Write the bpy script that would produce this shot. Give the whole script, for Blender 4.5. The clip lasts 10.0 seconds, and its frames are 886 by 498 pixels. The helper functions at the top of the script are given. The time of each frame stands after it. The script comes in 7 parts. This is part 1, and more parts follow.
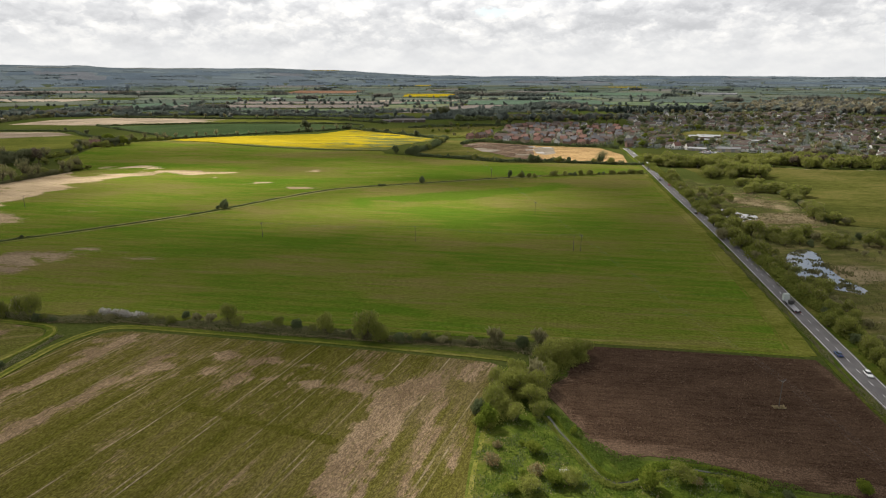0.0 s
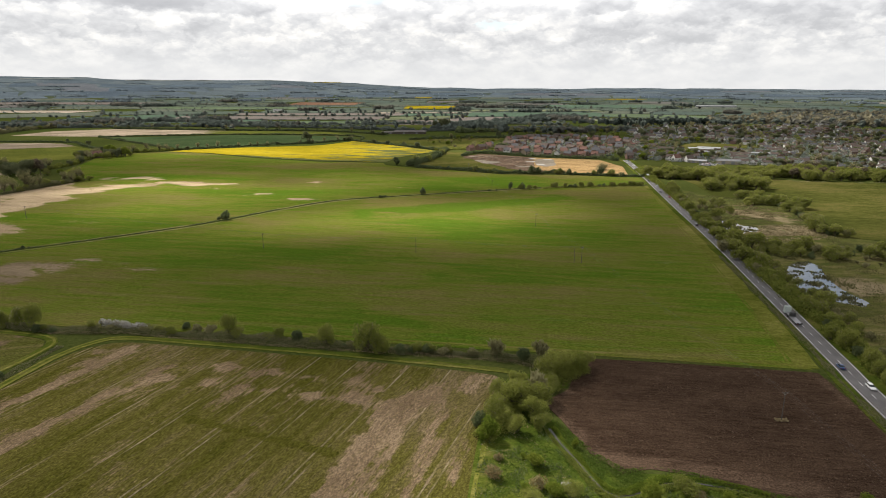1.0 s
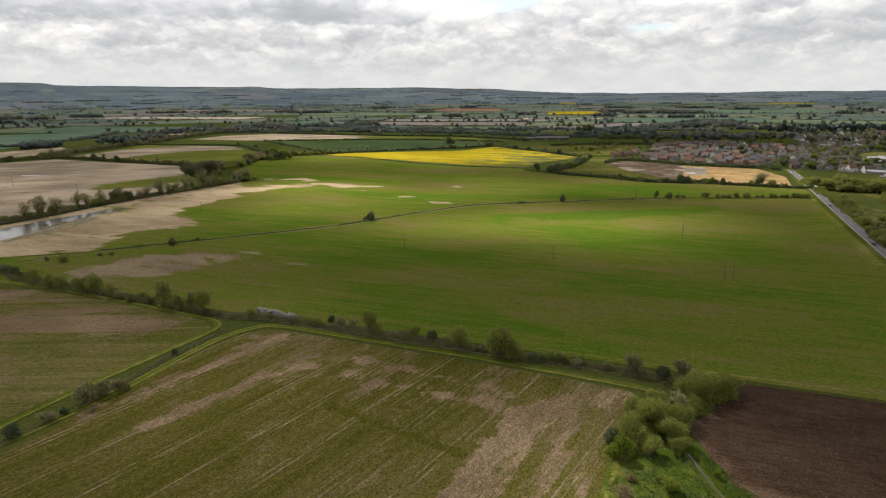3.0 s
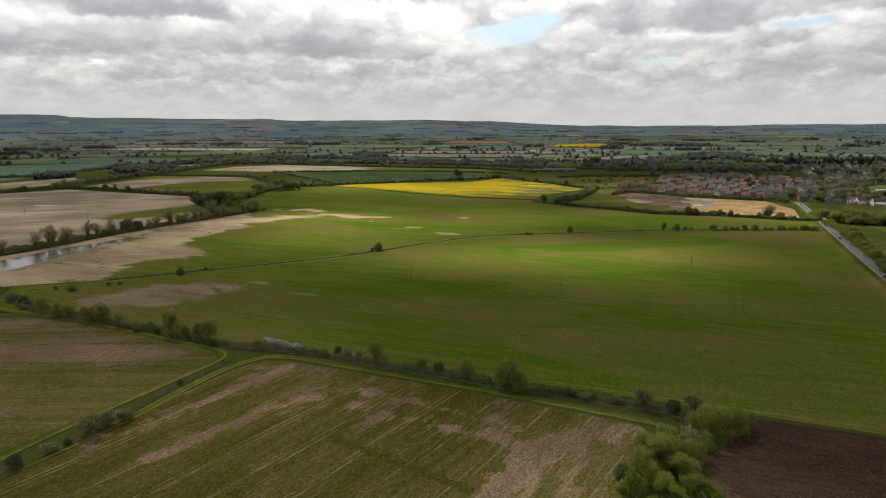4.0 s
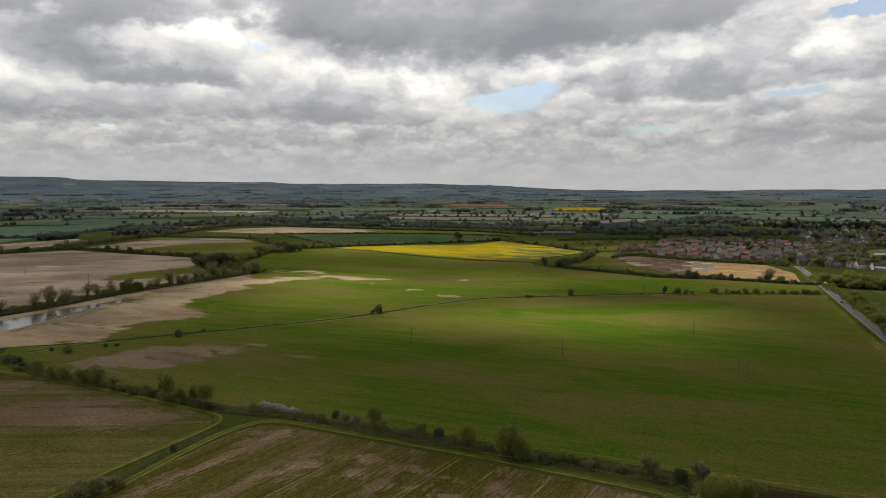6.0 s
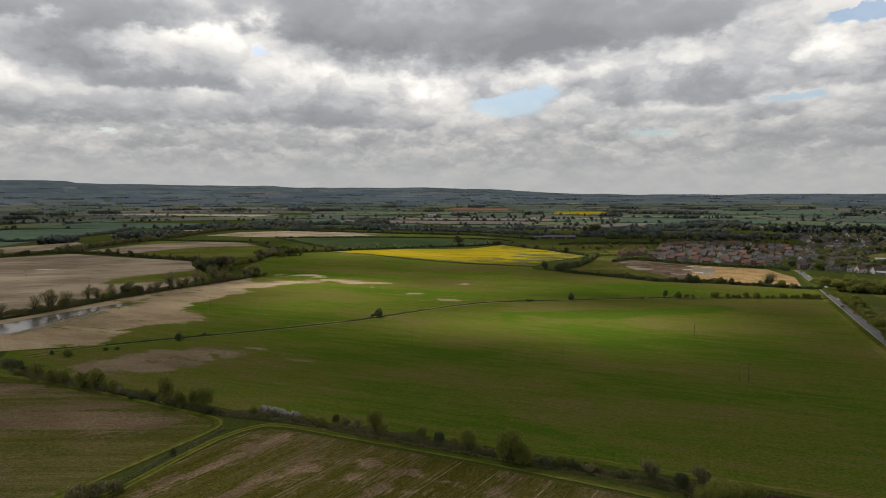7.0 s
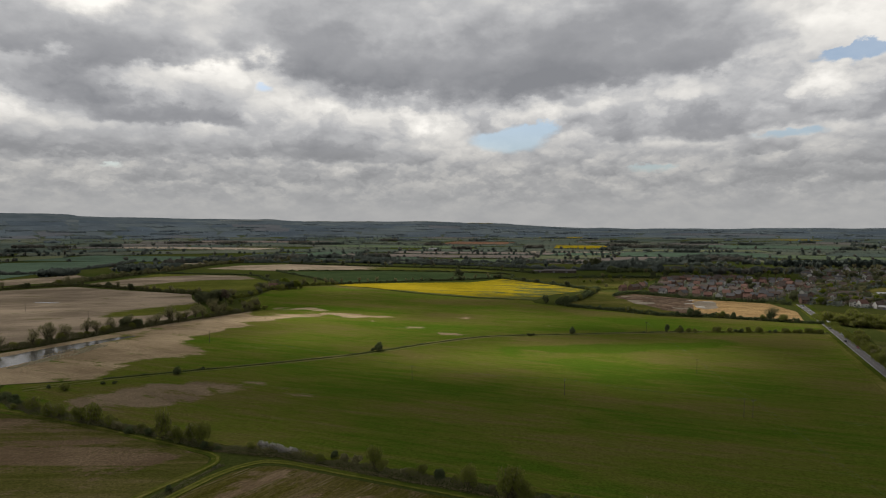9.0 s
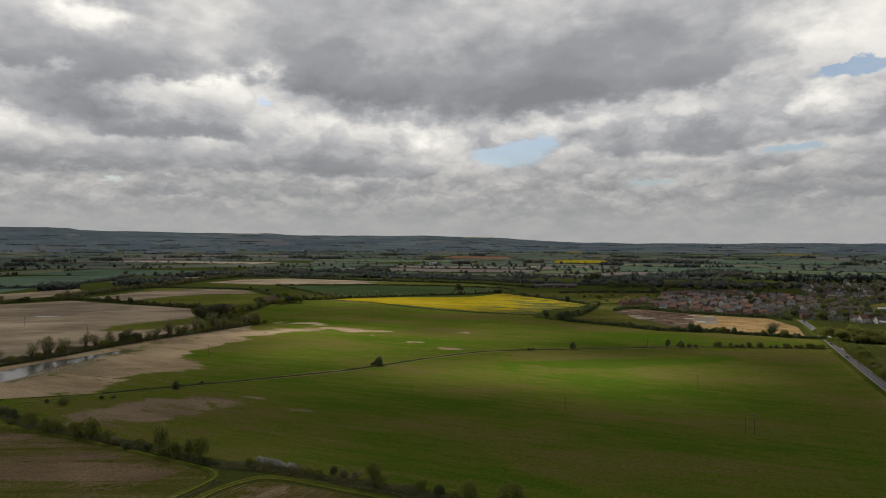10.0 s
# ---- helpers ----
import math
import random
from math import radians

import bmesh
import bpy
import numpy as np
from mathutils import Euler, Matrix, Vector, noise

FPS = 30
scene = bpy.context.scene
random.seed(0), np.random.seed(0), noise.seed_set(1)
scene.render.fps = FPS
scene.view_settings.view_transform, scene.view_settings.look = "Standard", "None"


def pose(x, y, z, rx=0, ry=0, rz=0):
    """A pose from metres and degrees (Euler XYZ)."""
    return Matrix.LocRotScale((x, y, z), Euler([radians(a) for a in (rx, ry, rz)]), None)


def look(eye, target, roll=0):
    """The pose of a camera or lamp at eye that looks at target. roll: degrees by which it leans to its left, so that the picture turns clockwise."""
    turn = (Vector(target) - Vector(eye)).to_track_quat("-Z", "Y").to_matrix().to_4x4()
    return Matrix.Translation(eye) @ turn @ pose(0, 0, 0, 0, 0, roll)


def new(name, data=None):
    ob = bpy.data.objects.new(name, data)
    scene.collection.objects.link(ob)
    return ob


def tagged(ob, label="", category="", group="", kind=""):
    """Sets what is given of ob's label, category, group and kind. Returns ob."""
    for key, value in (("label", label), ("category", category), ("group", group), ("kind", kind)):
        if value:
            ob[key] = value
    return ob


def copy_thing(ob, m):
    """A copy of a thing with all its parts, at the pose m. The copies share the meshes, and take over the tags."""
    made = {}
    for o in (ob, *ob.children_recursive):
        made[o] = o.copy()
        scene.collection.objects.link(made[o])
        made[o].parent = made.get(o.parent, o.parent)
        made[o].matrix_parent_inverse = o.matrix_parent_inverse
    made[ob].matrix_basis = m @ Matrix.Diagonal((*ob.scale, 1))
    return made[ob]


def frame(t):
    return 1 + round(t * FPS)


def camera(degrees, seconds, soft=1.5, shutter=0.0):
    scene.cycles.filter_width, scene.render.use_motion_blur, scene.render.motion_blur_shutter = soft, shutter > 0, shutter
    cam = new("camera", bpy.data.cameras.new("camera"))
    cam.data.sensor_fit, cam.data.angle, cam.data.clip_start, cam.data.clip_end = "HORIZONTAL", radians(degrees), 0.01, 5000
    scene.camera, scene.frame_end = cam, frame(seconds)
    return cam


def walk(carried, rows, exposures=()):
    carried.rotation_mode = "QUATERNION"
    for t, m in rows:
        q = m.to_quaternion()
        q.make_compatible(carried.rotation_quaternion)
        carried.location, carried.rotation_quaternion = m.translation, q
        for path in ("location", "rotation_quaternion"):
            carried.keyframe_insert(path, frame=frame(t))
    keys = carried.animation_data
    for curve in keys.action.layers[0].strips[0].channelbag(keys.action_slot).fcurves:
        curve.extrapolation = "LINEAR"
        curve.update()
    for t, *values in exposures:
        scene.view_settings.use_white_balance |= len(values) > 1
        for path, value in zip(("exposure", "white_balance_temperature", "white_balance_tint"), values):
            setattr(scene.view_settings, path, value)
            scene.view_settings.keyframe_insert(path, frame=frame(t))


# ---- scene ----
cam = camera(70.5, 10.0, soft=0.7, shutter=0.8)
PATH = [
    (0, (2.0, 0.51, 97.895), (2.004, 2.436, 97.356), -0.0),
    (0.5, (1.862, 0.513, 97.907), (1.867, 2.446, 97.397), -0.0),
    (1, (1.736, 0.505, 97.91), (1.739, 2.441, 97.406), 0.1),
    (1.5, (1.649, 0.49, 97.932), (1.523, 2.421, 97.427), -0.2),
    (2, (1.624, 0.432, 97.946), (1.458, 2.36, 97.44), -0.2),
    (2.5, (1.618, 0.319, 97.943), (1.296, 2.227, 97.437), -0.4),
    (2.7, (1.616, 0.305, 97.941), (1.219, 2.2, 97.438), -0.3),
    (4, (1.499, 0.475, 97.951), (1.045, 2.384, 97.562), -0.4),
    (4.5, (1.421, 0.483, 97.936), (0.967, 2.397, 97.576), -0.3),
    (5, (1.348, 0.468, 97.937), (0.892, 2.391, 97.635), -0.3),
    (5.5, (1.292, 0.434, 97.934), (0.833, 2.366, 97.691), -0.2),
    (5.7, (1.291, 0.436, 97.928), (0.831, 2.37, 97.72), -0.2),
    (6.8, (1.285, 0.446, 97.895), (0.824, 2.382, 97.713), -0.1),
    (7, (1.284, 0.447, 97.889), (0.822, 2.384, 97.709), -0.1),
    (7.5, (1.245, 0.421, 97.879), (0.782, 2.36, 97.717), -0.1),
    (8, (1.215, 0.419, 97.886), (0.751, 2.359, 97.735), -0.0),
    (8.5, (1.186, 0.399, 97.903), (0.722, 2.341, 97.777), -0.0),
    (9, (1.192, 0.321, 97.902), (0.727, 2.264, 97.829), 0.0),
    (9.5, (1.219, 0.195, 97.9), (0.753, 2.139, 97.851), 0.1),
    (10, (1.226, 0.024, 97.895), (0.76, 1.969, 97.868), 0.1),
]
walk(
    cam,
    [(t, look(eye, target, roll)) for t, eye, target, roll in PATH],
    exposures=((0, 0.63), (2.5, 0.55), (4.0, 0.15), (5.5, -0.12), (7.5, -0.32), (10.0, -0.52)),
)

# ---- node helpers ----
class Nodes:
    """A small wrapper that adds nodes to a tree and links them."""

    def __init__(self, tree):
        self.tree = tree
        tree.nodes.clear()

    def add(self, kind, inputs=None, operation=None, data_type=None, attribute=None):
        n = self.tree.nodes.new(kind)
        if operation:
            n.operation = operation
        if data_type:
            n.data_type = data_type
        if attribute:
            n.attribute_name = attribute
        for k, v in (inputs or {}).items():
            self.put(n.inputs[k], v)
        return n

    def put(self, socket, v):
        if isinstance(v, bpy.types.NodeSocket):
            self.tree.links.new(v, socket)
        else:
            socket.default_value = v

    def math(self, op, a, b=0.0, c=0.0, clamp=False):
        n = self.add("ShaderNodeMath", operation=op)
        n.use_clamp = clamp
        for i, v in enumerate((a, b, c)):
            self.put(n.inputs[i], v)
        return n.outputs[0]

    def mix(self, fac, a, b):
        n = self.add("ShaderNodeMix", data_type="RGBA")
        for i, v in ((0, fac), (6, a), (7, b)):
            if i > 0 and isinstance(v, tuple):
                v = (*v[:3], 1.0)
            self.put(n.inputs[i], v)
        return n.outputs[2]

    def ramp(self, fac, stops):
        n = self.add("ShaderNodeValToRGB")
        e = n.color_ramp.elements
        while len(e) < len(stops):
            e.new(0.5)
        for s, (p, c) in zip(e, stops):
            s.position = p
            s.color = (*c, 1.0) if isinstance(c, tuple) else (c, c, c, 1.0)
        self.put(n.inputs[0], fac)
        return n.outputs[0]

    def smooth(self, v, lo, hi):
        n = self.add("ShaderNodeMapRange")
        n.interpolation_type = "SMOOTHSTEP"
        for i, x in enumerate((v, lo, hi, 0.0, 1.0)):
            self.put(n.inputs[i], x)
        return n.outputs[0]

    def noise(self, vec, scale, detail=4.0, rough=0.55, distortion=0.0):
        n = self.add("ShaderNodeTexNoise", {"Scale": scale, "Detail": detail, "Roughness": rough, "Distortion": distortion})
        self.put(n.inputs["Vector"], vec)
        return n.outputs["Fac"]

    def mapped(self, vec, scale=(1, 1, 1), angle=0.0):
        n = self.add("ShaderNodeMapping", {"Vector": vec, "Scale": scale, "Rotation": (0, 0, radians(angle))})
        return n.outputs[0]


# ---- world: broken cumulus under a spring sky ----
SUN_AZ, SUN_EL = radians(-45), radians(48)
TO_SUN = Vector((math.sin(SUN_AZ) * math.cos(SUN_EL), math.cos(SUN_AZ) * math.cos(SUN_EL), math.sin(SUN_EL)))

world = bpy.data.worlds.new("sky")
world.use_nodes = True
scene.world = world
W = Nodes(world.node_tree)
sky = W.add("ShaderNodeTexSky")
sky.sky_type, sky.sun_disc, sky.sun_elevation, sky.sun_rotation = "NISHITA", False, SUN_EL, SUN_AZ
blue = W.add("ShaderNodeVectorMath", operation="SCALE")
W.put(blue.inputs[0], sky.outputs[0])
blue.inputs["Scale"].default_value = 0.1
ray = W.add("ShaderNodeTexCoord").outputs["Generated"]
xyz = W.add("ShaderNodeSeparateXYZ", {0: ray})
dx, dy, dz = xyz.outputs
az = W.math("MULTIPLY", W.math("ARCTAN2", dx, dy), 57.296)
el = W.math("MULTIPLY", W.math("ARCSINE", dz), 57.296)
# cloud cells: large overhead, smaller and flatter towards the skyline
lift = W.math("ADD", W.math("MAXIMUM", el, 0.0), 3.0)
rise = W.smooth(el, 3.0, 10.0)


def cells(wide, tall, seed=0.0, dv=0.0):
    return W.add("ShaderNodeCombineXYZ", {0: W.math("DIVIDE", az, wide), 1: W.math("ADD", W.math("DIVIDE", el, tall), dv), 2: seed}).outputs[0]


def layered(wide, tall, seed, detail, rough, dv=0.0):
    """Noise with small flat cells near the skyline and large ones above."""
    a = W.noise(cells(wide, tall, seed, dv), 1.0, detail, rough)
    b = W.noise(cells(wide * 2.6, tall * 2.9, seed + 7.0, dv), 1.0, detail, rough)
    return W.math("ADD", W.math("MULTIPLY", a, W.math("SUBTRACT", 1.0, rise)), W.math("MULTIPLY", b, rise))


def centred(v, amount):
    return W.math("MULTIPLY", W.math("SUBTRACT", v, 0.5), amount)


n_big = layered(3.6, 1.7, 4.0, 5.0, 0.52)
n_off = layered(3.6, 1.7, 4.0, 5.0, 0.52, 0.16)
n_fine = layered(1.3, 0.75, 9.0, 5.0, 0.58)
n_side = layered(1.3, 0.75, 31.0, 5.0, 0.58)
# the outlines of the large clouds are frayed by shifting them with the cloud cells
f_az = W.math("ADD", az, W.math("MULTIPLY", W.math("ADD", centred(n_big, 0.50), centred(n_side, 0.34)), lift))
f_el = W.math("ADD", el, W.math("MULTIPLY", W.math("ADD", centred(n_off, 0.26), centred(n_fine, 0.20)), lift))


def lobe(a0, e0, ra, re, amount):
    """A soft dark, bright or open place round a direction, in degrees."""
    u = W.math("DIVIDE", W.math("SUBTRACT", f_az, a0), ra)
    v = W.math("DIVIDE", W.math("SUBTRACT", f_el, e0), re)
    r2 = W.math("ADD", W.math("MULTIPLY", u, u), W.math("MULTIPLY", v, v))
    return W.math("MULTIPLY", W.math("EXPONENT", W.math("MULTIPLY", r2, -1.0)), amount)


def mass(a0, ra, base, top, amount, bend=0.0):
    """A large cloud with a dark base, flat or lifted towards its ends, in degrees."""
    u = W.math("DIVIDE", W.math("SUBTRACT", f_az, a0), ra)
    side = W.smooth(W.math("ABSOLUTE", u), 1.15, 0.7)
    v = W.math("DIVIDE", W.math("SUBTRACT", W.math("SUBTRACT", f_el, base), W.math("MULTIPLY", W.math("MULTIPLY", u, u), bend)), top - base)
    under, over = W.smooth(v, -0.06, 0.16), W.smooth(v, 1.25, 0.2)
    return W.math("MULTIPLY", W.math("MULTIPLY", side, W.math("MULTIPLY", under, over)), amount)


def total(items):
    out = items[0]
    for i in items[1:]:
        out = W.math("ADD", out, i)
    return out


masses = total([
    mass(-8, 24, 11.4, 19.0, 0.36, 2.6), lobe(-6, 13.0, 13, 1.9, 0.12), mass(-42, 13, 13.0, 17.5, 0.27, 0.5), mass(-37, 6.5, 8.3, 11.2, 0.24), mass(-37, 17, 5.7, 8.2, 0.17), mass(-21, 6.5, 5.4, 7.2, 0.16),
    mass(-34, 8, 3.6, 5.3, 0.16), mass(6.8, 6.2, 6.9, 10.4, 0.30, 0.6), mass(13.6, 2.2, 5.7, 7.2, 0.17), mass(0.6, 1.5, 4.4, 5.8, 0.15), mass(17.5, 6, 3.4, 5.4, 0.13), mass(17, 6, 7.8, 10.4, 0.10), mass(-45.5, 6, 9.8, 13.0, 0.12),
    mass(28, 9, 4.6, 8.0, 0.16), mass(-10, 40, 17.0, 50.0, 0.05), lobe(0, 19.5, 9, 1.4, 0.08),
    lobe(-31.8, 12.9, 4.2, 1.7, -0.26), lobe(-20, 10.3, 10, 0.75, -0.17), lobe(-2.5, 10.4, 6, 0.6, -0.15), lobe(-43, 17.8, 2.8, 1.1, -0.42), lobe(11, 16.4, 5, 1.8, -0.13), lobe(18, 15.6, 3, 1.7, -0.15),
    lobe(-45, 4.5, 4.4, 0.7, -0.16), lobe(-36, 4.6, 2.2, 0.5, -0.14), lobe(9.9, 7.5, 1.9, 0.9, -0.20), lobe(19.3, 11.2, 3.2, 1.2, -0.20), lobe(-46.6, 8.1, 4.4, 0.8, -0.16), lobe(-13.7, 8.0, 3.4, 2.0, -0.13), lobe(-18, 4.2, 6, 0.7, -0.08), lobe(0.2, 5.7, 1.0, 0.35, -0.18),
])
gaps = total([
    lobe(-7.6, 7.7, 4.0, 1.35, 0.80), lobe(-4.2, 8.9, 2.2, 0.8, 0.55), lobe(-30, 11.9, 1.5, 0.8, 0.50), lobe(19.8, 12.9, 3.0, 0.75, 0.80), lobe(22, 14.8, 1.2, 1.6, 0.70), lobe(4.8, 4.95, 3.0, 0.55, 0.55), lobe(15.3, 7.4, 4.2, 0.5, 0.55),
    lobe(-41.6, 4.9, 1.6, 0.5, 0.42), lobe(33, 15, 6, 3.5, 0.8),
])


def billow(wide, tall, seed):
    """Cauliflower heads of cumulus: bright domes with darker creases."""
    at = W.add("ShaderNodeVectorMath", {0: cells(wide, tall, seed), 1: W.add("ShaderNodeCombineXYZ", {0: centred(n_side, 1.6), 1: centred(n_fine, 1.6)}).outputs[0]}, operation="ADD")
    v = W.add("ShaderNodeTexVoronoi", {"Scale": 1.0, "Detail": 2.0, "Roughness": 0.5, "Vector": at.outputs[0]})
    return v.outputs["Distance"]


heads = W.math("ADD", W.math("MULTIPLY", billow(2.3, 1.1, 2.0), W.math("SUBTRACT", 1.0, rise)), W.math("MULTIPLY", billow(5.2, 3.0, 6.0), rise))
puffs = centred(heads, W.math("ADD", 0.12, W.math("MULTIPLY", W.math("MULTIPLY", W.smooth(el, 1.0, 3.0), W.smooth(el, 15.0, 8.0)), 0.26)))
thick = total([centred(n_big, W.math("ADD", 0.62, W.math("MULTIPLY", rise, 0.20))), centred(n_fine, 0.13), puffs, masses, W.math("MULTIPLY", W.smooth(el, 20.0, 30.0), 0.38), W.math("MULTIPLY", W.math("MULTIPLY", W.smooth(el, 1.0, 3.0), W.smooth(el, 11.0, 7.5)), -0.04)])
relief = W.math("MULTIPLY", W.math("SUBTRACT", n_off, n_big), 1.0)
grey = W.ramp(W.math("ADD", W.math("ADD", thick, relief), 0.29), [
    (0.05, (1.0, 0.968, 0.91)), (0.27, (0.72, 0.702, 0.672)), (0.44, (0.49, 0.491, 0.499)), (0.62, (0.33, 0.334, 0.35)), (0.90, (0.23, 0.236, 0.254))])
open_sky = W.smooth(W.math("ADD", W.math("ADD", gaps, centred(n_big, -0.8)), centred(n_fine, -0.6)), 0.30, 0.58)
low = W.smooth(el, 5.0, 0.5)
hazed = W.mix(W.math("MULTIPLY", low, 0.66), W.mix(W.math("MULTIPLY", W.smooth(el, 9.0, 3.0), 0.46), grey, (0.46, 0.462, 0.462)), (0.485, 0.488, 0.491))
background = W.add("ShaderNodeBackground", {"Color": W.mix(W.math("MULTIPLY", open_sky, 0.8), hazed, blue.outputs[0]), "Strength": W.math("ADD", 1.08, W.math("MULTIPLY", W.math("MULTIPLY", W.smooth(el, 4.0, 10.0), W.smooth(el, 45.0, 24.0)), 0.36))})
W.add("ShaderNodeOutputWorld", {"Surface": background.outputs[0]})

sun = new("sun", bpy.data.lights.new("sun", "SUN"))
sun.data.energy, sun.data.angle, sun.data.color = 5.0, radians(0.53), (1.0, 0.95, 0.87)
sun.matrix_world = look(TO_SUN * 3000, (0, 0, 0))


# ---- materials ----
def material(name):
    m = bpy.data.materials.new(name)
    m.use_nodes = True
    return m, Nodes(m.node_tree)


def finish(n, colour, rough=0.9, bump=None, strength=0.3, dist=0.1, metallic=0.0, spec=0.3):
    b = n.add("ShaderNodeBsdfPrincipled", {"Roughness": rough, "Metallic": metallic, "Specular IOR Level": spec})
    if isinstance(colour, tuple):
        colour = (*colour[:3], 1.0)
    n.put(b.inputs["Base Color"], colour)
    if bump is not None:
        bp = n.add("ShaderNodeBump", {"Strength": strength, "Distance": dist, "Height": bump})
        n.put(b.inputs["Normal"], bp.outputs[0])
    n.add("ShaderNodeOutputMaterial", {"Surface": b.outputs[0]})
    return b


def plain(name, colour, rough=0.7, vary=0.12, scale=2.0, metallic=0.0, spec=0.4):
    """Paint, metal, timber: one colour with faint grime at two scales and a shift from thing to thing."""
    m, n = material(name)
    at = n.add("ShaderNodeTexCoord").outputs["Object"]
    g = n.math("ADD", n.math("MULTIPLY", n.noise(at, scale, 5.0), 0.6), n.math("MULTIPLY", n.noise(at, scale * 9, 3.0), 0.4))
    dark = tuple(c * (1 - 2 * vary) for c in colour)
    lite = tuple(min(1, c * (1 + vary)) for c in colour)
    finish(n, n.mix(n.smooth(g, 0.3, 0.7), dark, lite), rough, None, metallic=metallic, spec=spec)
    return m


def field_material(name, greens, soil=((0.150, 0.116, 0.082), (0.225, 0.178, 0.130)), angle=0.0, streak=9.0, tram=24.0, tram_colour=(0.30, 0.26, 0.17), tram_amount=0.5, patch=0.35, soil_scale=0.05, crisp=0.35, grain=1.0, mottle=0.45, rows=0.0, fleck=0.0, patchy=1.0):
    """A crop: two greens in drilling streaks, wheel tracks in pairs, thin spots, and bare soil where the mesh says so."""
    m, n = material(name)
    at = n.add("ShaderNodeTexCoord").outputs["Object"]
    turned = n.mapped(at, angle=-angle)
    along = n.mapped(turned, scale=(1.0 / streak, 1, 1))
    short = n.mapped(turned, scale=(0.45, 1, 1))
    big = n.noise(short, 0.013, 5.0, 0.55)
    lines = n.noise(along, 0.22, 6.0, 0.62)
    blotch = n.noise(short, 0.075, 7.0, 0.66)
    fine = n.noise(short, 0.55 * grain, 8.0, 0.78)
    f = n.math("ADD", n.math("ADD", n.math("MULTIPLY", n.math("ADD", n.math("MULTIPLY", n.math("SUBTRACT", big, 0.5), patchy), 0.5), 0.42), n.math("MULTIPLY", lines, 0.33)), n.math("ADD", n.math("MULTIPLY", blotch, 0.15), n.math("MULTIPLY", fine, 0.10)))
    crop = n.ramp(f, [(0.42, greens[0]), (0.5, greens[1]), (0.575, greens[2])])
    across = n.add("ShaderNodeSeparateXYZ", {0: turned}).outputs[1]
    bare = n.add("ShaderNodeAttribute", attribute="bare").outputs["Fac"]
    drill = n.noise(n.mapped(turned, scale=(0.03, 1, 1)), 0.75, 6.0, 0.75)
    thin = n.math("ADD", n.math("MULTIPLY", n.noise(along, 0.06, 8.0, 0.68), 0.45), n.math("ADD", n.math("MULTIPLY", fine, 0.3), n.math("MULTIPLY", blotch, 0.25)))
    spread = n.math("MULTIPLY", n.math("SUBTRACT", thin, 0.5), n.math("ADD", 1.4, n.math("MULTIPLY", bare, 5.0)))
    if rows:
        spread = n.math("ADD", spread, n.math("MULTIPLY", n.math("SUBTRACT", drill, 0.5), rows))
    if tram:
        wheel_at = n.math("ABSOLUTE", n.math("SUBTRACT", n.math("PINGPONG", across, tram / 2), 1.0))
        pair = n.smooth(wheel_at, 0.42, 0.12)
        worn = n.smooth(n.noise(n.mapped(turned, scale=(0.08, 0.5, 1)), 0.6, 5.0, 0.7), 0.40, 0.66)
        crop = n.mix(n.math("MULTIPLY", n.math("MULTIPLY", pair, worn), tram_amount), crop, tram_colour)
    mask = n.smooth(n.math("ADD", bare, spread), 0.43, 0.75)
    earth = n.mix(n.smooth(n.noise(n.mapped(turned, scale=(0.5, 1, 1)), soil_scale, 7.0, 0.65), 0.35, 0.65), soil[0], soil[1])
    earth = n.mix(n.math("MULTIPLY", n.smooth(n.noise(short, 0.9, 6.0, 0.75), 0.47, 0.70), patch), earth, greens[1])
    c = n.mix(mask, crop, earth)
    if fleck:
        c = n.mix(n.math("MULTIPLY", n.smooth(n.noise(short, 1.6, 6.0, 0.8), 0.60, 0.74), fleck), c, (0.25, 0.20, 0.14))
    lane = n.smooth(n.math("ADD", bare, n.math("MULTIPLY", n.math("SUBTRACT", blotch, 0.5), 0.6)), -0.25, -0.5)
    c = n.mix(n.math("MULTIPLY", lane, 0.9), c, greens[0])
    speck = n.math("SUBTRACT", 1.0 + mottle * 0.6, n.math("MULTIPLY", n.smooth(n.noise(n.mapped(turned, scale=(0.5, 1, 1)), 1.1 * grain, 6.0, 0.8), 0.30, 0.70), mottle * 1.2))
    tuft = n.smooth(n.noise(n.mapped(turned, scale=(0.6, 1, 1)), 2.3 * grain, 4.0, 0.7), 0.36, 0.64)
    speck = n.math("MULTIPLY", speck, n.math("ADD", 1.0 - crisp / 2, n.math("MULTIPLY", tuft, crisp)))
    out = n.add("ShaderNodeVectorMath", operation="SCALE")
    n.put(out.inputs[0], c)
    n.put(out.inputs["Scale"], speck)
    finish(n, out.outputs[0], 1.0, fine, 0.6, 0.35, spec=0.0)
    return m


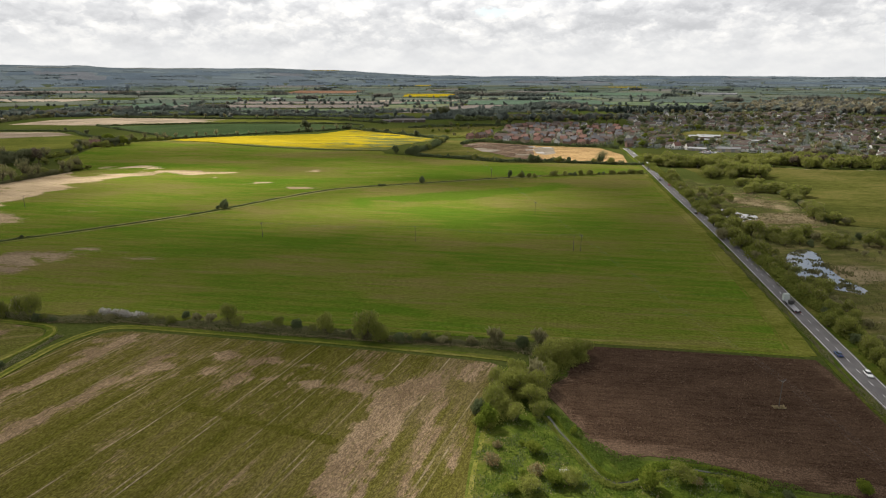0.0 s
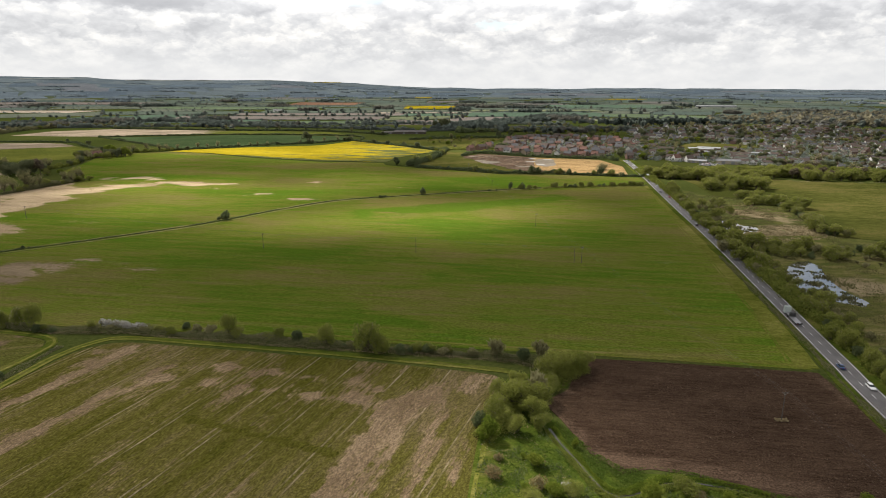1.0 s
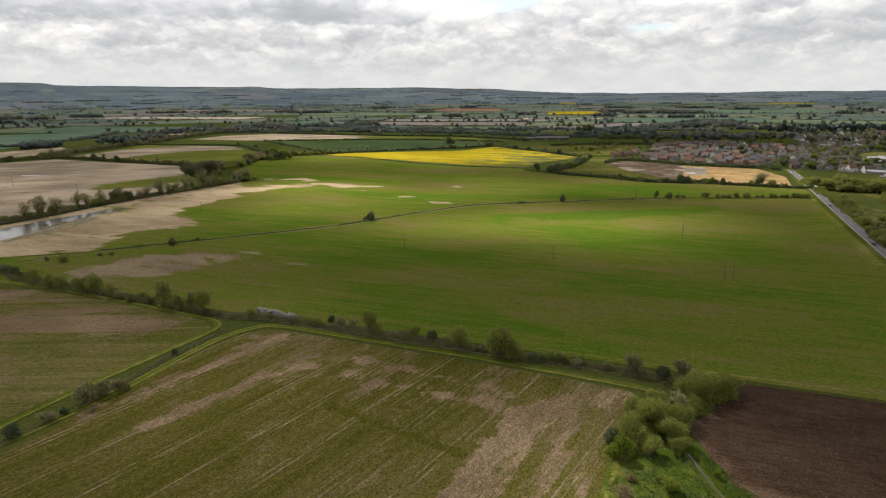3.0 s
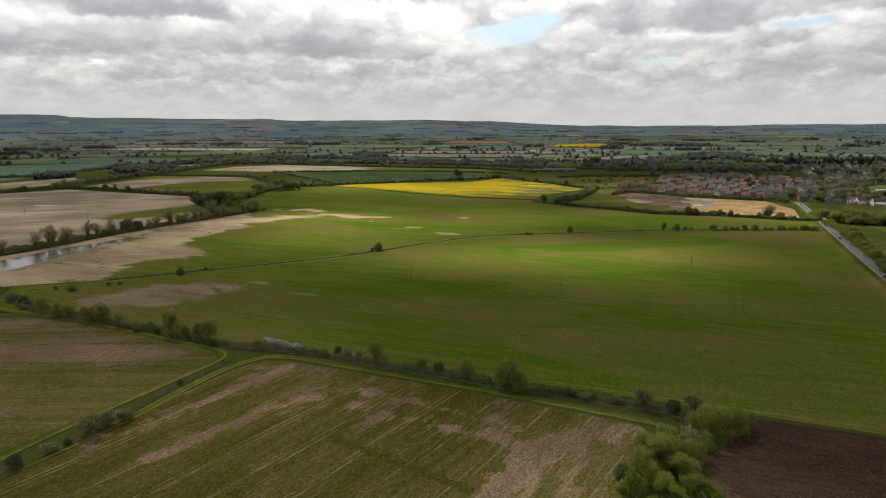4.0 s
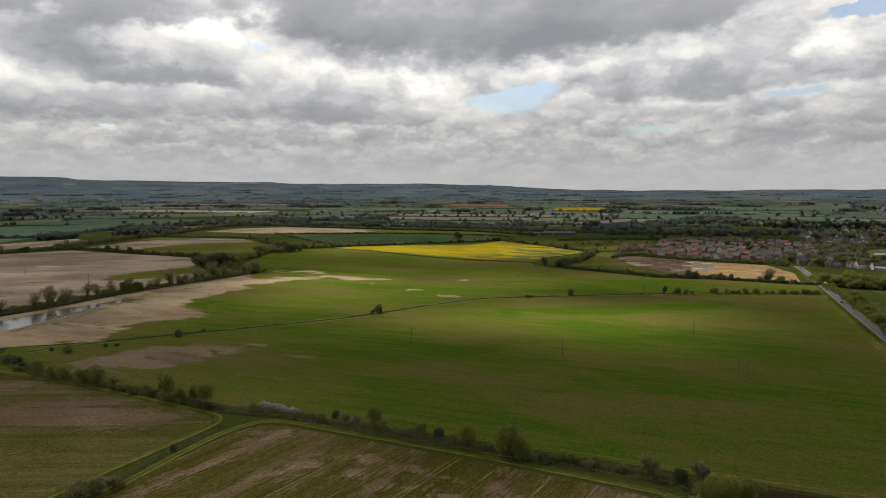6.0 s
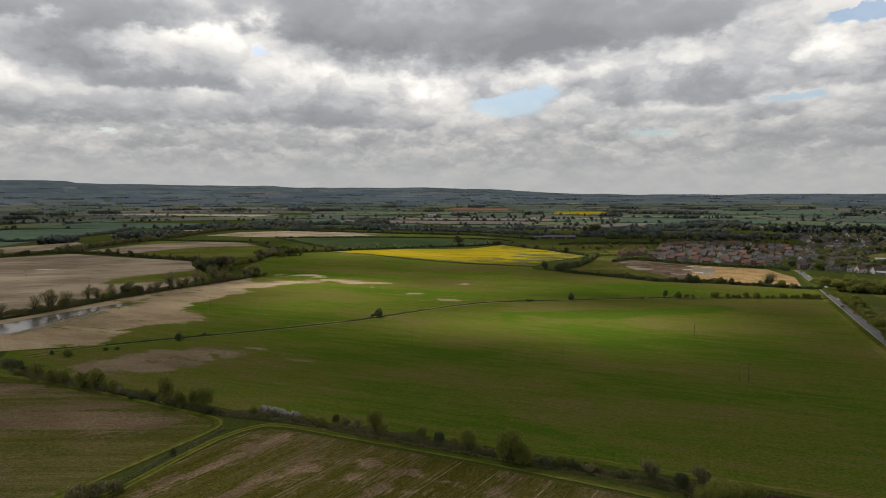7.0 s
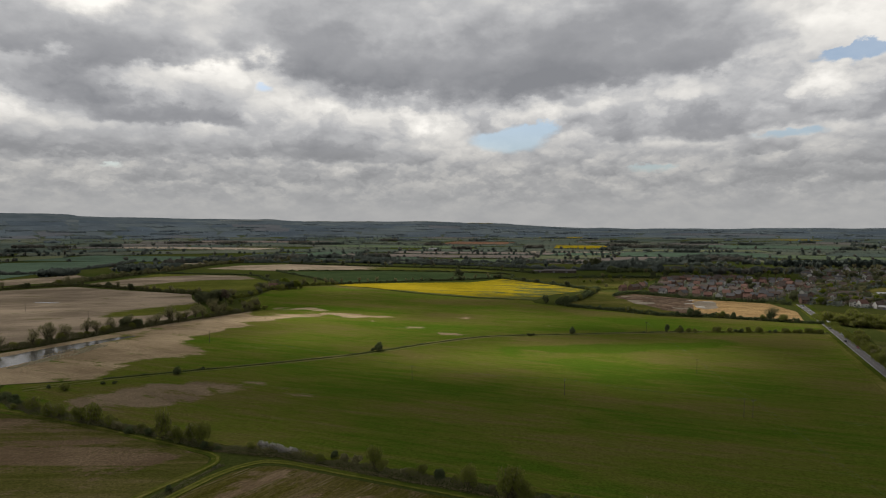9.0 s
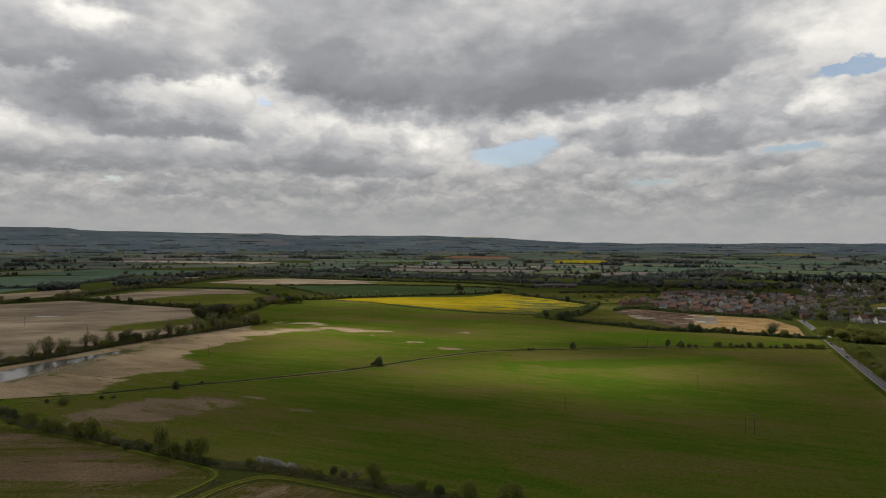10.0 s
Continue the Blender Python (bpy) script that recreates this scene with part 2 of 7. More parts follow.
GREENS = ((0.069, 0.117, 0.011), (0.108, 0.126, 0.019), (0.138, 0.122, 0.036))
M_WHEAT = field_material("wheat_crop", GREENS, angle=-9, tram=26, tram_amount=0.12, soil=((0.170, 0.125, 0.080), (0.285, 0.214, 0.140)), rows=0.5, soil_scale=0.025, crisp=0.5, mottle=0.48, patchy=1.3)
M_DROWNED = field_material("drowned_crop", GREENS, angle=-9, tram=26, tram_amount=0.12, soil=((0.262, 0.192, 0.120), (0.445, 0.340, 0.218)), rows=0.5, soil_scale=0.025, crisp=0.5, mottle=0.48, patchy=1.3)
M_STRIPED = field_material("striped_crop", ((0.058, 0.056, 0.010), (0.084, 0.074, 0.019), (0.116, 0.090, 0.042)), angle=69, streak=16, tram=17, tram_amount=0.85, tram_colour=(0.225, 0.178, 0.120), patch=0.45, mottle=0.6, rows=1.2, fleck=0.55, crisp=0.65, soil=((0.130, 0.091, 0.054), (0.212, 0.153, 0.096)))
M_STUBBLE = field_material("stubble_soil", ((0.064, 0.070, 0.014), (0.095, 0.088, 0.026), (0.14, 0.112, 0.05)), angle=14, streak=20, tram=0, patch=0.45, mottle=0.55, rows=0.5, crisp=0.6, soil=((0.122, 0.085, 0.052), (0.180, 0.129, 0.081)))
M_BARE = field_material("floodland_soil", ((0.075, 0.09, 0.018), (0.10, 0.11, 0.022), (0.14, 0.14, 0.03)), soil=((0.185, 0.146, 0.106), (0.372, 0.296, 0.214)), angle=25, streak=3, tram=0, patch=0.14, mottle=0.25, soil_scale=0.014)
M_RAPE = field_material("rape_bloom", ((0.21, 0.172, 0.012), (0.30, 0.230, 0.013), (0.375, 0.284, 0.018)), soil=((0.075, 0.09, 0.03), (0.12, 0.125, 0.045)), angle=-12, streak=7, tram=30, tram_colour=(0.14, 0.15, 0.03), tram_amount=0.6, patch=0.12, mottle=0.45)
M_PASTURE = field_material("pasture", ((0.049, 0.056, 0.013), (0.078, 0.080, 0.019), (0.112, 0.100, 0.031)), streak=2, tram=0, soil=((0.17, 0.14, 0.08), (0.25, 0.21, 0.12)), patchy=1.6)
M_VERGE = field_material("verge_grass", ((0.044, 0.066, 0.010), (0.074, 0.090, 0.014), (0.124, 0.116, 0.032)), streak=1.5, tram=0, grain=2)
M_LUSH = field_material("lush_grass", ((0.034, 0.054, 0.008), (0.062, 0.084, 0.012), (0.110, 0.118, 0.026)), streak=1, tram=0, grain=2, mottle=0.6)
M_MARSH = field_material("marsh_grass", ((0.060, 0.072, 0.020), (0.095, 0.098, 0.028), (0.17, 0.14, 0.06)), streak=2, tram=0, grain=2, soil=((0.20, 0.155, 0.09), (0.29, 0.23, 0.14)), mottle=0.6)


def soil_material(name, a, b, angle, flecks):
    m, n = material(name)
    at = n.add("ShaderNodeTexCoord").outputs["Object"]
    along = n.mapped(n.mapped(at, angle=-angle), scale=(0.12, 1, 1))
    furrow = n.noise(along, 0.9, 8.0, 0.72)
    big = n.noise(n.mapped(at, scale=(0.6, 1, 1)), 0.05, 8.0, 0.72)
    c = n.mix(n.smooth(n.math("ADD", n.math("MULTIPLY", furrow, 0.5), n.math("MULTIPLY", big, 0.5)), 0.40, 0.60), a, b)
    clod = n.noise(n.mapped(at, scale=(0.5, 1, 1)), 0.8, 8.0, 0.8)
    c = n.mix(n.math("MULTIPLY", n.smooth(clod, 0.60, 0.72), flecks), c, (0.34, 0.26, 0.19))
    bare = n.add("ShaderNodeAttribute", attribute="bare").outputs["Fac"]
    c = n.mix(n.smooth(n.math("ADD", bare, n.math("MULTIPLY", n.math("SUBTRACT", furrow, 0.5), 1.0)), 0.4, 0.7), c, (0.100, 0.066, 0.044))
    crumb = n.smooth(n.noise(at, 2.6, 4.0, 0.75), 0.34, 0.66)
    out = n.add("ShaderNodeVectorMath", operation="SCALE")
    n.put(out.inputs[0], c)
    n.put(out.inputs["Scale"], n.math("ADD", 0.45, n.math("MULTIPLY", crumb, 1.0)))
    finish(n, out.outputs[0], 0.95, n.math("ADD", furrow, clod), 0.7, 0.4, spec=0.0)
    return m


M_PLOUGH = soil_material("ploughed_soil", (0.042, 0.026, 0.017), (0.082, 0.053, 0.034), -9, 0.95)
M_SITE = soil_material("stripped_ground", (0.22, 0.140, 0.062), (0.40, 0.270, 0.128), -15, 0.8)
M_SITE_MUD = soil_material("churned_mud", (0.068, 0.048, 0.036), (0.23, 0.165, 0.115), 8, 0.8)


def asphalt():
    m, n = material("asphalt")
    at = n.add("ShaderNodeTexCoord").outputs["Object"]
    g = n.math("ADD", n.math("MULTIPLY", n.noise(at, 0.15, 5.0), 0.6), n.math("MULTIPLY", n.noise(at, 6.0, 3.0), 0.4))
    finish(n, n.mix(n.smooth(g, 0.35, 0.65), (0.10, 0.094, 0.095), (0.145, 0.137, 0.136)), 0.85, n.noise(at, 20.0, 2.0), 0.2, 0.02)
    return m


def water(name, dark, pale, rough):
    m, n = material(name)
    at = n.add("ShaderNodeTexCoord").outputs["Object"]
    c = n.mix(n.smooth(n.noise(at, 0.06, 4.0), 0.4, 0.6), dark, pale)
    finish(n, c, rough, n.noise(at, 1.8, 3.0), 0.10, 0.05, spec=0.32)
    return m


M_ASPHALT, M_WATER = asphalt(), water("marsh_water", (0.050, 0.048, 0.038), (0.085, 0.076, 0.058), 0.12)
M_FLOOD = water("flood_water", (0.085, 0.080, 0.066), (0.14, 0.13, 0.11), 0.16)
M_LINE = plain("road_paint", (0.72, 0.72, 0.70), 0.7, 0.1, 3.0)


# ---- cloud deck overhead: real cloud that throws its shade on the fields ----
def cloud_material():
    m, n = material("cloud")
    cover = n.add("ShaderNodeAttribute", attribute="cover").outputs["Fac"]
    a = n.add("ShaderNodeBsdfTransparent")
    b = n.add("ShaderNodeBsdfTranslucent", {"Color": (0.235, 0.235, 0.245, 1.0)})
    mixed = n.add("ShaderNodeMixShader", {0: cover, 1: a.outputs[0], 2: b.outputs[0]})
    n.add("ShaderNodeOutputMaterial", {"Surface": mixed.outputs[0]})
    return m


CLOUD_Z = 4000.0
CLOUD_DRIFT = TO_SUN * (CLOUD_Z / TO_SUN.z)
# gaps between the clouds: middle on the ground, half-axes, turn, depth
# partial gaps over marsh, village and far land are added to brighten them
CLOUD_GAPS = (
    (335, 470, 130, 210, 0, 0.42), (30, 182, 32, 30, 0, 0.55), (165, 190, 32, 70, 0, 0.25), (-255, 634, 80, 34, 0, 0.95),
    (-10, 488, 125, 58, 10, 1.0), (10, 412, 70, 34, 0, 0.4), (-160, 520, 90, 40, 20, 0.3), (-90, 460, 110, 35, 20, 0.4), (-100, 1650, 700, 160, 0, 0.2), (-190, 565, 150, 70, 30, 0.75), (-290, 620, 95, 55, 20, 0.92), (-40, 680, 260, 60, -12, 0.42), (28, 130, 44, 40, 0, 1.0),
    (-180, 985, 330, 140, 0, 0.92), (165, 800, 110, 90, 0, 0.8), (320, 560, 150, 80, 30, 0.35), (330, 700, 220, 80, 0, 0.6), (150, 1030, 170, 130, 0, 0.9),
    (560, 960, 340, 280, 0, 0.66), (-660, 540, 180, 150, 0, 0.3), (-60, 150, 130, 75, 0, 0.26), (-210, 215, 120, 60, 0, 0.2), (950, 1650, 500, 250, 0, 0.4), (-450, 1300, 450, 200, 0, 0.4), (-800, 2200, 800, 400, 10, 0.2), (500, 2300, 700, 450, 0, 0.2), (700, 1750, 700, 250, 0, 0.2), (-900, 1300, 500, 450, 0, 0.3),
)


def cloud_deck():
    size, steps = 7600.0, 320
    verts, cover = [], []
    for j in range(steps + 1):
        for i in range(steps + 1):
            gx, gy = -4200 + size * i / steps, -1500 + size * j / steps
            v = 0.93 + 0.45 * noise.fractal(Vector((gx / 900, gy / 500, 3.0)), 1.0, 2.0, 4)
            # cover is thinned beyond 1300 m to let more sun onto the far land
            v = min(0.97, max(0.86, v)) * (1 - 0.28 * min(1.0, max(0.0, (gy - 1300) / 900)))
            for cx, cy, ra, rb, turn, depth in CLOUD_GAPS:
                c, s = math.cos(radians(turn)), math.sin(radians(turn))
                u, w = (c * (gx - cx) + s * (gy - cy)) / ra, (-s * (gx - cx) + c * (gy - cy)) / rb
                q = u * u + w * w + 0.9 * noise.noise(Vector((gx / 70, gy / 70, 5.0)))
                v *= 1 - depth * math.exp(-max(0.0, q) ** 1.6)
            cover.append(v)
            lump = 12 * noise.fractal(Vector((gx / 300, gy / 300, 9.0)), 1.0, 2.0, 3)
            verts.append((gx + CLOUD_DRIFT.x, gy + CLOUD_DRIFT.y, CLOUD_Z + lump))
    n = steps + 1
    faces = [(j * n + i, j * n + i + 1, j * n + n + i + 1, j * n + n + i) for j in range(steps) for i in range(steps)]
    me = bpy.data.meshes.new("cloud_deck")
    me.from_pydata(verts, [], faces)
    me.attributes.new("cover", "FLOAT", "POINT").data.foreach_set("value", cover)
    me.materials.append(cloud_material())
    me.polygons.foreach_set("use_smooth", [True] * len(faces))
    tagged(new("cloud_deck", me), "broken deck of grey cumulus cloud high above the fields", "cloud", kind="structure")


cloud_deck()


# ---- the lie of the land ----
EYE_Z = 97.9
RIDGE_AZ = (-60, -49, -44.2, -43.8, -37, -29, -26, -15, -9, -6, -3, 3, 12, 19, 22, 28, 36, 60)
RIDGE_EL = (0.95, 0.95, 0.90, 0.76, 0.66, 0.58, 0.42, 0.42, 0.27, 0.10, -0.12, -0.22, -0.25, -0.22, -0.17, -0.27, -0.34, -0.34)


def gz(x, y):
    """Height of the land: flat near by, then rising to far hills at the skyline."""
    r = math.hypot(x, y)
    if r < 1700:
        return 0.0
    s = min(1.0, (r - 1700) / 3000)
    far = 1700 + (r - 1700) / max(0.085, 1 - 0.915 * s)
    z = EYE_Z * (1 - r / far)
    z += 3.0 * s * noise.noise(Vector((x / 500, y / 500, 1.7)))
    if r > 3600:
        a = math.degrees(math.atan2(x, y))
        top = EYE_Z + 4800 * math.tan(radians(float(np.interp(a, RIDGE_AZ, RIDGE_EL))))
        top += 6.0 * noise.fractal(Vector((a / 2.5, 0.3, 0.0)), 1.0, 2.0, 5)
        q = min(1.0, (r - 3600) / 1200)
        q = q * q * (3 - 2 * q)
        z = z * (1 - q) + top * q
    return z


def ring(radii, step):
    """The ground sheet: rings of quads out to the skyline."""
    angles = [radians(a) for a in np.arange(-180, 180, step)]
    verts, faces = [(0, 0, 0)], []
    for r in radii:
        for a in angles:
            x, y = r * math.sin(a), r * math.cos(a)
            verts.append((x, y, gz(x, y) - 0.02))
    n = len(angles)
    for i in range(n):
        faces.append((0, 1 + (i + 1) % n, 1 + i))
    for k in range(len(radii) - 1):
        for i in range(n):
            a, b = 1 + k * n + i, 1 + k * n + (i + 1) % n
            faces.append((a, b, b + n, a + n))
    return verts, faces


def ground_material():
    m, n = material("farmland")
    at = n.add("ShaderNodeTexCoord").outputs["Object"]
    a = n.noise(at, 0.004, 5.0, 0.6)
    b = n.noise(at, 0.6, 4.0, 0.6)
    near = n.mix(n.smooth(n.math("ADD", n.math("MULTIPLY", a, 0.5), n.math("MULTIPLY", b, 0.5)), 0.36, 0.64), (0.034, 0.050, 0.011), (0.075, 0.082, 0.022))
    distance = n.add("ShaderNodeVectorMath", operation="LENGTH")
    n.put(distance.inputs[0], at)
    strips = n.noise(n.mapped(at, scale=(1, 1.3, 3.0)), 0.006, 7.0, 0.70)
    # haze painted in: the ground turns blue-grey with distance, from 3300 m out
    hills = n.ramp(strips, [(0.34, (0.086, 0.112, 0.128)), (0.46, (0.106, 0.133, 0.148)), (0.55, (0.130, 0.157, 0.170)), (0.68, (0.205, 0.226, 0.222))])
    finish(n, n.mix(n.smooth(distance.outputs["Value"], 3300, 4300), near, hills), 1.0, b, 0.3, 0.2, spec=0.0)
    return m


def smooth_mesh(name, verts, faces, mat):
    me = bpy.data.meshes.new(name)
    me.from_pydata(verts, [], faces)
    me.materials.append(mat)
    return new(name, me)


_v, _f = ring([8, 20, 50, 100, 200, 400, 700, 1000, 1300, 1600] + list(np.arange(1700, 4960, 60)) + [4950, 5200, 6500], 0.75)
tagged(smooth_mesh("ground", _v, _f, ground_material()), "flat green farmland reaching to low hills painted blue with haze", "ground", kind="structure")


# ---- fields ----
def rounded(poly, times=2):
    """Corners of a polygon cut round."""
    for _ in range(times):
        out = []
        for a, b in zip(poly, poly[1:] + poly[:1]):
            out += [(0.8 * a[0] + 0.2 * b[0], 0.8 * a[1] + 0.2 * b[1]), (0.2 * a[0] + 0.8 * b[0], 0.2 * a[1] + 0.8 * b[1])]
        poly = out
    return poly


def soft(v, lo, hi):
    t = min(1.0, max(0.0, (v - lo) / (hi - lo)))
    return t * t * (3 - 2 * t)


def blot(x, y, x0, y0, x1, y1, r, edge):
    """1 inside a thick line from one point to another, falling to 0 across its edge."""
    dx, dy = x1 - x0, y1 - y0
    t = max(0.0, min(1.0, ((x - x0) * dx + (y - y0) * dy) / max(1e-6, dx * dx + dy * dy)))
    return soft(math.hypot(x - x0 - t * dx, y - y0 - t * dy), r + edge, r - edge)


def sheet(poly, z, cell, skirt=0.4, height=None):
    """A polygon of ground cut into cells, with its edge turned down into the soil."""
    bm = bmesh.new()
    bm.faces.new([bm.verts.new((x, y, 0)) for x, y in poly])
    xs, ys = [p[0] for p in poly], [p[1] for p in poly]
    for axis, lo, hi in ((0, min(xs), max(xs)), (1, min(ys), max(ys))):
        for v in np.arange(math.floor(lo / cell) * cell + cell, hi, cell):
            co, no = [0, 0, 0], [0, 0, 0]
            co[axis], no[axis] = v, 1
            bmesh.ops.bisect_plane(bm, geom=bm.verts[:] + bm.edges[:] + bm.faces[:], plane_co=co, plane_no=no)
    rim = [e for e in bm.edges if e.is_boundary]
    made = bmesh.ops.extrude_edge_only(bm, edges=rim)["geom"]
    low = {g for g in made if isinstance(g, bmesh.types.BMVert)}
    for v in bm.verts:
        h = height(v.co.x, v.co.y) if height else 0.0
        v.co.z = gz(v.co.x, v.co.y) + z + h - (skirt if v in low else 0)
    bmesh.ops.recalc_face_normals(bm, faces=bm.faces[:])
    up = sum(f.normal.z for f in bm.faces)
    if up < 0:
        bmesh.ops.reverse_faces(bm, faces=bm.faces[:])
    return bm


def field(name, poly, mat, label, z=0.1, cell=10.0, bare=None, category="field", height=None):
    bm = sheet(poly, z, cell, height=height)
    me = bpy.data.meshes.new(name)
    bm.to_mesh(me)
    bm.free()
    me.materials.append(mat)
    values = [bare(v.co.x, v.co.y) if bare else 0.0 for v in me.vertices]
    me.attributes.new("bare", "FLOAT", "POINT").data.foreach_set("value", values)
    return tagged(new(name, me), label, category, kind="structure")


def strip(name, pts, width, mat, label, z=0.12, category="verge", crown=0.0):
    """A band of ground along a line."""
    return ribbon(name, pts, width / 2, -width / 2, mat, label, z, category, crown)


def spaced(pts, step):
    """Points at even steps along a line through pts, smoothed."""
    p = [Vector((*q, 0)) for q in pts]
    out = []
    for i in range(len(p) - 1):
        a, b, c, d = p[max(0, i - 1)], p[i], p[i + 1], p[min(len(p) - 1, i + 2)]
        n = max(1, round((c - b).length / step))
        for k in range(n):
            t = k / n
            out.append(0.5 * (2 * b + (c - a) * t + (2 * a - 5 * b + 4 * c - d) * t * t + (3 * b - a - 3 * c + d) * t ** 3))
    return out + [p[-1]]


def sides(line):
    out = []
    for i, q in enumerate(line):
        t = line[min(len(line) - 1, i + 1)] - line[max(0, i - 1)]
        t = t.normalized() if t.length > 0 else Vector((0, 1, 0))
        out.append((q, Vector((-t.y, t.x, 0))))
    return out


def ribbon_data(pts, left, right, z, step=6.0, wobble=0.0, depth=0.3):
    line = sides(spaced(pts, step))
    verts, faces = [], []
    for i, (q, s) in enumerate(line):
        j = wobble * noise.noise(q * 0.11) if wobble else 0.0
        k = wobble * noise.noise(q * 0.11 + Vector((9, 4, 2))) if wobble else 0.0
        for off, dz in ((left + j, -depth), (left + j, 0), (right + k, 0), (right + k, -depth)):
            p = q + s * off
            verts.append((p.x, p.y, gz(p.x, p.y) + z + dz))
        if i:
            a = 4 * i
            for m in range(3):
                faces.append((a + m - 4, a + m, a + m + 1, a + m - 3))
    faces += [(3, 2, 1, 0), (4 * len(line) - 4, 4 * len(line) - 3, 4 * len(line) - 2, 4 * len(line) - 1)]
    return verts, faces


def ribbon(name, pts, left, right, mat, label, z=0.12, category="verge", crown=0.0, wobble=0.0):
    v, f = ribbon_data(pts, left, right, z, wobble=wobble)
    ob = smooth_mesh(name, v, f, mat)
    me = ob.data
    bm = bmesh.new()
    bm.from_mesh(me)
    bmesh.ops.recalc_face_normals(bm, faces=bm.faces[:])
    bm.to_mesh(me)
    bm.free()
    return tagged(ob, label, category, kind="structure")


def strayed(x, y, amount, size):
    """A place shifted unevenly, to give the edges of patches a ragged run."""
    p = Vector((x / size, y / size, 6.0))
    return x + amount * noise.fractal(p, 1.0, 2.0, 3), y + amount * noise.fractal(p + Vector((31, 7, 2)), 1.0, 2.0, 3)


def along_line(x, y, pts, r, edge):
    return max(blot(x, y, *a, *b, r, edge) for a, b in zip(pts, pts[1:]))


def bare_big(x0, y0):
    x, y = strayed(x0, y0, 13, 32)
    v = max(along_line(x, y, [(-270, 290), (-262, 318), (-238, 332)], 16, 8), blot(x, y, -250, 294, -222, 312, 14, 8), 0.9 * blot(x, y, -236, 336, -204, 344, 10, 7), 0.5 * blot(x, y, -206, 346, -180, 336, 5, 6))
    v = max(v, 0.5 * blot(x, y, -170, 330, -150, 332, 5, 6), 0.34 * blot(x, y, 124, 330, 140, 400, 6, 10), 0.5 * blot(x, y, -62, 488, -44, 484, 3, 4))
    thin = 0.12 + 0.16 * noise.noise(Vector((x0 / 70, y0 / 35, 4))) + 0.10 * blot(x, y, -200, 290, -60, 290, 30, 40)
    lush = 0.8 * along_line(x, y, [(-55, 492), (20, 520), (110, 560)], 20, 26) + 0.6 * along_line(x, y, [(-10, 420), (40, 400)], 10, 16) + 0.6 * along_line(x, y, [(-120, 300), (-30, 330), (60, 300)], 8, 20)
    return max(v, thin) - lush


def bare_b(x0, y0):
    x, y = strayed(x0, y0, 22, 50)
    v = max(along_line(x, y, [(-385, 318), (-362, 372), (-352, 420)], 46, 14), blot(x, y, -450, 330, -428, 480, 26, 8), blot(x, y, -424, 480, -392, 620, 20, 8))
    v = max(v, along_line(x, y, [(-362, 400), (-362, 470), (-358, 540), (-352, 590)], 34, 12), blot(x, y, -352, 560, -322, 634, 22, 10), 0.9 * blot(x, y, -325, 330, -312, 366, 8, 6))
    x, y = strayed(x0, y0, 13, 28)
    v = max(v, along_line(x, y, [(-300, 634), (-284, 648), (-262, 645)], 9, 5), along_line(x, y, [(-262, 642), (-236, 640), (-208, 632)], 4.5, 4), 0.8 * along_line(x, y, [(-362, 672), (-330, 680), (-300, 668)], 8, 7), 0.62 * blot(x, y, -262, 600, -210, 606, 2.5, 3))
    lines = max(0.6 * blot(x0, y0, -212 + 9 * k, 712 - 15 * k, -70 + 12 * k, 668 - 17 * k, 2.2, 3.5) for k in range(4))
    more = max(0.55 * blot(x0, y0, -214 + 6 * k, 588 - 13 * k, -142 + 5 * k, 576 - 13 * k, 2.0, 3.2) for k in range(4))
    patches = 0.55 + 0.9 * noise.noise(Vector((x0 / 30, y0 / 12, 3)))
    return max(v, lines * patches * 1.5, more * patches * 1.5, blot(x, y, -126, 545, -115, 549, 5, 3), 0.14 + 0.2 * noise.noise(Vector((x0 / 60, y0 / 40, 8))))


def bare_c(x0, y0):
    x, y = strayed(x0, y0, 4.5, 10)
    ragged = 0.75 + 0.9 * noise.noise(Vector((x0 / 9, y0 / 9, 5)))
    v = max(blot(x, y, -27, 124, -14, 180, 4.5, 3.5), 0.95 * blot(x, y, -18, 130, -8, 182, 3.5, 3.5), 0.9 * blot(x, y, -4, 186, 19, 199, 6.5, 5), 0.8 * blot(x, y, -7, 128, 3, 182, 3.0, 3.0), 0.7 * blot(x, y, 3, 140, 10, 178, 2.2, 2.5))
    v = max(v, ragged * 0.9 * along_line(x, y, [(-128, 223), (-92, 212), (-58, 203), (-25, 193), (-2, 186)], 4.0, 6.0), ragged * 1.0 * blot(x, y, -97, 198, -20, 182, 3.0, 4.0))
    v = max(v, 0.95 * blot(x, y, -124, 148, -107, 190, 3.6, 4.0), 0.85 * blot(x, y, -116, 168, -96, 207, 3.2, 4.0), 0.95 * blot(x, y, -148, 150, -118, 222, 4.5, 4.5), 0.7 * blot(x, y, -136, 175, -112, 214, 2.5, 4.0))
    base = 0.27 + 0.24 * noise.noise(Vector((x0 / 14, y0 / 22, 2))) + 0.10 * soft(y0, 150, 195)
    return max(v, base) - 1.5 * along_line(x0, y0, [(-76, 172), (-56, 164), (-28, 153)], 1.5, 1.3)


def bare_d(x, y):
    worn = 0.22 + 0.55 * soft(y - 0.12 * x, 185, 250) + 0.38 * noise.noise(Vector((x / 60, y / 25, 0)))
    return max(worn - 0.9 * along_line(x, y, [(-160, 226), (-167, 190), (-177, 140)], 9, 6) - 0.5 * blot(x, y, -300, 268, -175, 236, 3, 4), 0.0)



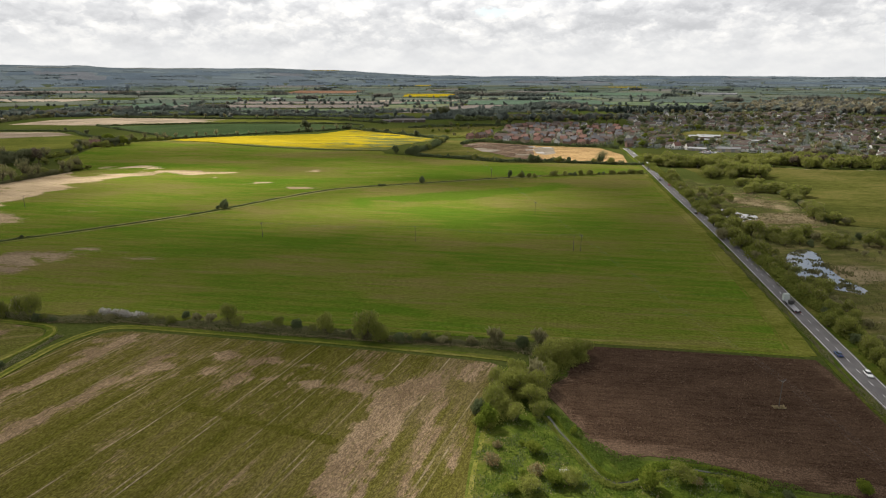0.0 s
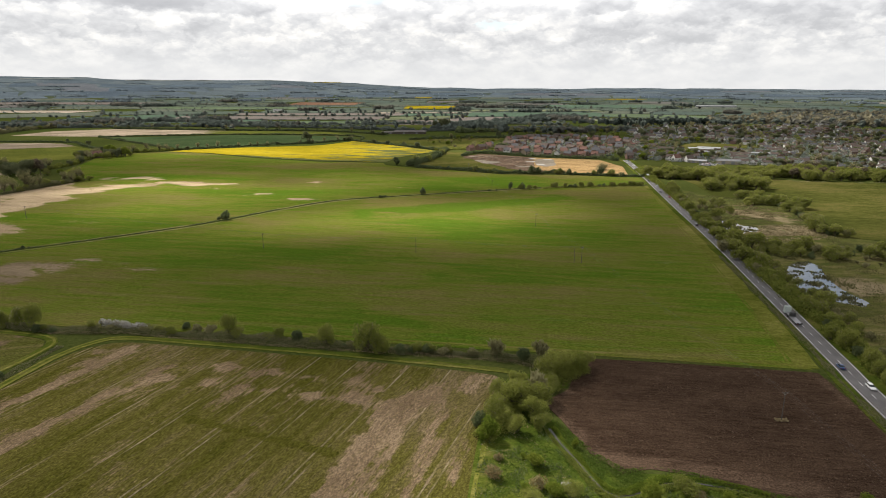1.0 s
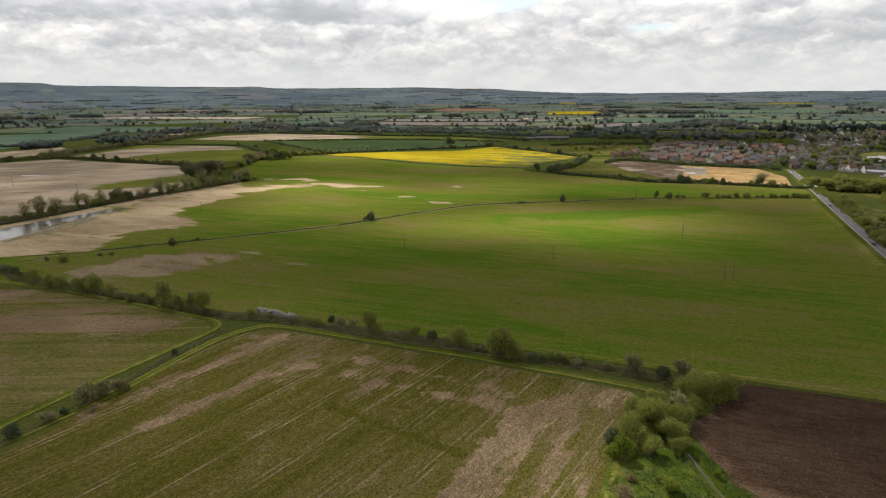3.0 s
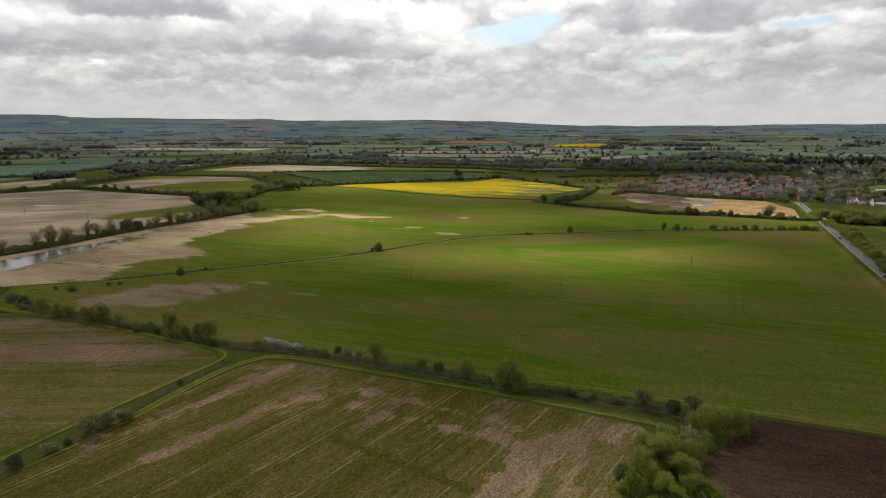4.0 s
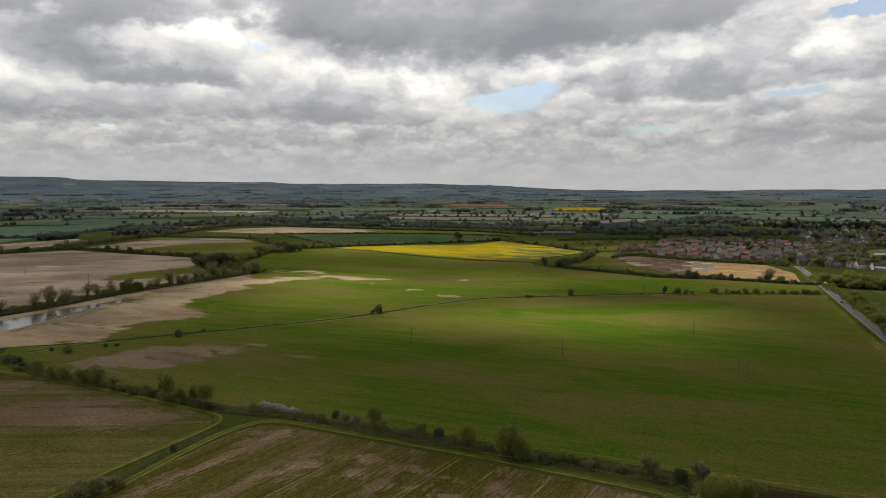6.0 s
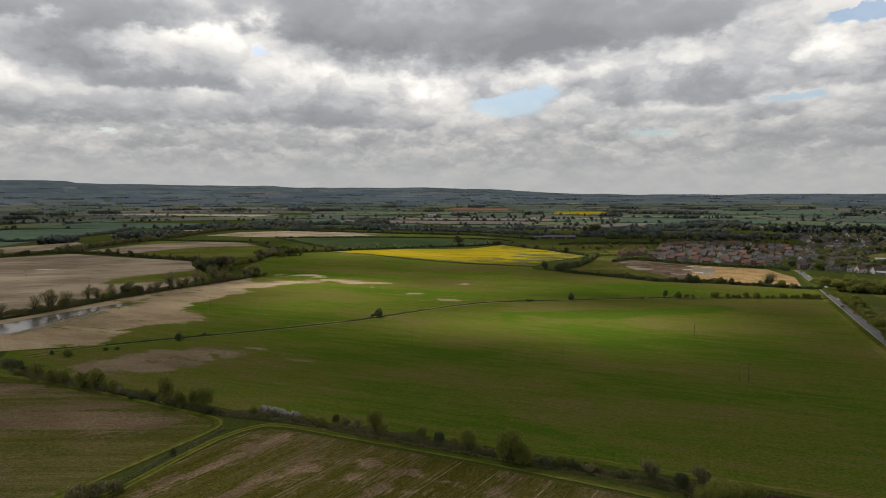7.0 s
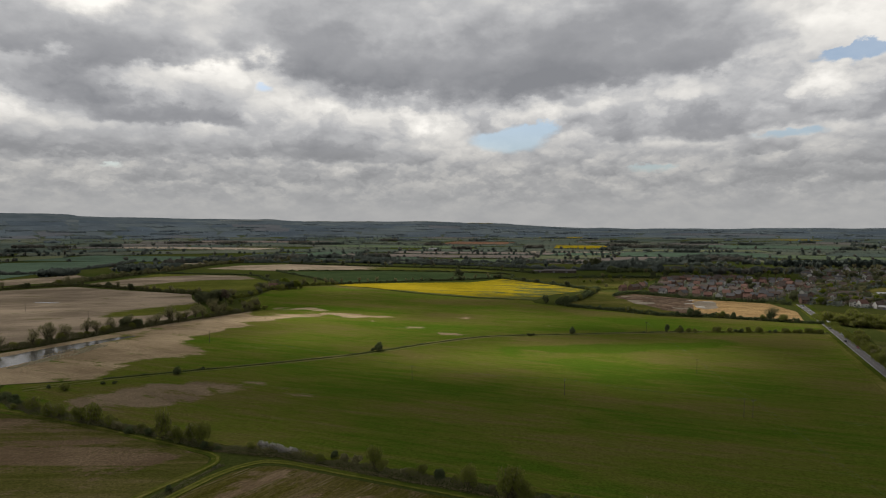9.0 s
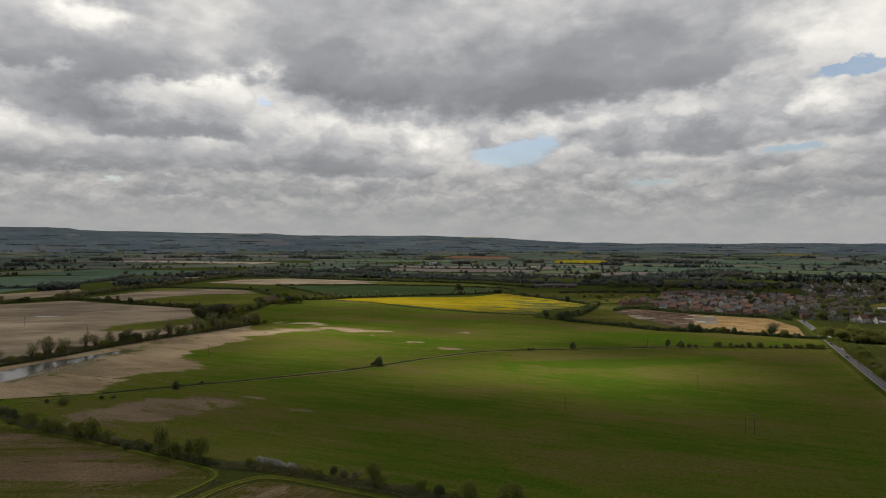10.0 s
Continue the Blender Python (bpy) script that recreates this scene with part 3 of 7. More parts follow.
field("field_wheat", [(-350, 310), (-318, 262), (-250, 262), (-157, 247), (-60, 236), (35, 221), (53, 219), (134, 206), (150, 262), (165, 340), (182, 440), (205, 570), (213, 632), (133, 623), (92, 613), (51, 598), (-15, 573), (-52, 560), (-90, 541), (-127, 503), (-158, 461), (-181, 434), (-228, 392), (-267, 362), (-300, 333)],
      M_WHEAT, "broad green field of young wheat with faint wheel tracks", bare=bare_big)
field("field_flooded", [(-356, 308), (-302, 339), (-270, 367), (-230, 398), (-184, 440), (-162, 467), (-131, 507), (-93, 546), (-52, 566), (-15, 579), (51, 603), (92, 620), (133, 629), (212, 638), (228, 690), (206, 693), (136, 712), (70, 715), (24, 744), (-30, 772), (-70, 800), (-76, 824), (-164, 836), (-258, 876), (-345, 935), (-412, 962), (-455, 940), (-482, 890), (-455, 790), (-440, 720), (-376, 668), (-392, 610), (-408, 565), (-421, 520), (-427, 470), (-431, 436), (-437, 400), (-460, 330)],
      M_DROWNED, "green crop field drowned and bare along its low side", bare=bare_b)
field("field_striped", rounded([(-162, 90), (-150, 162), (-142, 205), (-137, 222), (-126, 231), (-97, 226), (-47, 217), (-5, 208), (20, 202), (22, 198), (14, 172), (7, 129), (4, 80), (-60, 70)]),
      M_STRIPED, "thin striped cereal field with bare earth patches", bare=bare_c, cell=2.5)
field("field_stubble", rounded([(-420, 285), (-311, 264), (-253, 256), (-214, 247), (-178, 239), (-156, 233), (-152, 224), (-160, 190), (-170, 150), (-178, 100), (-400, 100)]),
      M_STUBBLE, "brownish thinly sown field with a green headland", bare=bare_d, cell=8)
field("field_ploughed", [(53, 216), (89, 211), (134.5, 203.5), (133.5, 185), (130.5, 162), (123, 112), (118, 96), (108, 127), (84, 133), (68, 143), (57, 146), (49, 144), (43, 152), (38, 171), (34, 182), (44, 191)],
      M_PLOUGH, "dark brown freshly ploughed field", cell=6, bare=lambda x, y: max(0.9 * along_line(x, y, [(46, 150), (70, 146), (110, 130)], 4, 4), 0.75 * along_line(x, y, [(46, 151), (39, 170), (36, 182), (44, 190)], 3.0, 3.5), 0.55 * along_line(x, y, [(46, 166), (43, 184), (56, 212)], 1.2, 1.8), 0.75 * blot(x, y, 133, 200, 127, 140, 2.5, 3.5)))
field("meadow", [(4, 60), (7, 129), (14, 172), (25, 200), (40, 205), (46, 196), (42, 191), (30, 183), (36, 170), (41, 152), (47, 143), (57, 144), (68, 141), (84, 131), (108, 125), (140, 93), (150, 60)],
      M_LUSH, "lush rough grass beside the stream", z=0.06, cell=6)
field("field_rape", [(-420, 955), (-410, 985), (-330, 1022), (-204, 1066), (-185, 1100), (-160, 1150), (-75, 1065), (-4, 972), (-55, 895), (-72, 832), (-164, 845), (-258, 885), (-345, 942)],
      M_RAPE, "bright yellow oilseed rape field in flower", bare=lambda x, y: max(0.16, 0.95 * soft(noise.noise(Vector((x / 60, y / 9, 1))), -0.05, 0.22) * soft(x, -270, -90), 1.1 * blot(x, y, -75, 835, -8, 965, 13, 12), 0.95 * blot(x, y, -415, 958, -165, 848, 9, 7), 0.62 * blot(x, y, -105, 850, -40, 980, 42, 40), 0.5 * blot(x, y, -200, 1090, -120, 1090, 20, 20), 0.42 * blot(x, y, -260, 950, -120, 880, 30, 30), 0.8 * blot(x, y, -165, 848, -72, 836, 7, 6)), z=0.5, cell=7)
field("site_ground", [(130, 890), (217, 862), (228, 785), (212, 705), (170, 712), (146, 722), (128, 730), (116, 775)], M_SITE, "stripped ochre earth of a building site", cell=14, category="building site", bare=lambda x, y: 0.4 * noise.noise(Vector((x / 30, y / 12, 0))))
field("site_mud", [(30, 900), (60, 940), (130, 892), (116, 775), (128, 732), (100, 745), (70, 800)], M_SITE_MUD, "churned brown mud and spoil of a building site", cell=14, category="building site", bare=lambda x, y: 0.5 + noise.noise(Vector((x / 18, y / 9, 5))))
field("field_far_bare", [(-880, 745), (-815, 840), (-690, 812), (-560, 790), (-520, 735), (-446, 660), (-418, 572), (-430, 520), (-439, 470), (-443, 420), (-456, 380), (-500, 330), (-640, 300), (-800, 500)], M_BARE, "wide pale bare flooded field", cell=16, bare=lambda x, y: 1.1 - 1.0 * blot(x, y, -500, 600, -455, 700, 30, 20))
field("field_half_bare", [(-825, 885), (-860, 1110), (-665, 1105), (-600, 1045), (-500, 945), (-490, 880), (-520, 850), (-580, 822), (-690, 850)], M_BARE, "field half bare soil and half young crop", cell=16, bare=lambda x, y: blot(x, y, -780, 1000, -640, 1080, 50, 30) + 0.9 * blot(x, y, -780, 900, -740, 1050, 60, 20))


# ---- road ----
ROAD = [(252, 860), (244, 800), (229, 702), (216.5, 625), (198.5, 514), (183.5, 417), (172.5, 351), (163.5, 301), (156.5, 262), (151, 232), (146.5, 207), (142.5, 186), (131, 110), (120, 30), (108, -60)]
ribbon("road_verge", ROAD, 11, -8, M_VERGE, "grass verge of the main road", 0.16, wobble=1.5)
ribbon("road", ROAD, 3.9, -3.9, M_ASPHALT, "grey asphalt two-lane main road", 0.22, "road")


# ---- foliage ----
def leaf_material(name, dark, mid, light, thin=0.3, crown=0.5):
    """Leaves: colour shifts from clump to clump and from plant to plant, and some light comes through."""
    m, n = material(name)
    island = n.add("ShaderNodeNewGeometry").outputs["Random Per Island"]
    plant = n.add("ShaderNodeObjectInfo").outputs["Random"]
    at = n.add("ShaderNodeTexCoord").outputs["Object"]
    f = n.math("ADD", n.math("ADD", n.math("MULTIPLY", island, 0.34), n.math("MULTIPLY", plant, 0.3)), n.math("MULTIPLY", n.noise(at, 0.45, 3.0), 0.45))
    c = n.ramp(f, [(0.2, dark), (0.52, mid), (0.9, light)])
    # a clump of many leaves takes light from above more evenly than one leaf
    up = n.add("ShaderNodeVectorMath", {0: n.add("ShaderNodeNewGeometry").outputs["Normal"], 1: (0.0, 0.0, crown)}, operation="ADD")
    even = n.add("ShaderNodeVectorMath", {0: up.outputs[0]}, operation="NORMALIZE").outputs[0]
    d = n.add("ShaderNodeBsdfDiffuse", {"Color": c, "Normal": even})
    t = n.add("ShaderNodeBsdfTranslucent", {"Color": c})
    mixed = n.add("ShaderNodeMixShader", {0: thin, 1: d.outputs[0], 2: t.outputs[0]})
    n.add("ShaderNodeOutputMaterial", {"Surface": mixed.outputs[0]})
    return m


M_BARK = plain("bark", (0.105, 0.092, 0.055), 0.9, 0.25, 3.0, spec=0.1)
M_DRY = leaf_material("dry_leaf", (0.150, 0.098, 0.046), (0.225, 0.155, 0.074), (0.330, 0.235, 0.120), 0.4)
M_TWIG = leaf_material("twigs", (0.140, 0.132, 0.062), (0.214, 0.199, 0.096), (0.316, 0.293, 0.159), 0.45, 0.5)
M_OLIVE = leaf_material("willow_leaf", (0.119, 0.139, 0.030), (0.192, 0.211, 0.045), (0.300, 0.307, 0.079), 0.5, 0.5)
M_DARK = leaf_material("hawthorn_leaf", (0.068, 0.087, 0.042), (0.108, 0.132, 0.061), (0.172, 0.193, 0.087), 0.45)
M_FRESH = leaf_material("spring_leaf", (0.084, 0.124, 0.015), (0.140, 0.178, 0.025), (0.25, 0.265, 0.050), 0.5)
M_GRASS = leaf_material("meadow_grass", (0.046, 0.082, 0.014), (0.076, 0.118, 0.020), (0.125, 0.162, 0.036), 0.4)
M_BLOSSOM = leaf_material("blackthorn_blossom", (0.30, 0.285, 0.25), (0.55, 0.53, 0.50), (0.82, 0.80, 0.78), 0.45)
M_RUST = leaf_material("copper_leaf", (0.078, 0.060, 0.044), (0.135, 0.105, 0.076), (0.21, 0.168, 0.115), 0.42)
M_SCRUB = leaf_material("bramble", (0.072, 0.079, 0.031), (0.126, 0.130, 0.057), (0.216, 0.198, 0.111), 0.42)
M_CONIFER = leaf_material("conifer_needles", (0.046, 0.060, 0.052), (0.060, 0.076, 0.064), (0.078, 0.096, 0.078), 0.3, 0.8)
M_OAK = leaf_material("broad_leaf", (0.092, 0.106, 0.057), (0.136, 0.149, 0.076), (0.190, 0.198, 0.099), 0.45, 0.8)
# leaf of far hedges, its colour lifted and greyed to stand for haze
M_HAZED_LEAF = leaf_material("far_hedge_leaf", (0.168, 0.194, 0.168), (0.183, 0.212, 0.181), (0.205, 0.233, 0.196), 0.15, 4.0)
# pale spring leaf, its colour made lighter and greyer for haze
M_HAZED_WOOD = leaf_material("pale_spring_wood", (0.257, 0.235, 0.158), (0.300, 0.273, 0.176), (0.372, 0.329, 0.212), 0.15, 3.0)
M_SEDGE = leaf_material("sedge", (0.085, 0.088, 0.034), (0.125, 0.120, 0.052), (0.20, 0.175, 0.085), 0.45)
M_STRAW = leaf_material("dead_reed", (0.16, 0.125, 0.065), (0.27, 0.215, 0.12), (0.38, 0.31, 0.19), 0.3)


def cards(centres, size, rng, stretch=1.0, upright=0.0):
    """Leaf clumps: one small crooked quad round each centre. Returns verts, faces."""
    n = len(centres)
    u = rng.normal(size=(n, 3))
    u[:, 2] += upright * 2.5 * np.sign(u[:, 2])
    u /= np.linalg.norm(u, axis=1)[:, None]
    w = np.cross(u, rng.normal(size=(n, 3)))
    w /= np.linalg.norm(w, axis=1)[:, None]
    s = size * rng.uniform(0.55, 1.35, (n, 1)) / 2
    fold = np.cross(u, w) * s * 0.5
    a, b = u * s * stretch, w * s
    v = np.stack([centres - a - b * 0.6, centres + a * 0.2 - b + fold, centres + a + b * 0.5, centres - a * 0.3 + b - fold], 1)
    return v.reshape(-1, 3), np.arange(4 * n).reshape(n, 4)


def lobes_points(rng, lobes, n, inner=0.5):
    """Points through a crown that is made of several overlapping masses, thickest near the outside."""
    l = np.array(lobes)
    vol = l[:, 3] * l[:, 4] * l[:, 5]
    pick = rng.choice(len(l), n, p=vol ** 0.7 / (vol ** 0.7).sum())
    d = rng.normal(size=(n, 3))
    d /= np.linalg.norm(d, axis=1)[:, None]
    r = inner + (1 - inner) * rng.uniform(0, 1, (n, 1)) ** 0.6
    r *= 1 + 0.12 * rng.normal(size=(n, 1))
    return l[pick, :3] + d * r * l[pick, 3:]


def tube(path, radii, sides=5):
    """A tapered limb along a path."""
    verts, faces = [], []
    for i, p in enumerate(path):
        t = (path[min(i + 1, len(path) - 1)] - path[max(0, i - 1)]).normalized()
        a = t.orthogonal().normalized()
        b = t.cross(a)
        for k in range(sides):
            g = 2 * math.pi * k / sides
            verts.append(tuple(p + (a * math.cos(g) + b * math.sin(g)) * radii[i]))
        if i:
            o = (i - 1) * sides
            for k in range(sides):
                faces.append((o + k, o + (k + 1) % sides, o + sides + (k + 1) % sides, o + sides + k))
    return verts, faces


def joined(pieces):
    verts, faces, base = [], [], 0
    for v, f in pieces:
        verts += [tuple(p) for p in v]
        faces += [tuple(int(i) + base for i in q) for q in f]
        base += len(v)
    return verts, faces


def part_mesh(name, data, mat, parent=None, label=""):
    me = bpy.data.meshes.new(name)
    me.from_pydata(data[0], [], data[1])
    me.materials.append(mat)
    ob = new(name, me)
    ob.parent = parent
    return tagged(ob, label)




def plant(name, label, category, leaf, size, lobes, n, trunk_h, trunk_r, limbs, seed, sprays=0, twig=None, leaf_stretch=1.0):
    """One bush or tree with its base at the origin: trunk with limbs, a crown of leaf clumps, and bare twigs where it has them."""
    rng = np.random.default_rng(seed)
    root = tagged(new(name), label, category)
    wood, tips = [], []
    lean = Vector((rng.normal() * 0.06, rng.normal() * 0.06, 1))
    if trunk_h:
        path = [lean * (trunk_h * k / 4) + Vector((rng.normal() * 0.05 * k, rng.normal() * 0.05 * k, 0)) * trunk_r for k in range(5)]
        path[0].z = -0.3
        wood.append(tube(path, [trunk_r * (1.25 - 0.17 * k) for k in range(5)], 7))
        top = path[-1]
    else:
        top = Vector((0, 0, 0))
    for i in range(limbs):
        l = lobes[i % len(lobes)]
        start = top * rng.uniform(0.55, 1.0) if trunk_h else Vector((rng.normal() * 0.3, rng.normal() * 0.3, -0.2))
        end = Vector(l[:3]) + Vector((rng.normal() * l[3] * 0.5, rng.normal() * l[4] * 0.5, rng.uniform(-0.2, 0.7) * l[5]))
        mid = (start + end) / 2 + Vector((rng.normal(), rng.normal(), 0.6)) * 0.12 * (end - start).length
        r = max(0.05, (trunk_r or 0.16) * 0.45)
        wood.append(tube([start, mid, end], [r, r * 0.6, r * 0.2], 5))
        tips += [(start, mid, end)]
        for _ in range(sprays):
            s = mid.lerp(end, rng.uniform(-0.3, 1.0)) if rng.uniform() > 0.3 else end
            way = ((s - Vector((top.x, top.y, top.z * 0.6))).normalized() + Vector(rng.normal(size=3)) * 0.55).normalized()
            e = s + way * rng.uniform(0.10, 0.28) * max(l[3:])
            wood.append(tube([s, (s + e) / 2 + Vector(rng.normal(size=3)) * 0.1, e], [r * 0.22, r * 0.15, r * 0.07], 3))
            tips += [(s, (s + e) / 2, e)]
    part_mesh("trunk" if trunk_h else "stem", joined(wood), M_BARK, root)
    if n:
        part_mesh("crown", cards(lobes_points(rng, lobes, n), size, rng, leaf_stretch), leaf, root)
    if twig:
        pts = lobes_points(rng, lobes, twig, 0.55)
        tagged(part_mesh("brushwood", cards(pts, size * 0.5, rng, 4.0, 0.25), M_TWIG, root), kind="stuff")
    return root


def random_lobes(rng, count, spread, low, high, r):
    """Masses of a crown, uneven in place and size."""
    out = []
    for i in range(count):
        a = 2 * math.pi * (i + rng.uniform(0, 0.8)) / count
        d = spread * rng.uniform(0.45, 1.0)
        q = r * rng.uniform(0.65, 1.2)
        out.append((d * math.cos(a), d * math.sin(a), rng.uniform(low, high), q, q, q * rng.uniform(0.7, 1.05)))
    out.append((0, 0, (low + high) / 2 + 0.3 * r, r * 1.15, r * 1.15, r * 1.1))
    return out


KINDS = {}


def kind(key, variants, maker):
    KINDS[key] = [maker(seed) for seed in variants]


def olive(seed):
    rng = np.random.default_rng(seed)
    return plant("willow_bush", "olive-green sallow bush in thin spring leaf", "bush", M_OLIVE, 0.42, random_lobes(rng, 5, 2.0, 1.8, 4.2, 1.7), 900, 0, 0.2, 7, seed, 2, 260)


def willow(seed):
    rng = np.random.default_rng(seed)
    return plant("willow_tree", "broad olive willow with dense soft foliage", "tree", M_OLIVE, 0.6, random_lobes(rng, 8, 3.4, 2.6, 6.4, 2.4), 1700, 2.2, 0.4, 9, seed, 2, 300)


def thorn(seed):
    rng = np.random.default_rng(seed)
    return plant("hawthorn_bush", "dense dark green hawthorn bush", "bush", M_DARK, 0.36, random_lobes(rng, 5, 1.1, 1.0, 2.4, 1.2), 750, 0, 0.14, 5, seed)


def fresh(seed):
    rng = np.random.default_rng(seed)
    return plant("spring_bush", "bright yellow-green bush in new leaf", "bush", M_FRESH, 0.36, random_lobes(rng, 5, 1.2, 1.0, 2.6, 1.2), 800, 0, 0.14, 5, seed)


def oak(seed):
    rng = np.random.default_rng(seed)
    return plant("broadleaf_tree", "tall dark green broadleaf tree with a rounded crown", "tree", M_OAK, 0.75, random_lobes(rng, 10, 3.5, 3.0, 8.8, 2.6), 1900, 3.2, 0.45, 9, seed, 2)


def spring_tree(seed):
    rng = np.random.default_rng(seed)
    return plant("spring_tree", "broadleaf tree in pale green new leaf", "tree", M_FRESH, 0.8, random_lobes(rng, 7, 2.8, 4.0, 8.0, 2.2), 1300, 3.5, 0.35, 8, seed, 2)


def bare(seed):
    rng = np.random.default_rng(seed)
    return plant("bare_tree", "leafless brown tree with fine spreading twigs", "tree", M_TWIG, 0.6, random_lobes(rng, 8, 3.4, 4.5, 11.5, 2.3), 0, 4.0, 0.42, 22, seed, 8, 420)


def bare_bush(seed):
    rng = np.random.default_rng(seed)
    return plant("bare_bush", "leafless grey-brown thorn bush", "bush", M_TWIG, 0.55, random_lobes(rng, 5, 1.5, 1.2, 3.4, 1.4), 0, 0, 0.12, 9, seed, 5, 420)


def copper(seed):
    rng = np.random.default_rng(seed)
    return plant("copper_tree", "round tree with brownish copper foliage", "tree", M_RUST, 0.8, random_lobes(rng, 6, 2.4, 3.6, 7.0, 2.0), 1000, 3.0, 0.32, 7, seed, 3, 200)


def conifer(seed):
    rng = np.random.default_rng(seed)
    tiers = [(0, 0, 1.5 + 1.7 * k, 3.0 * (1 - k / 8.2), 3.0 * (1 - k / 8.2), 1.3) for k in range(8)]
    return plant("conifer", "dark narrow evergreen conifer tree", "tree", M_CONIFER, 0.8, tiers, 1000, 13.0, 0.3, 0, seed)


def blossom(seed):
    rng = np.random.default_rng(seed)
    return plant("blackthorn_bush", "blackthorn bush white with blossom", "bush", M_BLOSSOM, 0.34, random_lobes(rng, 5, 1.2, 1.0, 2.6, 1.1), 620, 0, 0.12, 6, seed, 3, 200, 1.6)


def rusty(seed):
    rng = np.random.default_rng(seed)
    return plant("dry_bush", "reddish brown bush barely in leaf", "bush", M_DRY, 0.28, random_lobes(rng, 5, 1.1, 0.9, 2.2, 1.1), 380, 0, 0.12, 8, seed, 4, 420)


def olive_near(seed):
    rng = np.random.default_rng(seed)
    return plant("willow_bush", "olive-green sallow bush in thin spring leaf", "bush", M_OLIVE, 0.24, random_lobes(rng, 7, 2.0, 1.4, 4.4, 1.6), 2600, 0, 0.2, 8, seed, 3, 300)


def willow_near(seed):
    rng = np.random.default_rng(seed)
    return plant("willow_tree", "broad olive willow with dense soft foliage", "tree", M_OLIVE, 0.30, random_lobes(rng, 10, 3.4, 2.2, 6.4, 2.2), 5200, 2.2, 0.4, 9, seed, 3, 260)


def thorn_near(seed):
    rng = np.random.default_rng(seed)
    return plant("hawthorn_bush", "dense dark green hawthorn bush", "bush", M_DARK, 0.22, random_lobes(rng, 6, 1.1, 0.9, 2.4, 1.1), 1900, 0, 0.14, 5, seed)


def fresh_near(seed):
    rng = np.random.default_rng(seed)
    return plant("spring_bush", "bright yellow-green bush in new leaf", "bush", M_FRESH, 0.22, random_lobes(rng, 6, 1.2, 0.9, 2.6, 1.1), 2000, 0, 0.14, 5, seed)


for key, seeds, maker in (("olive", (11, 12, 13), olive), ("willow", (21, 22, 23), willow), ("thorn", (31, 32, 33), thorn), ("fresh", (41, 42), fresh), ("oak", (51, 52, 53), oak),
                          ("spring", (61, 62), spring_tree), ("bare", (71, 72, 73), bare), ("bare_bush", (81, 82), bare_bush), ("copper", (91, 92), copper), ("conifer", (101,), conifer),
                          ("blossom", (111, 112), blossom), ("rusty", (121,), rusty), ("olive_near", (131, 132, 133), olive_near), ("willow_near", (141, 142), willow_near), ("thorn_near", (151, 152), thorn_near), ("fresh_near", (161, 162), fresh_near)):
    kind(key, seeds, maker)

PLANTED = random.Random(5)
USED = set()


def put(key, x, y, scale=1.0, tall=1.0, group="", label=""):
    """Sets a plant of a kind on the ground at x, y."""
    if math.hypot(x, y) < 300 and key + "_near" in KINDS:
        key += "_near"
    src = PLANTED.choice(KINDS[key])
    m = Matrix.Translation((x, y, gz(x, y))) @ Matrix.Rotation(PLANTED.uniform(0, 6.28), 4, "Z")
    s = scale * PLANTED.uniform(0.95, 1.15)
    ob = src if src.name not in USED else copy_thing(src, m)
    USED.add(src.name)
    ob.matrix_basis = m @ Matrix.Diagonal((s, s, s * tall * PLANTED.uniform(0.92, 1.08), 1))
    return tagged(ob, label, group=group)


def row(pts, step, keys, lo, hi, jitter=1.5, group="", tall=1.0, miss=0.0):
    """Plants along a line, uneven in place and size."""
    for q in spaced(pts, step):
        if PLANTED.random() >= miss:
            put(PLANTED.choice(keys), q.x + PLANTED.gauss(0, jitter), q.y + PLANTED.gauss(0, jitter), PLANTED.uniform(lo, hi), tall, group)


def inside(poly, x, y):
    hit = False
    for (x0, y0), (x1, y1) in zip(poly, poly[1:] + poly[:1]):
        if (y0 > y) != (y1 > y) and x < (x1 - x0) * (y - y0) / (y1 - y0) + x0:
            hit = not hit
    return hit


def thicket(poly, count, keys, lo, hi, group="", tall=1.0, apart=3.0):
    """Plants scattered over an area, no two in one spot."""
    xs, ys = [p[0] for p in poly], [p[1] for p in poly]
    done, tries = [], 0
    while len(done) < count and tries < count * 40:
        tries += 1
        x, y = PLANTED.uniform(min(xs), max(xs)), PLANTED.uniform(min(ys), max(ys))
        if inside(poly, x, y) and all(math.hypot(x - a, y - b) > apart for a, b in done):
            done.append((x, y))
            put(PLANTED.choice(keys), x, y, PLANTED.uniform(lo, hi), tall, group)


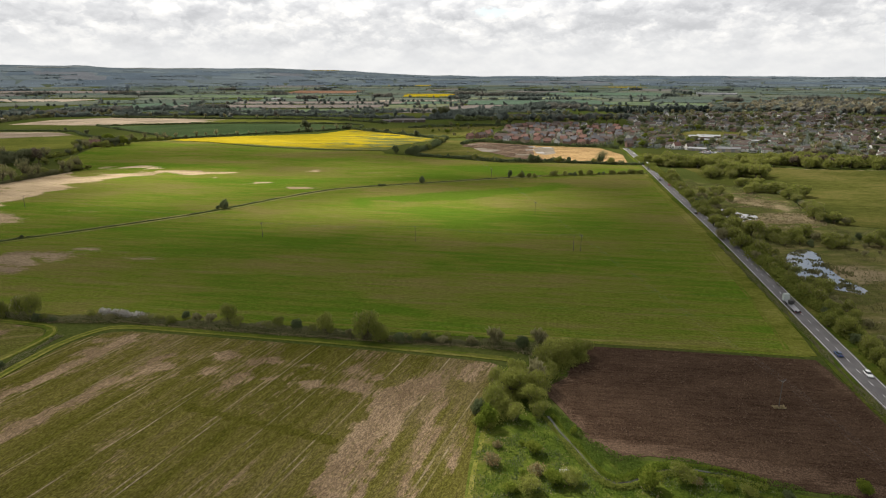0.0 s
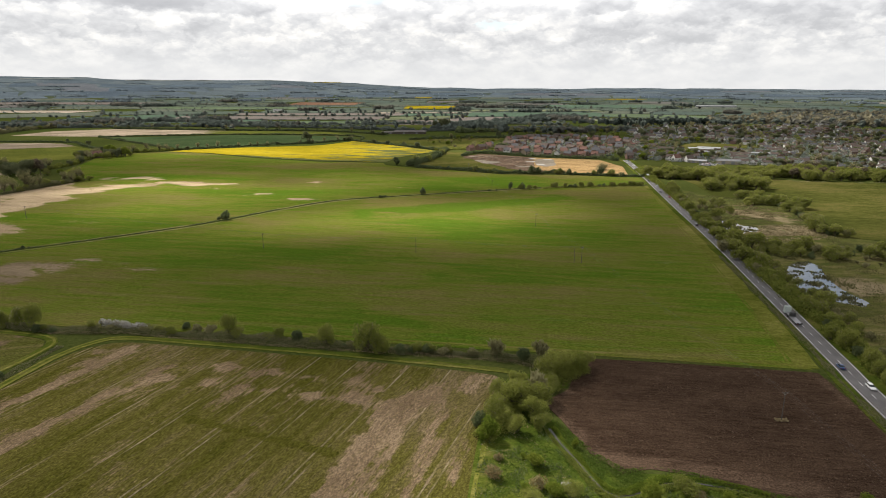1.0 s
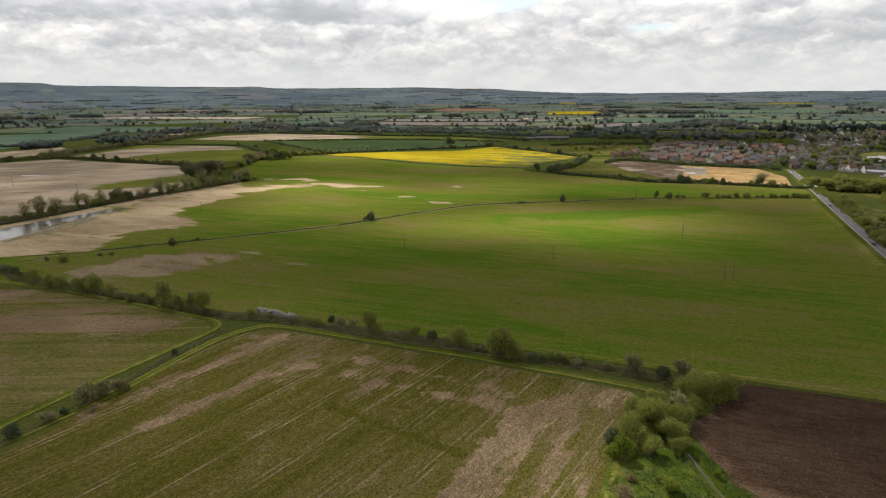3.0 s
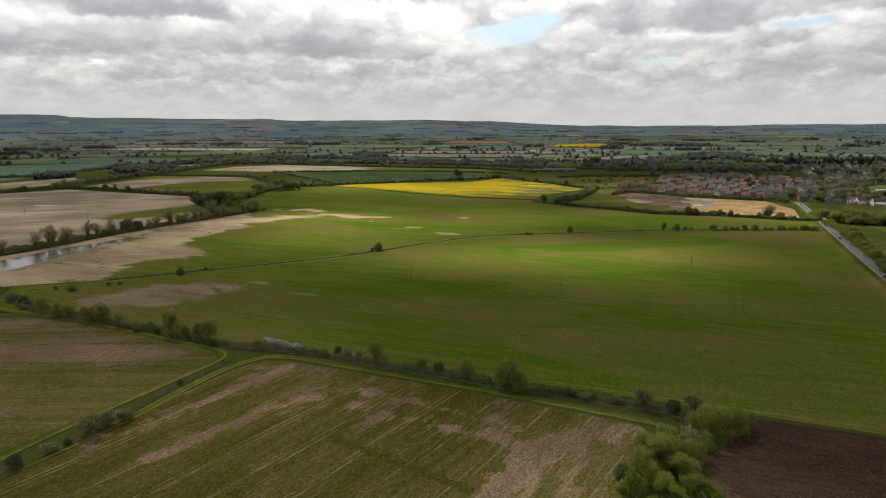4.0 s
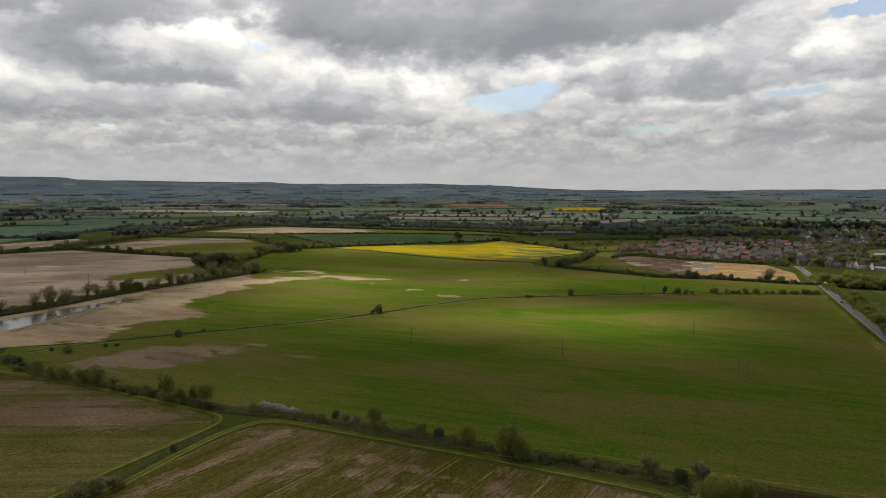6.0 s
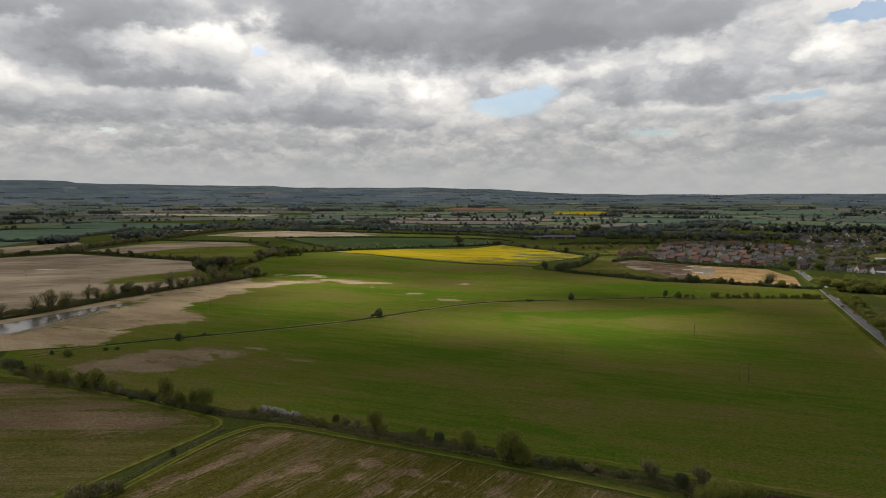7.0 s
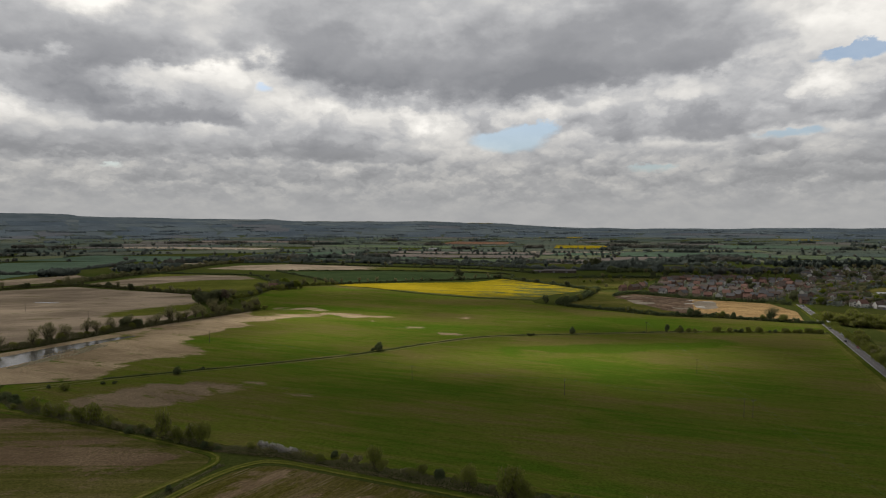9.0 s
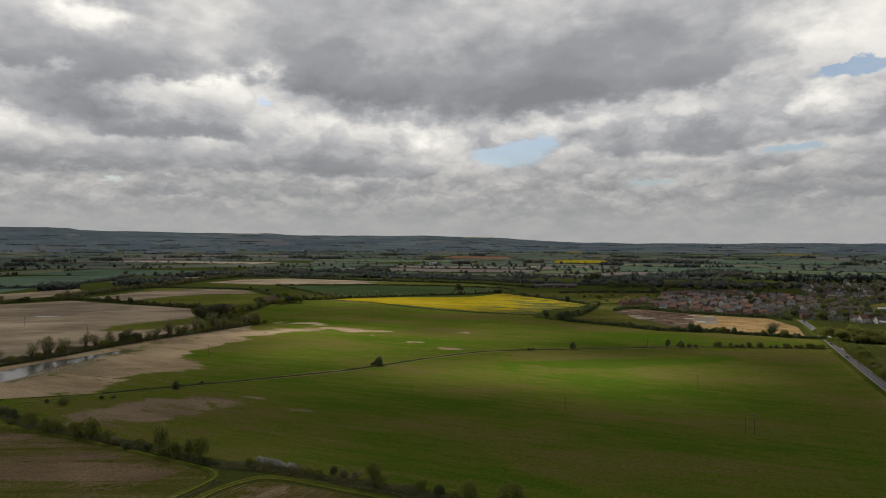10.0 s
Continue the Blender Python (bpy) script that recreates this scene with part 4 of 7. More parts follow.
def hedge(name, pts, width, height, size, per_metre, mat, label, seed=1, uneven=0.4, kind_of="stuff", category="hedge"):
    """A hedgerow: leaf clumps massed along a line, with an uneven top and gaps."""
    rng = np.random.default_rng(seed)
    line = sides(spaced(pts, 3.0))
    centres = []
    length = sum((line[i + 1][0] - line[i][0]).length for i in range(len(line) - 1))
    n = int(length * per_metre)
    idx = rng.uniform(0, len(line) - 1.001, n)
    for f in idx:
        i = int(f)
        q = line[i][0].lerp(line[i + 1][0], f - i)
        swell = 1 + uneven * 1.6 * noise.noise(Vector((q.x / 9, q.y / 9, seed))) + uneven * noise.noise(Vector((q.x / 30, q.y / 30, seed + 4)))
        h = max(0.25, swell) * height
        a = rng.uniform(0, math.pi)
        r = rng.uniform(0.45, 1.0)
        off = math.cos(a) * r * width / 2 * max(0.5, min(1.4, swell))
        p = q + line[i][1] * off
        centres.append((p.x, p.y, gz(p.x, p.y) + math.sin(a) ** 0.7 * r * h))
    ob = part_mesh(name, cards(np.array(centres), size, rng), mat)
    return tagged(ob, label, category, kind=kind_of)


# the hedge and ditch between the wheat and the nearer fields
H1 = [(-330, 290), (-300, 272), (-253, 262), (-201, 253), (-159, 242), (-129, 242), (-101, 237), (-74, 232), (-50, 228), (-20, 223), (5, 219), (30, 214), (44, 203)]
hedge("bramble_hedge", H1, 7.5, 2.0, 0.34, 120, M_SCRUB, "low brown-green bramble and reeds along a ditch", 3, 0.7)
hedge("ditch_reeds", [(a, b - 3.0) for a, b in H1[4:]], 2.5, 0.8, 0.3, 14, M_STRAW, "pale dead reeds on a ditch bank", 4, 0.8)
G = "bushes along the ditch"
for key, x, y, s, tl in (
    ("thorn", -104, 243, 0.9, 1), ("bare_bush", -98, 240, 0.8, 1), ("olive", -84, 237, 1.05, 1.5), ("olive", -80, 235, 0.8, 1), ("olive", -63, 233, 0.75, 1), ("thorn", -55, 231, 1.2, 1.25), ("olive", -43, 227, 1.1, 1.2),
    ("olive", -27, 222, 1.4, 1.35), ("willow", -22, 220, 0.85, 1.1), ("thorn", -14, 220, 1.1, 1), ("thorn", -10, 220, 0.9, 1), ("olive", -8, 221, 0.7, 0.9), ("thorn", -4, 220, 1.15, 1), ("bare_bush", 2, 218, 1.0, 0.7),
    ("thorn", 31, 213, 1.5, 1.25), ("bare_bush", 22, 216, 1.3, 1.3), ("bare_bush", 38, 214, 1.3, 1.4), ("bare_bush", 13, 217, 0.8, 0.8),
    ("olive", -190, 247, 1.05, 1.7), ("olive", -182, 246, 0.8, 1.3), ("olive", -175, 246, 0.9, 1.4), ("olive", -168, 244, 1.0, 1.5), ("thorn", -164, 240, 1.2, 1.0), ("thorn", -157, 240, 0.9, 0.7), ("olive", -142, 242, 0.6, 1),
    ("willow", -246, 259, 0.85, 1.05), ("olive", -238, 258, 1.2, 1.3), ("willow", -270, 264, 0.8, 1.0), ("olive", -262, 262, 1.0, 1.2), ("olive", -226, 255, 0.9, 1.1), ("thorn", -211, 250, 1.1, 1), ("thorn", -200, 250, 1.0, 1),
    ("olive", -286, 268, 1.0, 1.1), ("bare_bush", -220, 253, 1.0, 1), ("bare_bush", -120, 240, 0.9, 0.7), ("bare_bush", -70, 233, 0.8, 0.7), ("thorn", -36, 226, 0.6, 0.8), ("bare_bush", -92, 238, 1.0, 0.9),
):
    put(key, x, y, s * (1.16 if key == "olive" else 1.0), tl, G)
row(H1[1:-1], 7.0, ("olive", "bare_bush", "thorn", "olive"), 0.4, 0.75, 1.4, G, 0.9, 0.35)
for k in range(9):
    put("blossom", -140 + 2.3 * k, 246.5 - 0.55 * k, PLANTED.uniform(0.75, 1.05), 1.1, "blossoming blackthorn")
for key, x, y, s, tl in (("thorn", -318, 281, 1.7, 0.9), ("thorn", -309, 278, 1.6, 0.9), ("thorn", -302, 275, 1.3, 0.8), ("thorn", -330, 272, 1.3, 1), ("olive", -306, 310, 1.0, 0.8), ("olive", -303, 307, 0.7, 0.8), ("thorn", -293, 325, 0.9, 0.7), ("thorn", -287, 328, 0.9, 0.6), ("thorn", -317, 309, 0.7, 1), ("thorn", -265, 359, 1.5, 1.1), ("thorn", -257, 375, 0.7, 1)):
    put(key, x, y, s, tl, "bushes on the old ditch")
for key, x, y, s, tl in (("thorn", -150, 198, 0.75, 1.1), ("bare_bush", -154, 157, 1.6, 0.9), ("bare_bush", -152, 163, 1.4, 0.8), ("thorn", -156, 150, 0.9, 0.8), ("bare_bush", -150, 168, 1.3, 0.7), ("thorn", -160, 135, 1.3, 1), ("thorn", -147, 222, 0.4, 0.8), ("bare_bush", -157, 145, 1.2, 0.6)):
    put(key, x, y, s, tl, "bushes in the side ditch")
hedge("side_ditch_scrub", [(-146, 226), (-149, 203), (-152, 180), (-155, 155), (-160, 130), (-165, 105)], 4.5, 0.8, 0.3, 50, M_SCRUB, "rough herbs and dead stalks in a side ditch", 8, 0.8)

# thicket and rough grass by the stream
G = "thicket by the stream"
for key, x, y, s, tl in (("willow", 43, 200, 1.0, 1.05), ("willow", 49, 204, 0.85, 1.0), ("olive", 37, 198, 1.0, 1.1), ("olive", 53, 207, 0.9, 1.0), ("willow", 24, 178, 0.95, 1.0), ("willow", 29, 172, 0.85, 1.0), ("olive", 18, 170, 1.1, 1.1), ("fresh", 15, 160, 1.25, 1.2),
                         ("willow", 27, 188, 0.8, 0.95), ("olive", 20, 184, 1.1, 1.1), ("olive", 23, 164, 0.9, 0.9), ("olive", 31, 166, 0.9, 0.9), ("thorn", 13, 167, 1.1, 1.1), ("olive", 33, 180, 1.1, 1.0), ("willow", 19, 168, 0.8, 0.9), ("olive", 38, 190, 1.0, 1.0), ("bare_bush", 33, 186, 1.3, 1.2)):
    put(key, x, y, s * 1.12, tl * 1.05, G)
for key, x, y, s, tl in (("fresh", 26.5, 147, 1.0, 0.9), ("fresh", 24, 151, 0.45, 0.8), ("rusty", 15, 142, 1.05, 0.9), ("rusty", 17, 150, 0.55, 0.9), ("fresh", 29.5, 134, 1.0, 0.9), ("rusty", 26, 138, 0.9, 0.8), ("olive", 23, 131, 0.75, 0.8), ("olive", 33.5, 134, 0.8, 0.7), ("blossom", 33, 138, 0.5, 0.6), ("fresh", 18.5, 131, 0.75, 0.8), ("fresh", 53, 132.5, 1.15, 0.95), ("olive", 62, 135.5, 0.9, 0.7),
                         ("rusty", 65, 134, 0.7, 0.7), ("fresh", 67, 136.5, 0.5, 0.8), ("fresh", 72, 132.5, 0.75, 0.7), ("olive", 76, 130, 0.6, 0.6), ("fresh", 104, 130.5, 0.95, 0.9), ("fresh", 39, 156, 0.5, 1.3), ("fresh", 22.5, 137, 0.5, 0.8), ("fresh", 44, 124, 0.8, 0.8), ("fresh", 13, 126, 0.7, 0.8), ("thorn", 85, 129, 0.6, 0.7), ("fresh", 57, 126, 0.7, 0.8)):
    put(key, x, y, s * 1.3, tl, "bushes in the rough grass")

hedge("thicket_brush", [(13, 160), (19, 168), (24, 178), (32, 190), (43, 200), (52, 206)], 8.0, 3.4, 0.3, 420, M_OLIVE, "dense olive brushwood of a streamside thicket", 14, 0.5, category="scrub")

# bushes along the grassy track
G = "bushes along the track"
for key, x, y, s, tl in (("thorn", -161, 464, 1.9, 1.1), ("thorn", -166, 462, 0.9, 0.8), ("thorn", -16.5, 577, 1.4, 1.4), ("thorn", -54, 560, 1.2, 0.6), ("thorn", -50, 562, 0.9, 0.6), ("thorn", 47, 598, 0.9, 0.7), ("thorn", 54, 599, 0.8, 0.7), ("thorn", 68, 606, 1.2, 1.9), ("olive", 79, 607, 0.9, 1.1), ("thorn", 80, 609, 1.3, 1.4), ("olive", 87, 608, 0.9, 0.9), ("olive", 93, 610, 0.85, 0.8)):
    put(key, x, y, s, tl, G)
row([(112, 618), (140, 622), (175, 629), (203, 632)], 5.0, ("olive", "olive", "thorn"), 0.8, 1.2, 1.0, G, 0.9, 0.15)
hedge("track_hedge", [(100, 613), (140, 622), (175, 629), (205, 633)], 3.0, 1.6, 0.7, 16, M_OLIVE, "low olive hedge along the field track", 9)

# tree belt and hedges round the flooded fields
G = "trees of the flooded belt"
BELT = [(-475, 340), (-450, 391), (-440, 418), (-434, 450), (-432, 478), (-424, 507), (-413, 550), (-403, 577), (-397, 603), (-386, 640), (-382, 668)]
hedge("belt_hedge", BELT, 9.0, 4.6, 0.9, 60, M_SCRUB, "dark hedge of thorn and ivy under a belt of trees", 21, 0.5)
row(BELT[:6], 6.0, ("bare", "bare", "bare", "bare_bush", "olive"), 0.95, 1.35, 2.0, G, 1.0, 0.1)
row(BELT[5:], 6.0, ("bare", "olive", "thorn", "bare", "willow"), 0.8, 1.1, 2.0, G, 1.0, 0.1)
for key, x, y, s, tl in (("oak", -427, 503, 1.1, 0.95), ("oak", -422, 512, 1.0, 0.9), ("bare", -414, 548, 1.4, 1.05), ("bare", -404, 577, 1.3, 1), ("bare", -398, 600, 1.5, 1), ("oak", -480, 692, 1.3, 1.0), ("oak", -470, 696, 1.35, 1.1), ("oak", -460, 699, 1.5, 1.1), ("copper", -450, 705, 1.6, 1.15), ("oak", -486, 706, 1.2, 1.0), ("olive", -440, 700, 1.3, 1.1), ("oak", -466, 712, 1.4, 1.0),
                         ("willow", -378, 655, 0.9, 0.9), ("willow", -372, 662, 0.8, 0.8), ("willow", -392, 672, 0.9, 0.9), ("olive", -400, 690, 1.2, 1.0), ("olive", -412, 698, 1.2, 1.0), ("spring", -428, 706, 0.9, 0.8)):
    put(key, x, y, s, tl, G)
LONG = (
    # points, width, height, what it is
    ([(-475, 745), (-465, 790), (-480, 850), (-486, 911), (-444, 962), (-416, 972)], 6, 3.5, M_OLIVE, "olive hedge with young trees by the farmhouse"),
    ([(-416, 972), (-332, 1045), (-224, 1110), (-190, 1150), (-165, 1172)], 5, 3.5, M_DARK, "tall hedge behind the rape field"),
    ([(-168, 1165), (-90, 1082), (-40, 1030), (5, 983)], 6, 4, M_DARK, "dark hedge beside the rape field"),
    ([(5, 983), (0, 930), (-20, 840), (-40, 790)], 9, 5.5, M_DARK, "dark hedge with thorn bushes"),
    ([(-30, 776), (24, 750), (71, 722), (106, 720), (136, 720), (150, 712), (174, 706), (206, 699), (225, 696)], 5, 3.6, M_DARK, "dark field hedge before the building site"),
    ([(30, 905), (60, 945), (130, 900), (215, 872), (240, 850)], 5, 4.2, M_DARK, "hedge between the building site and the houses"),
    ([(-890, 730), (-866, 810), (-843, 842), (-788, 853), (-733, 838), (-620, 806), (-542, 786), (-492, 778)], 8, 4.8, M_SCRUB, "dark hedge between flooded fields"),
    ([(-866, 856), (-869, 938), (-884, 1045), (-886, 1138), (-892, 1217), (-926, 1411), (-898, 1513), (-794, 1584)], 12, 7.0, M_SCRUB, "tall tree-hedge between wet fields"),
    ([(-880, 1120), (-665, 1118), (-596, 1055), (-500, 955)], 5, 3.0, M_DARK, "low hedge between fields"),
    ([(-665, 1235), (-424, 1003)], 4, 2.5, M_DARK, "low hedge between fields"),
    ([(-665, 1235), (-440, 1300), (-280, 1300), (-165, 1262), (-150, 1190)], 4, 2.5, M_DARK, "low hedge beside a dark green field"),
    ([(-760, 1480), (-480, 1430), (-250, 1400), (-110, 1300)], 6, 4.0, M_DARK, "hedge beside a pale field"),
    ([(-1100, 1500), (-800, 1760), (-400, 1640), (30, 1700), (330, 1650)], 18, 7.0, M_HAZED_LEAF, "belt of far trees along a stream"),
    ([(-1210, 980), (-1147, 1011), (-1108, 1030), (-1101, 1060), (-1114, 1154), (-1127, 1247), (-1191, 1411), (-1240, 1500)], 10, 5.5, M_HAZED_LEAF, "dark hedge beside a wide far green field"),
    ([(-1150, 1250), (-1000, 1330), (-905, 1270)], 10, 5.0, M_HAZED_LEAF, "far hedge with trees"),
    ([(-900, 1500), (-600, 1560), (-300, 1520), (-60, 1420), (40, 1440)], 14, 7.0, M_HAZED_LEAF, "dark tree belt beyond the fallow field"),
    ([(30, 1370), (120, 1400), (230, 1390)], 20, 9.0, M_DARK, "clump of tall dark trees by the barn"),
    ([(-10, 990), (60, 1010), (110, 1010), (60, 960)], 5, 3.0, M_OLIVE, "hedge round a rough paddock"),
    ([(-60, 1190), (60, 1230), (130, 1240), (190, 1260)], 8, 5.0, M_DARK, "line of trees beyond the paddock"),
)
for k, (pts, wd, ht, mat, label) in enumerate(LONG):
    far_one = mat is M_HAZED_LEAF
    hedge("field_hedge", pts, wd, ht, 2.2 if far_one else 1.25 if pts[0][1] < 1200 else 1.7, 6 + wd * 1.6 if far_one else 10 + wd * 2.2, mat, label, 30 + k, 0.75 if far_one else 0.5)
G = "hedgerow trees"
row(LONG[0][0], 8, ("olive", "bare", "willow", "thorn", "oak"), 0.7, 1.1, 4, G)
thicket([(-510, 870), (-500, 905), (-450, 920), (-440, 890), (-465, 862)], 16, ("olive", "oak", "spring", "willow", "bare"), 0.8, 1.2, G, 1.0, 7)
row(LONG[1][0], 16, ("bare", "oak", "thorn", "bare"), 0.45, 0.8, 2, G)
row(LONG[2][0], 20, ("thorn", "oak"), 0.6, 1.0, 2, G)
row(LONG[3][0], 14, ("thorn", "thorn", "olive"), 1.2, 1.9, 3, G)
row(LONG[4][0], 16, ("thorn", "thorn", "olive"), 0.9, 1.6, 2, G, 1.0, 0.2)
row(LONG[6][0], 16, ("bare", "thorn", "bare", "oak"), 0.5, 0.95, 3, G)
row(LONG[7][0], 20, ("bare", "oak", "bare", "willow", "bare"), 0.7, 1.1, 4, G)
row(LONG[8][0], 40, ("thorn", "oak"), 0.6, 1.0, 3, G)
row(LONG[11][0], 60, ("oak", "bare"), 0.6, 1.0, 4, G)
for key, x, y, s, tl in (("oak", -252, 1301 - 118, 1.5, 1.0), ("oak", -246, 1186, 1.2, 0.9), ("spring", -470, 900, 1.5, 1.1), ("bare", 183, 745 - 32, 1.35, 0.75), ("bare", 186, 716, 1.2, 0.8), ("thorn", 181, 711, 2.0, 1.2), ("thorn", 146, 712, 1.6, 1.2), ("olive", 133, 716, 1.1, 1), ("thorn", 104, 718, 2.2, 1.3), ("thorn", 112, 719, 2.0, 1.2), ("thorn", -30, 788, 2.2, 1.3), ("thorn", -56, 800, 2.2, 1.3), ("oak", 2, 1480, 1.8, 1.2), ("oak", 12, 1490, 1.6, 1.3), ("oak", -14, 1500, 1.6, 1.2)):
    put(key, x, y, s, tl, G)

# scrub and willows between the road and the ponds
G = "roadside willows"
RH = [(236, 745), (220, 600), (212, 545), (198, 470), (191, 420), (181, 360), (174, 318), (169, 285), (164, 250), (160, 222), (155, 197), (151, 175), (143, 120)]
hedge("roadside_hedge", RH, 10, 3.8, 0.7, 75, M_OLIVE, "thick olive roadside hedge of willow and thorn", 61, 0.5)
row(RH[1:], 5.5, ("olive", "olive", "willow", "thorn", "bare_bush", "olive"), 0.75, 1.15, 2.2, G, 1.05)
row([(a + 9, b) for a, b in RH[3:]], 7.5, ("olive", "bare_bush", "olive", "willow", "thorn"), 0.7, 1.1, 2.4, G)
put("bare", 172.8, 372, 0.75, 0.8, "", "bare crooked thorn tree overhanging the road edge")
put("bare_bush", 173, 371, 1.4, 1.0)
G = "marsh scrub"
thicket([(196, 372), (208, 395), (240, 372), (275, 375), (300, 380), (300, 345), (245, 340), (225, 352), (205, 355)], 60, ("olive", "olive", "willow", "thorn", "bare_bush"), 0.7, 1.15, G, 1.0, 4.0)
thicket([(212, 505), (222, 535), (245, 530), (240, 500), (225, 480)], 12, ("olive", "bare_bush", "olive"), 0.8, 1.2, G, 1.0, 4.0)
thicket([(235, 345), (262, 340), (300, 360), (300, 300), (262, 300), (240, 320)], 26, ("olive", "thorn", "bare_bush"), 0.5, 0.9, G, 0.9, 4.0)
G = "willows before the village"
thicket([(262, 606), (266, 640), (300, 650), (322, 640), (318, 606), (290, 598)], 26, ("willow", "willow", "olive"), 1.3, 1.7, G, 0.9, 5.0)
for x, y, s in ((276, 566, 1.0), (284, 560, 1.0), (270, 562, 0.9), (290, 566, 0.9), (280, 578, 0.8)):
    put("willow", x, y, s * 1.05, 0.8, G)
row([(266, 530), (280, 528), (292, 520), (300, 505)], 4.5, ("olive", "willow", "willow"), 1.0, 1.35, 2, G, 0.8)
row([(286, 525), (284, 495), (276, 465), (270, 440), (264, 418), (276, 408)], 4.0, ("thorn", "olive", "olive", "willow", "bare_bush"), 1.1, 1.6, 2.5, G, 0.9)
thicket([(228, 700), (262, 720), (330, 712), (372, 722), (400, 690), (352, 678), (300, 668), (250, 672)], 85, ("willow", "willow", "olive", "willow", "olive"), 1.1, 1.6, G, 0.95, 4.6)
thicket([(372, 722), (420, 720), (470, 700), (520, 690), (520, 670), (430, 662), (390, 672)], 64, ("willow", "willow", "olive", "copper", "willow"), 1.1, 1.6, G, 0.95, 4.6)
hedge("roadside_hedge", [(113.5, 30), (123.5, 90), (129.8, 130), (134, 168), (138, 195), (146.5, 240), (155.5, 293), (167, 360)], 2.6, 0.9, 0.34, 34, M_SCRUB, "low rough hedge on the field side of the road", 63, 0.9)


# ---- more ground: pastures, marsh, ponds, stream, tracks ----
field("pasture_east", [(262, 640), (250, 560), (288, 545), (292, 500), (282, 462), (268, 412), (300, 392), (420, 300), (640, 420), (720, 640), (560, 668), (447, 655), (380, 668), (330, 700), (262, 690)], M_PASTURE, "wide green pasture beyond the marsh", cell=20, bare=lambda x, y: 0.45 * blot(x, y, 330, 668, 480, 655, 16, 14) + 0.35 * blot(x, y, 265, 410, 300, 400, 10, 10) + 0.5 * blot(x, y, 255, 540, 280, 560, 8, 8))
field("marsh", [(176, 300), (190, 400), (198, 450), (214, 520), (236, 610), (250, 560), (286, 543), (290, 500), (280, 462), (266, 412), (298, 392), (418, 298), (380, 180), (160, 160), (160, 215)], M_MARSH, "brown-green marsh with reeds and wet hollows", z=0.05, cell=10, bare=lambda x, y: 0.75 * blot(x, y, 225, 420, 258, 432, 9, 8) + 0.6 * blot(x, y, 232, 505, 262, 470, 8, 8) + 0.7 * blot(x, y, 212, 300, 240, 300, 10, 8) + 0.35)
field("village_meadow", [(247, 790), (262, 806), (338, 738), (330, 702), (262, 694), (234, 690), (238, 740)], M_PASTURE, "green meadow before the first houses", cell=14)
field("sports_field", [(380, 1000), (386, 1050), (450, 1130), (535, 1088), (520, 1010), (430, 992)], M_PASTURE, "mown playing field among the houses", z=0.15, cell=20)
# the emerald green is dulled a little, as haze put into the colour
field("field_emerald", [(-655, 1222), (-424, 1012), (-224, 1120), (-172, 1180), (-168, 1250), (-280, 1290), (-440, 1290)], field_material("emerald_crop", ((0.040, 0.064, 0.026), (0.052, 0.080, 0.032), (0.070, 0.092, 0.040)), tram=24, angle=30, tram_amount=0.15), "dark emerald field of thick winter crop", cell=25)
field("field_fallow", [(-795, 1440), (-755, 1470), (-480, 1420), (-250, 1390), (-170, 1278), (-280, 1312), (-440, 1312), (-660, 1246), (-860, 1270), (-850, 1390)], M_BARE, "pale fallow field with a green end", cell=25, bare=lambda x, y: 0.95 - 1.1 * soft(x, -560, -400))
field("field_paddock", [(-140, 1182), (-4, 1000), (55, 1018), (120, 1228), (60, 1222), (-60, 1182)], M_PASTURE, "rough olive paddock beyond the rape", cell=25)
field("field_wedge", [(-36, 800), (-16, 850), (4, 930), (8, 975), (52, 945), (28, 900), (66, 800), (96, 748), (70, 730), (24, 756)], M_PASTURE, "rough green field beside the building site", cell=20, bare=lambda x, y: 0.3)


def pool(name, poly, label, mat=M_WATER):
    bm = sheet(rounded(poly, 3), 0.11, 8.0, 0.25)
    for v in bm.verts:
        v.co.x += 1.2 * noise.noise(Vector((v.co.x / 4, v.co.y / 4, 1)))
        v.co.y += 2.2 * noise.noise(Vector((v.co.x / 4, v.co.y / 4, 7)))
    me = bpy.data.meshes.new(name)
    bm.to_mesh(me)
    bm.free()
    me.materials.append(mat)
    return tagged(new(name, me), label, "water", kind="structure")


POND_1 = [(208, 459), (218, 463), (218, 446), (229, 438), (221, 425), (212, 424), (199, 408), (201, 424)]
POND_2 = [(192, 333), (202, 345), (213, 350), (214, 338), (205, 318), (202, 303), (200, 289), (202, 277), (196, 272), (189, 277), (183, 286), (181, 295), (182, 310)]
POND_3 = [(-432, 335), (-426, 395), (-417, 435), (-404, 468), (-394, 480), (-392, 470), (-399, 445), (-396, 400), (-392, 350), (-412, 318)]
pool("pond_1", POND_1, "shallow silver marsh pond")
pool("pond_2", POND_2, "marsh pond reflecting blue sky and cloud")
pool("pond_3", POND_3, "long shallow flood along the edge of a field", M_FLOOD)
pool("pond_4", [(-702, 655), (-685, 664), (-655, 662), (-660, 656)], "thin sheet of flood water on bare soil", M_FLOOD)
field("field_wet_strip", [(-1100, 760), (-952, 790), (-905, 900), (-900, 985), (-998, 1042), (-1030, 907), (-1080, 840)], M_BARE, "pale bare strip of flooded soil beyond a hedge", cell=25, bare=lambda x, y: 0.95)
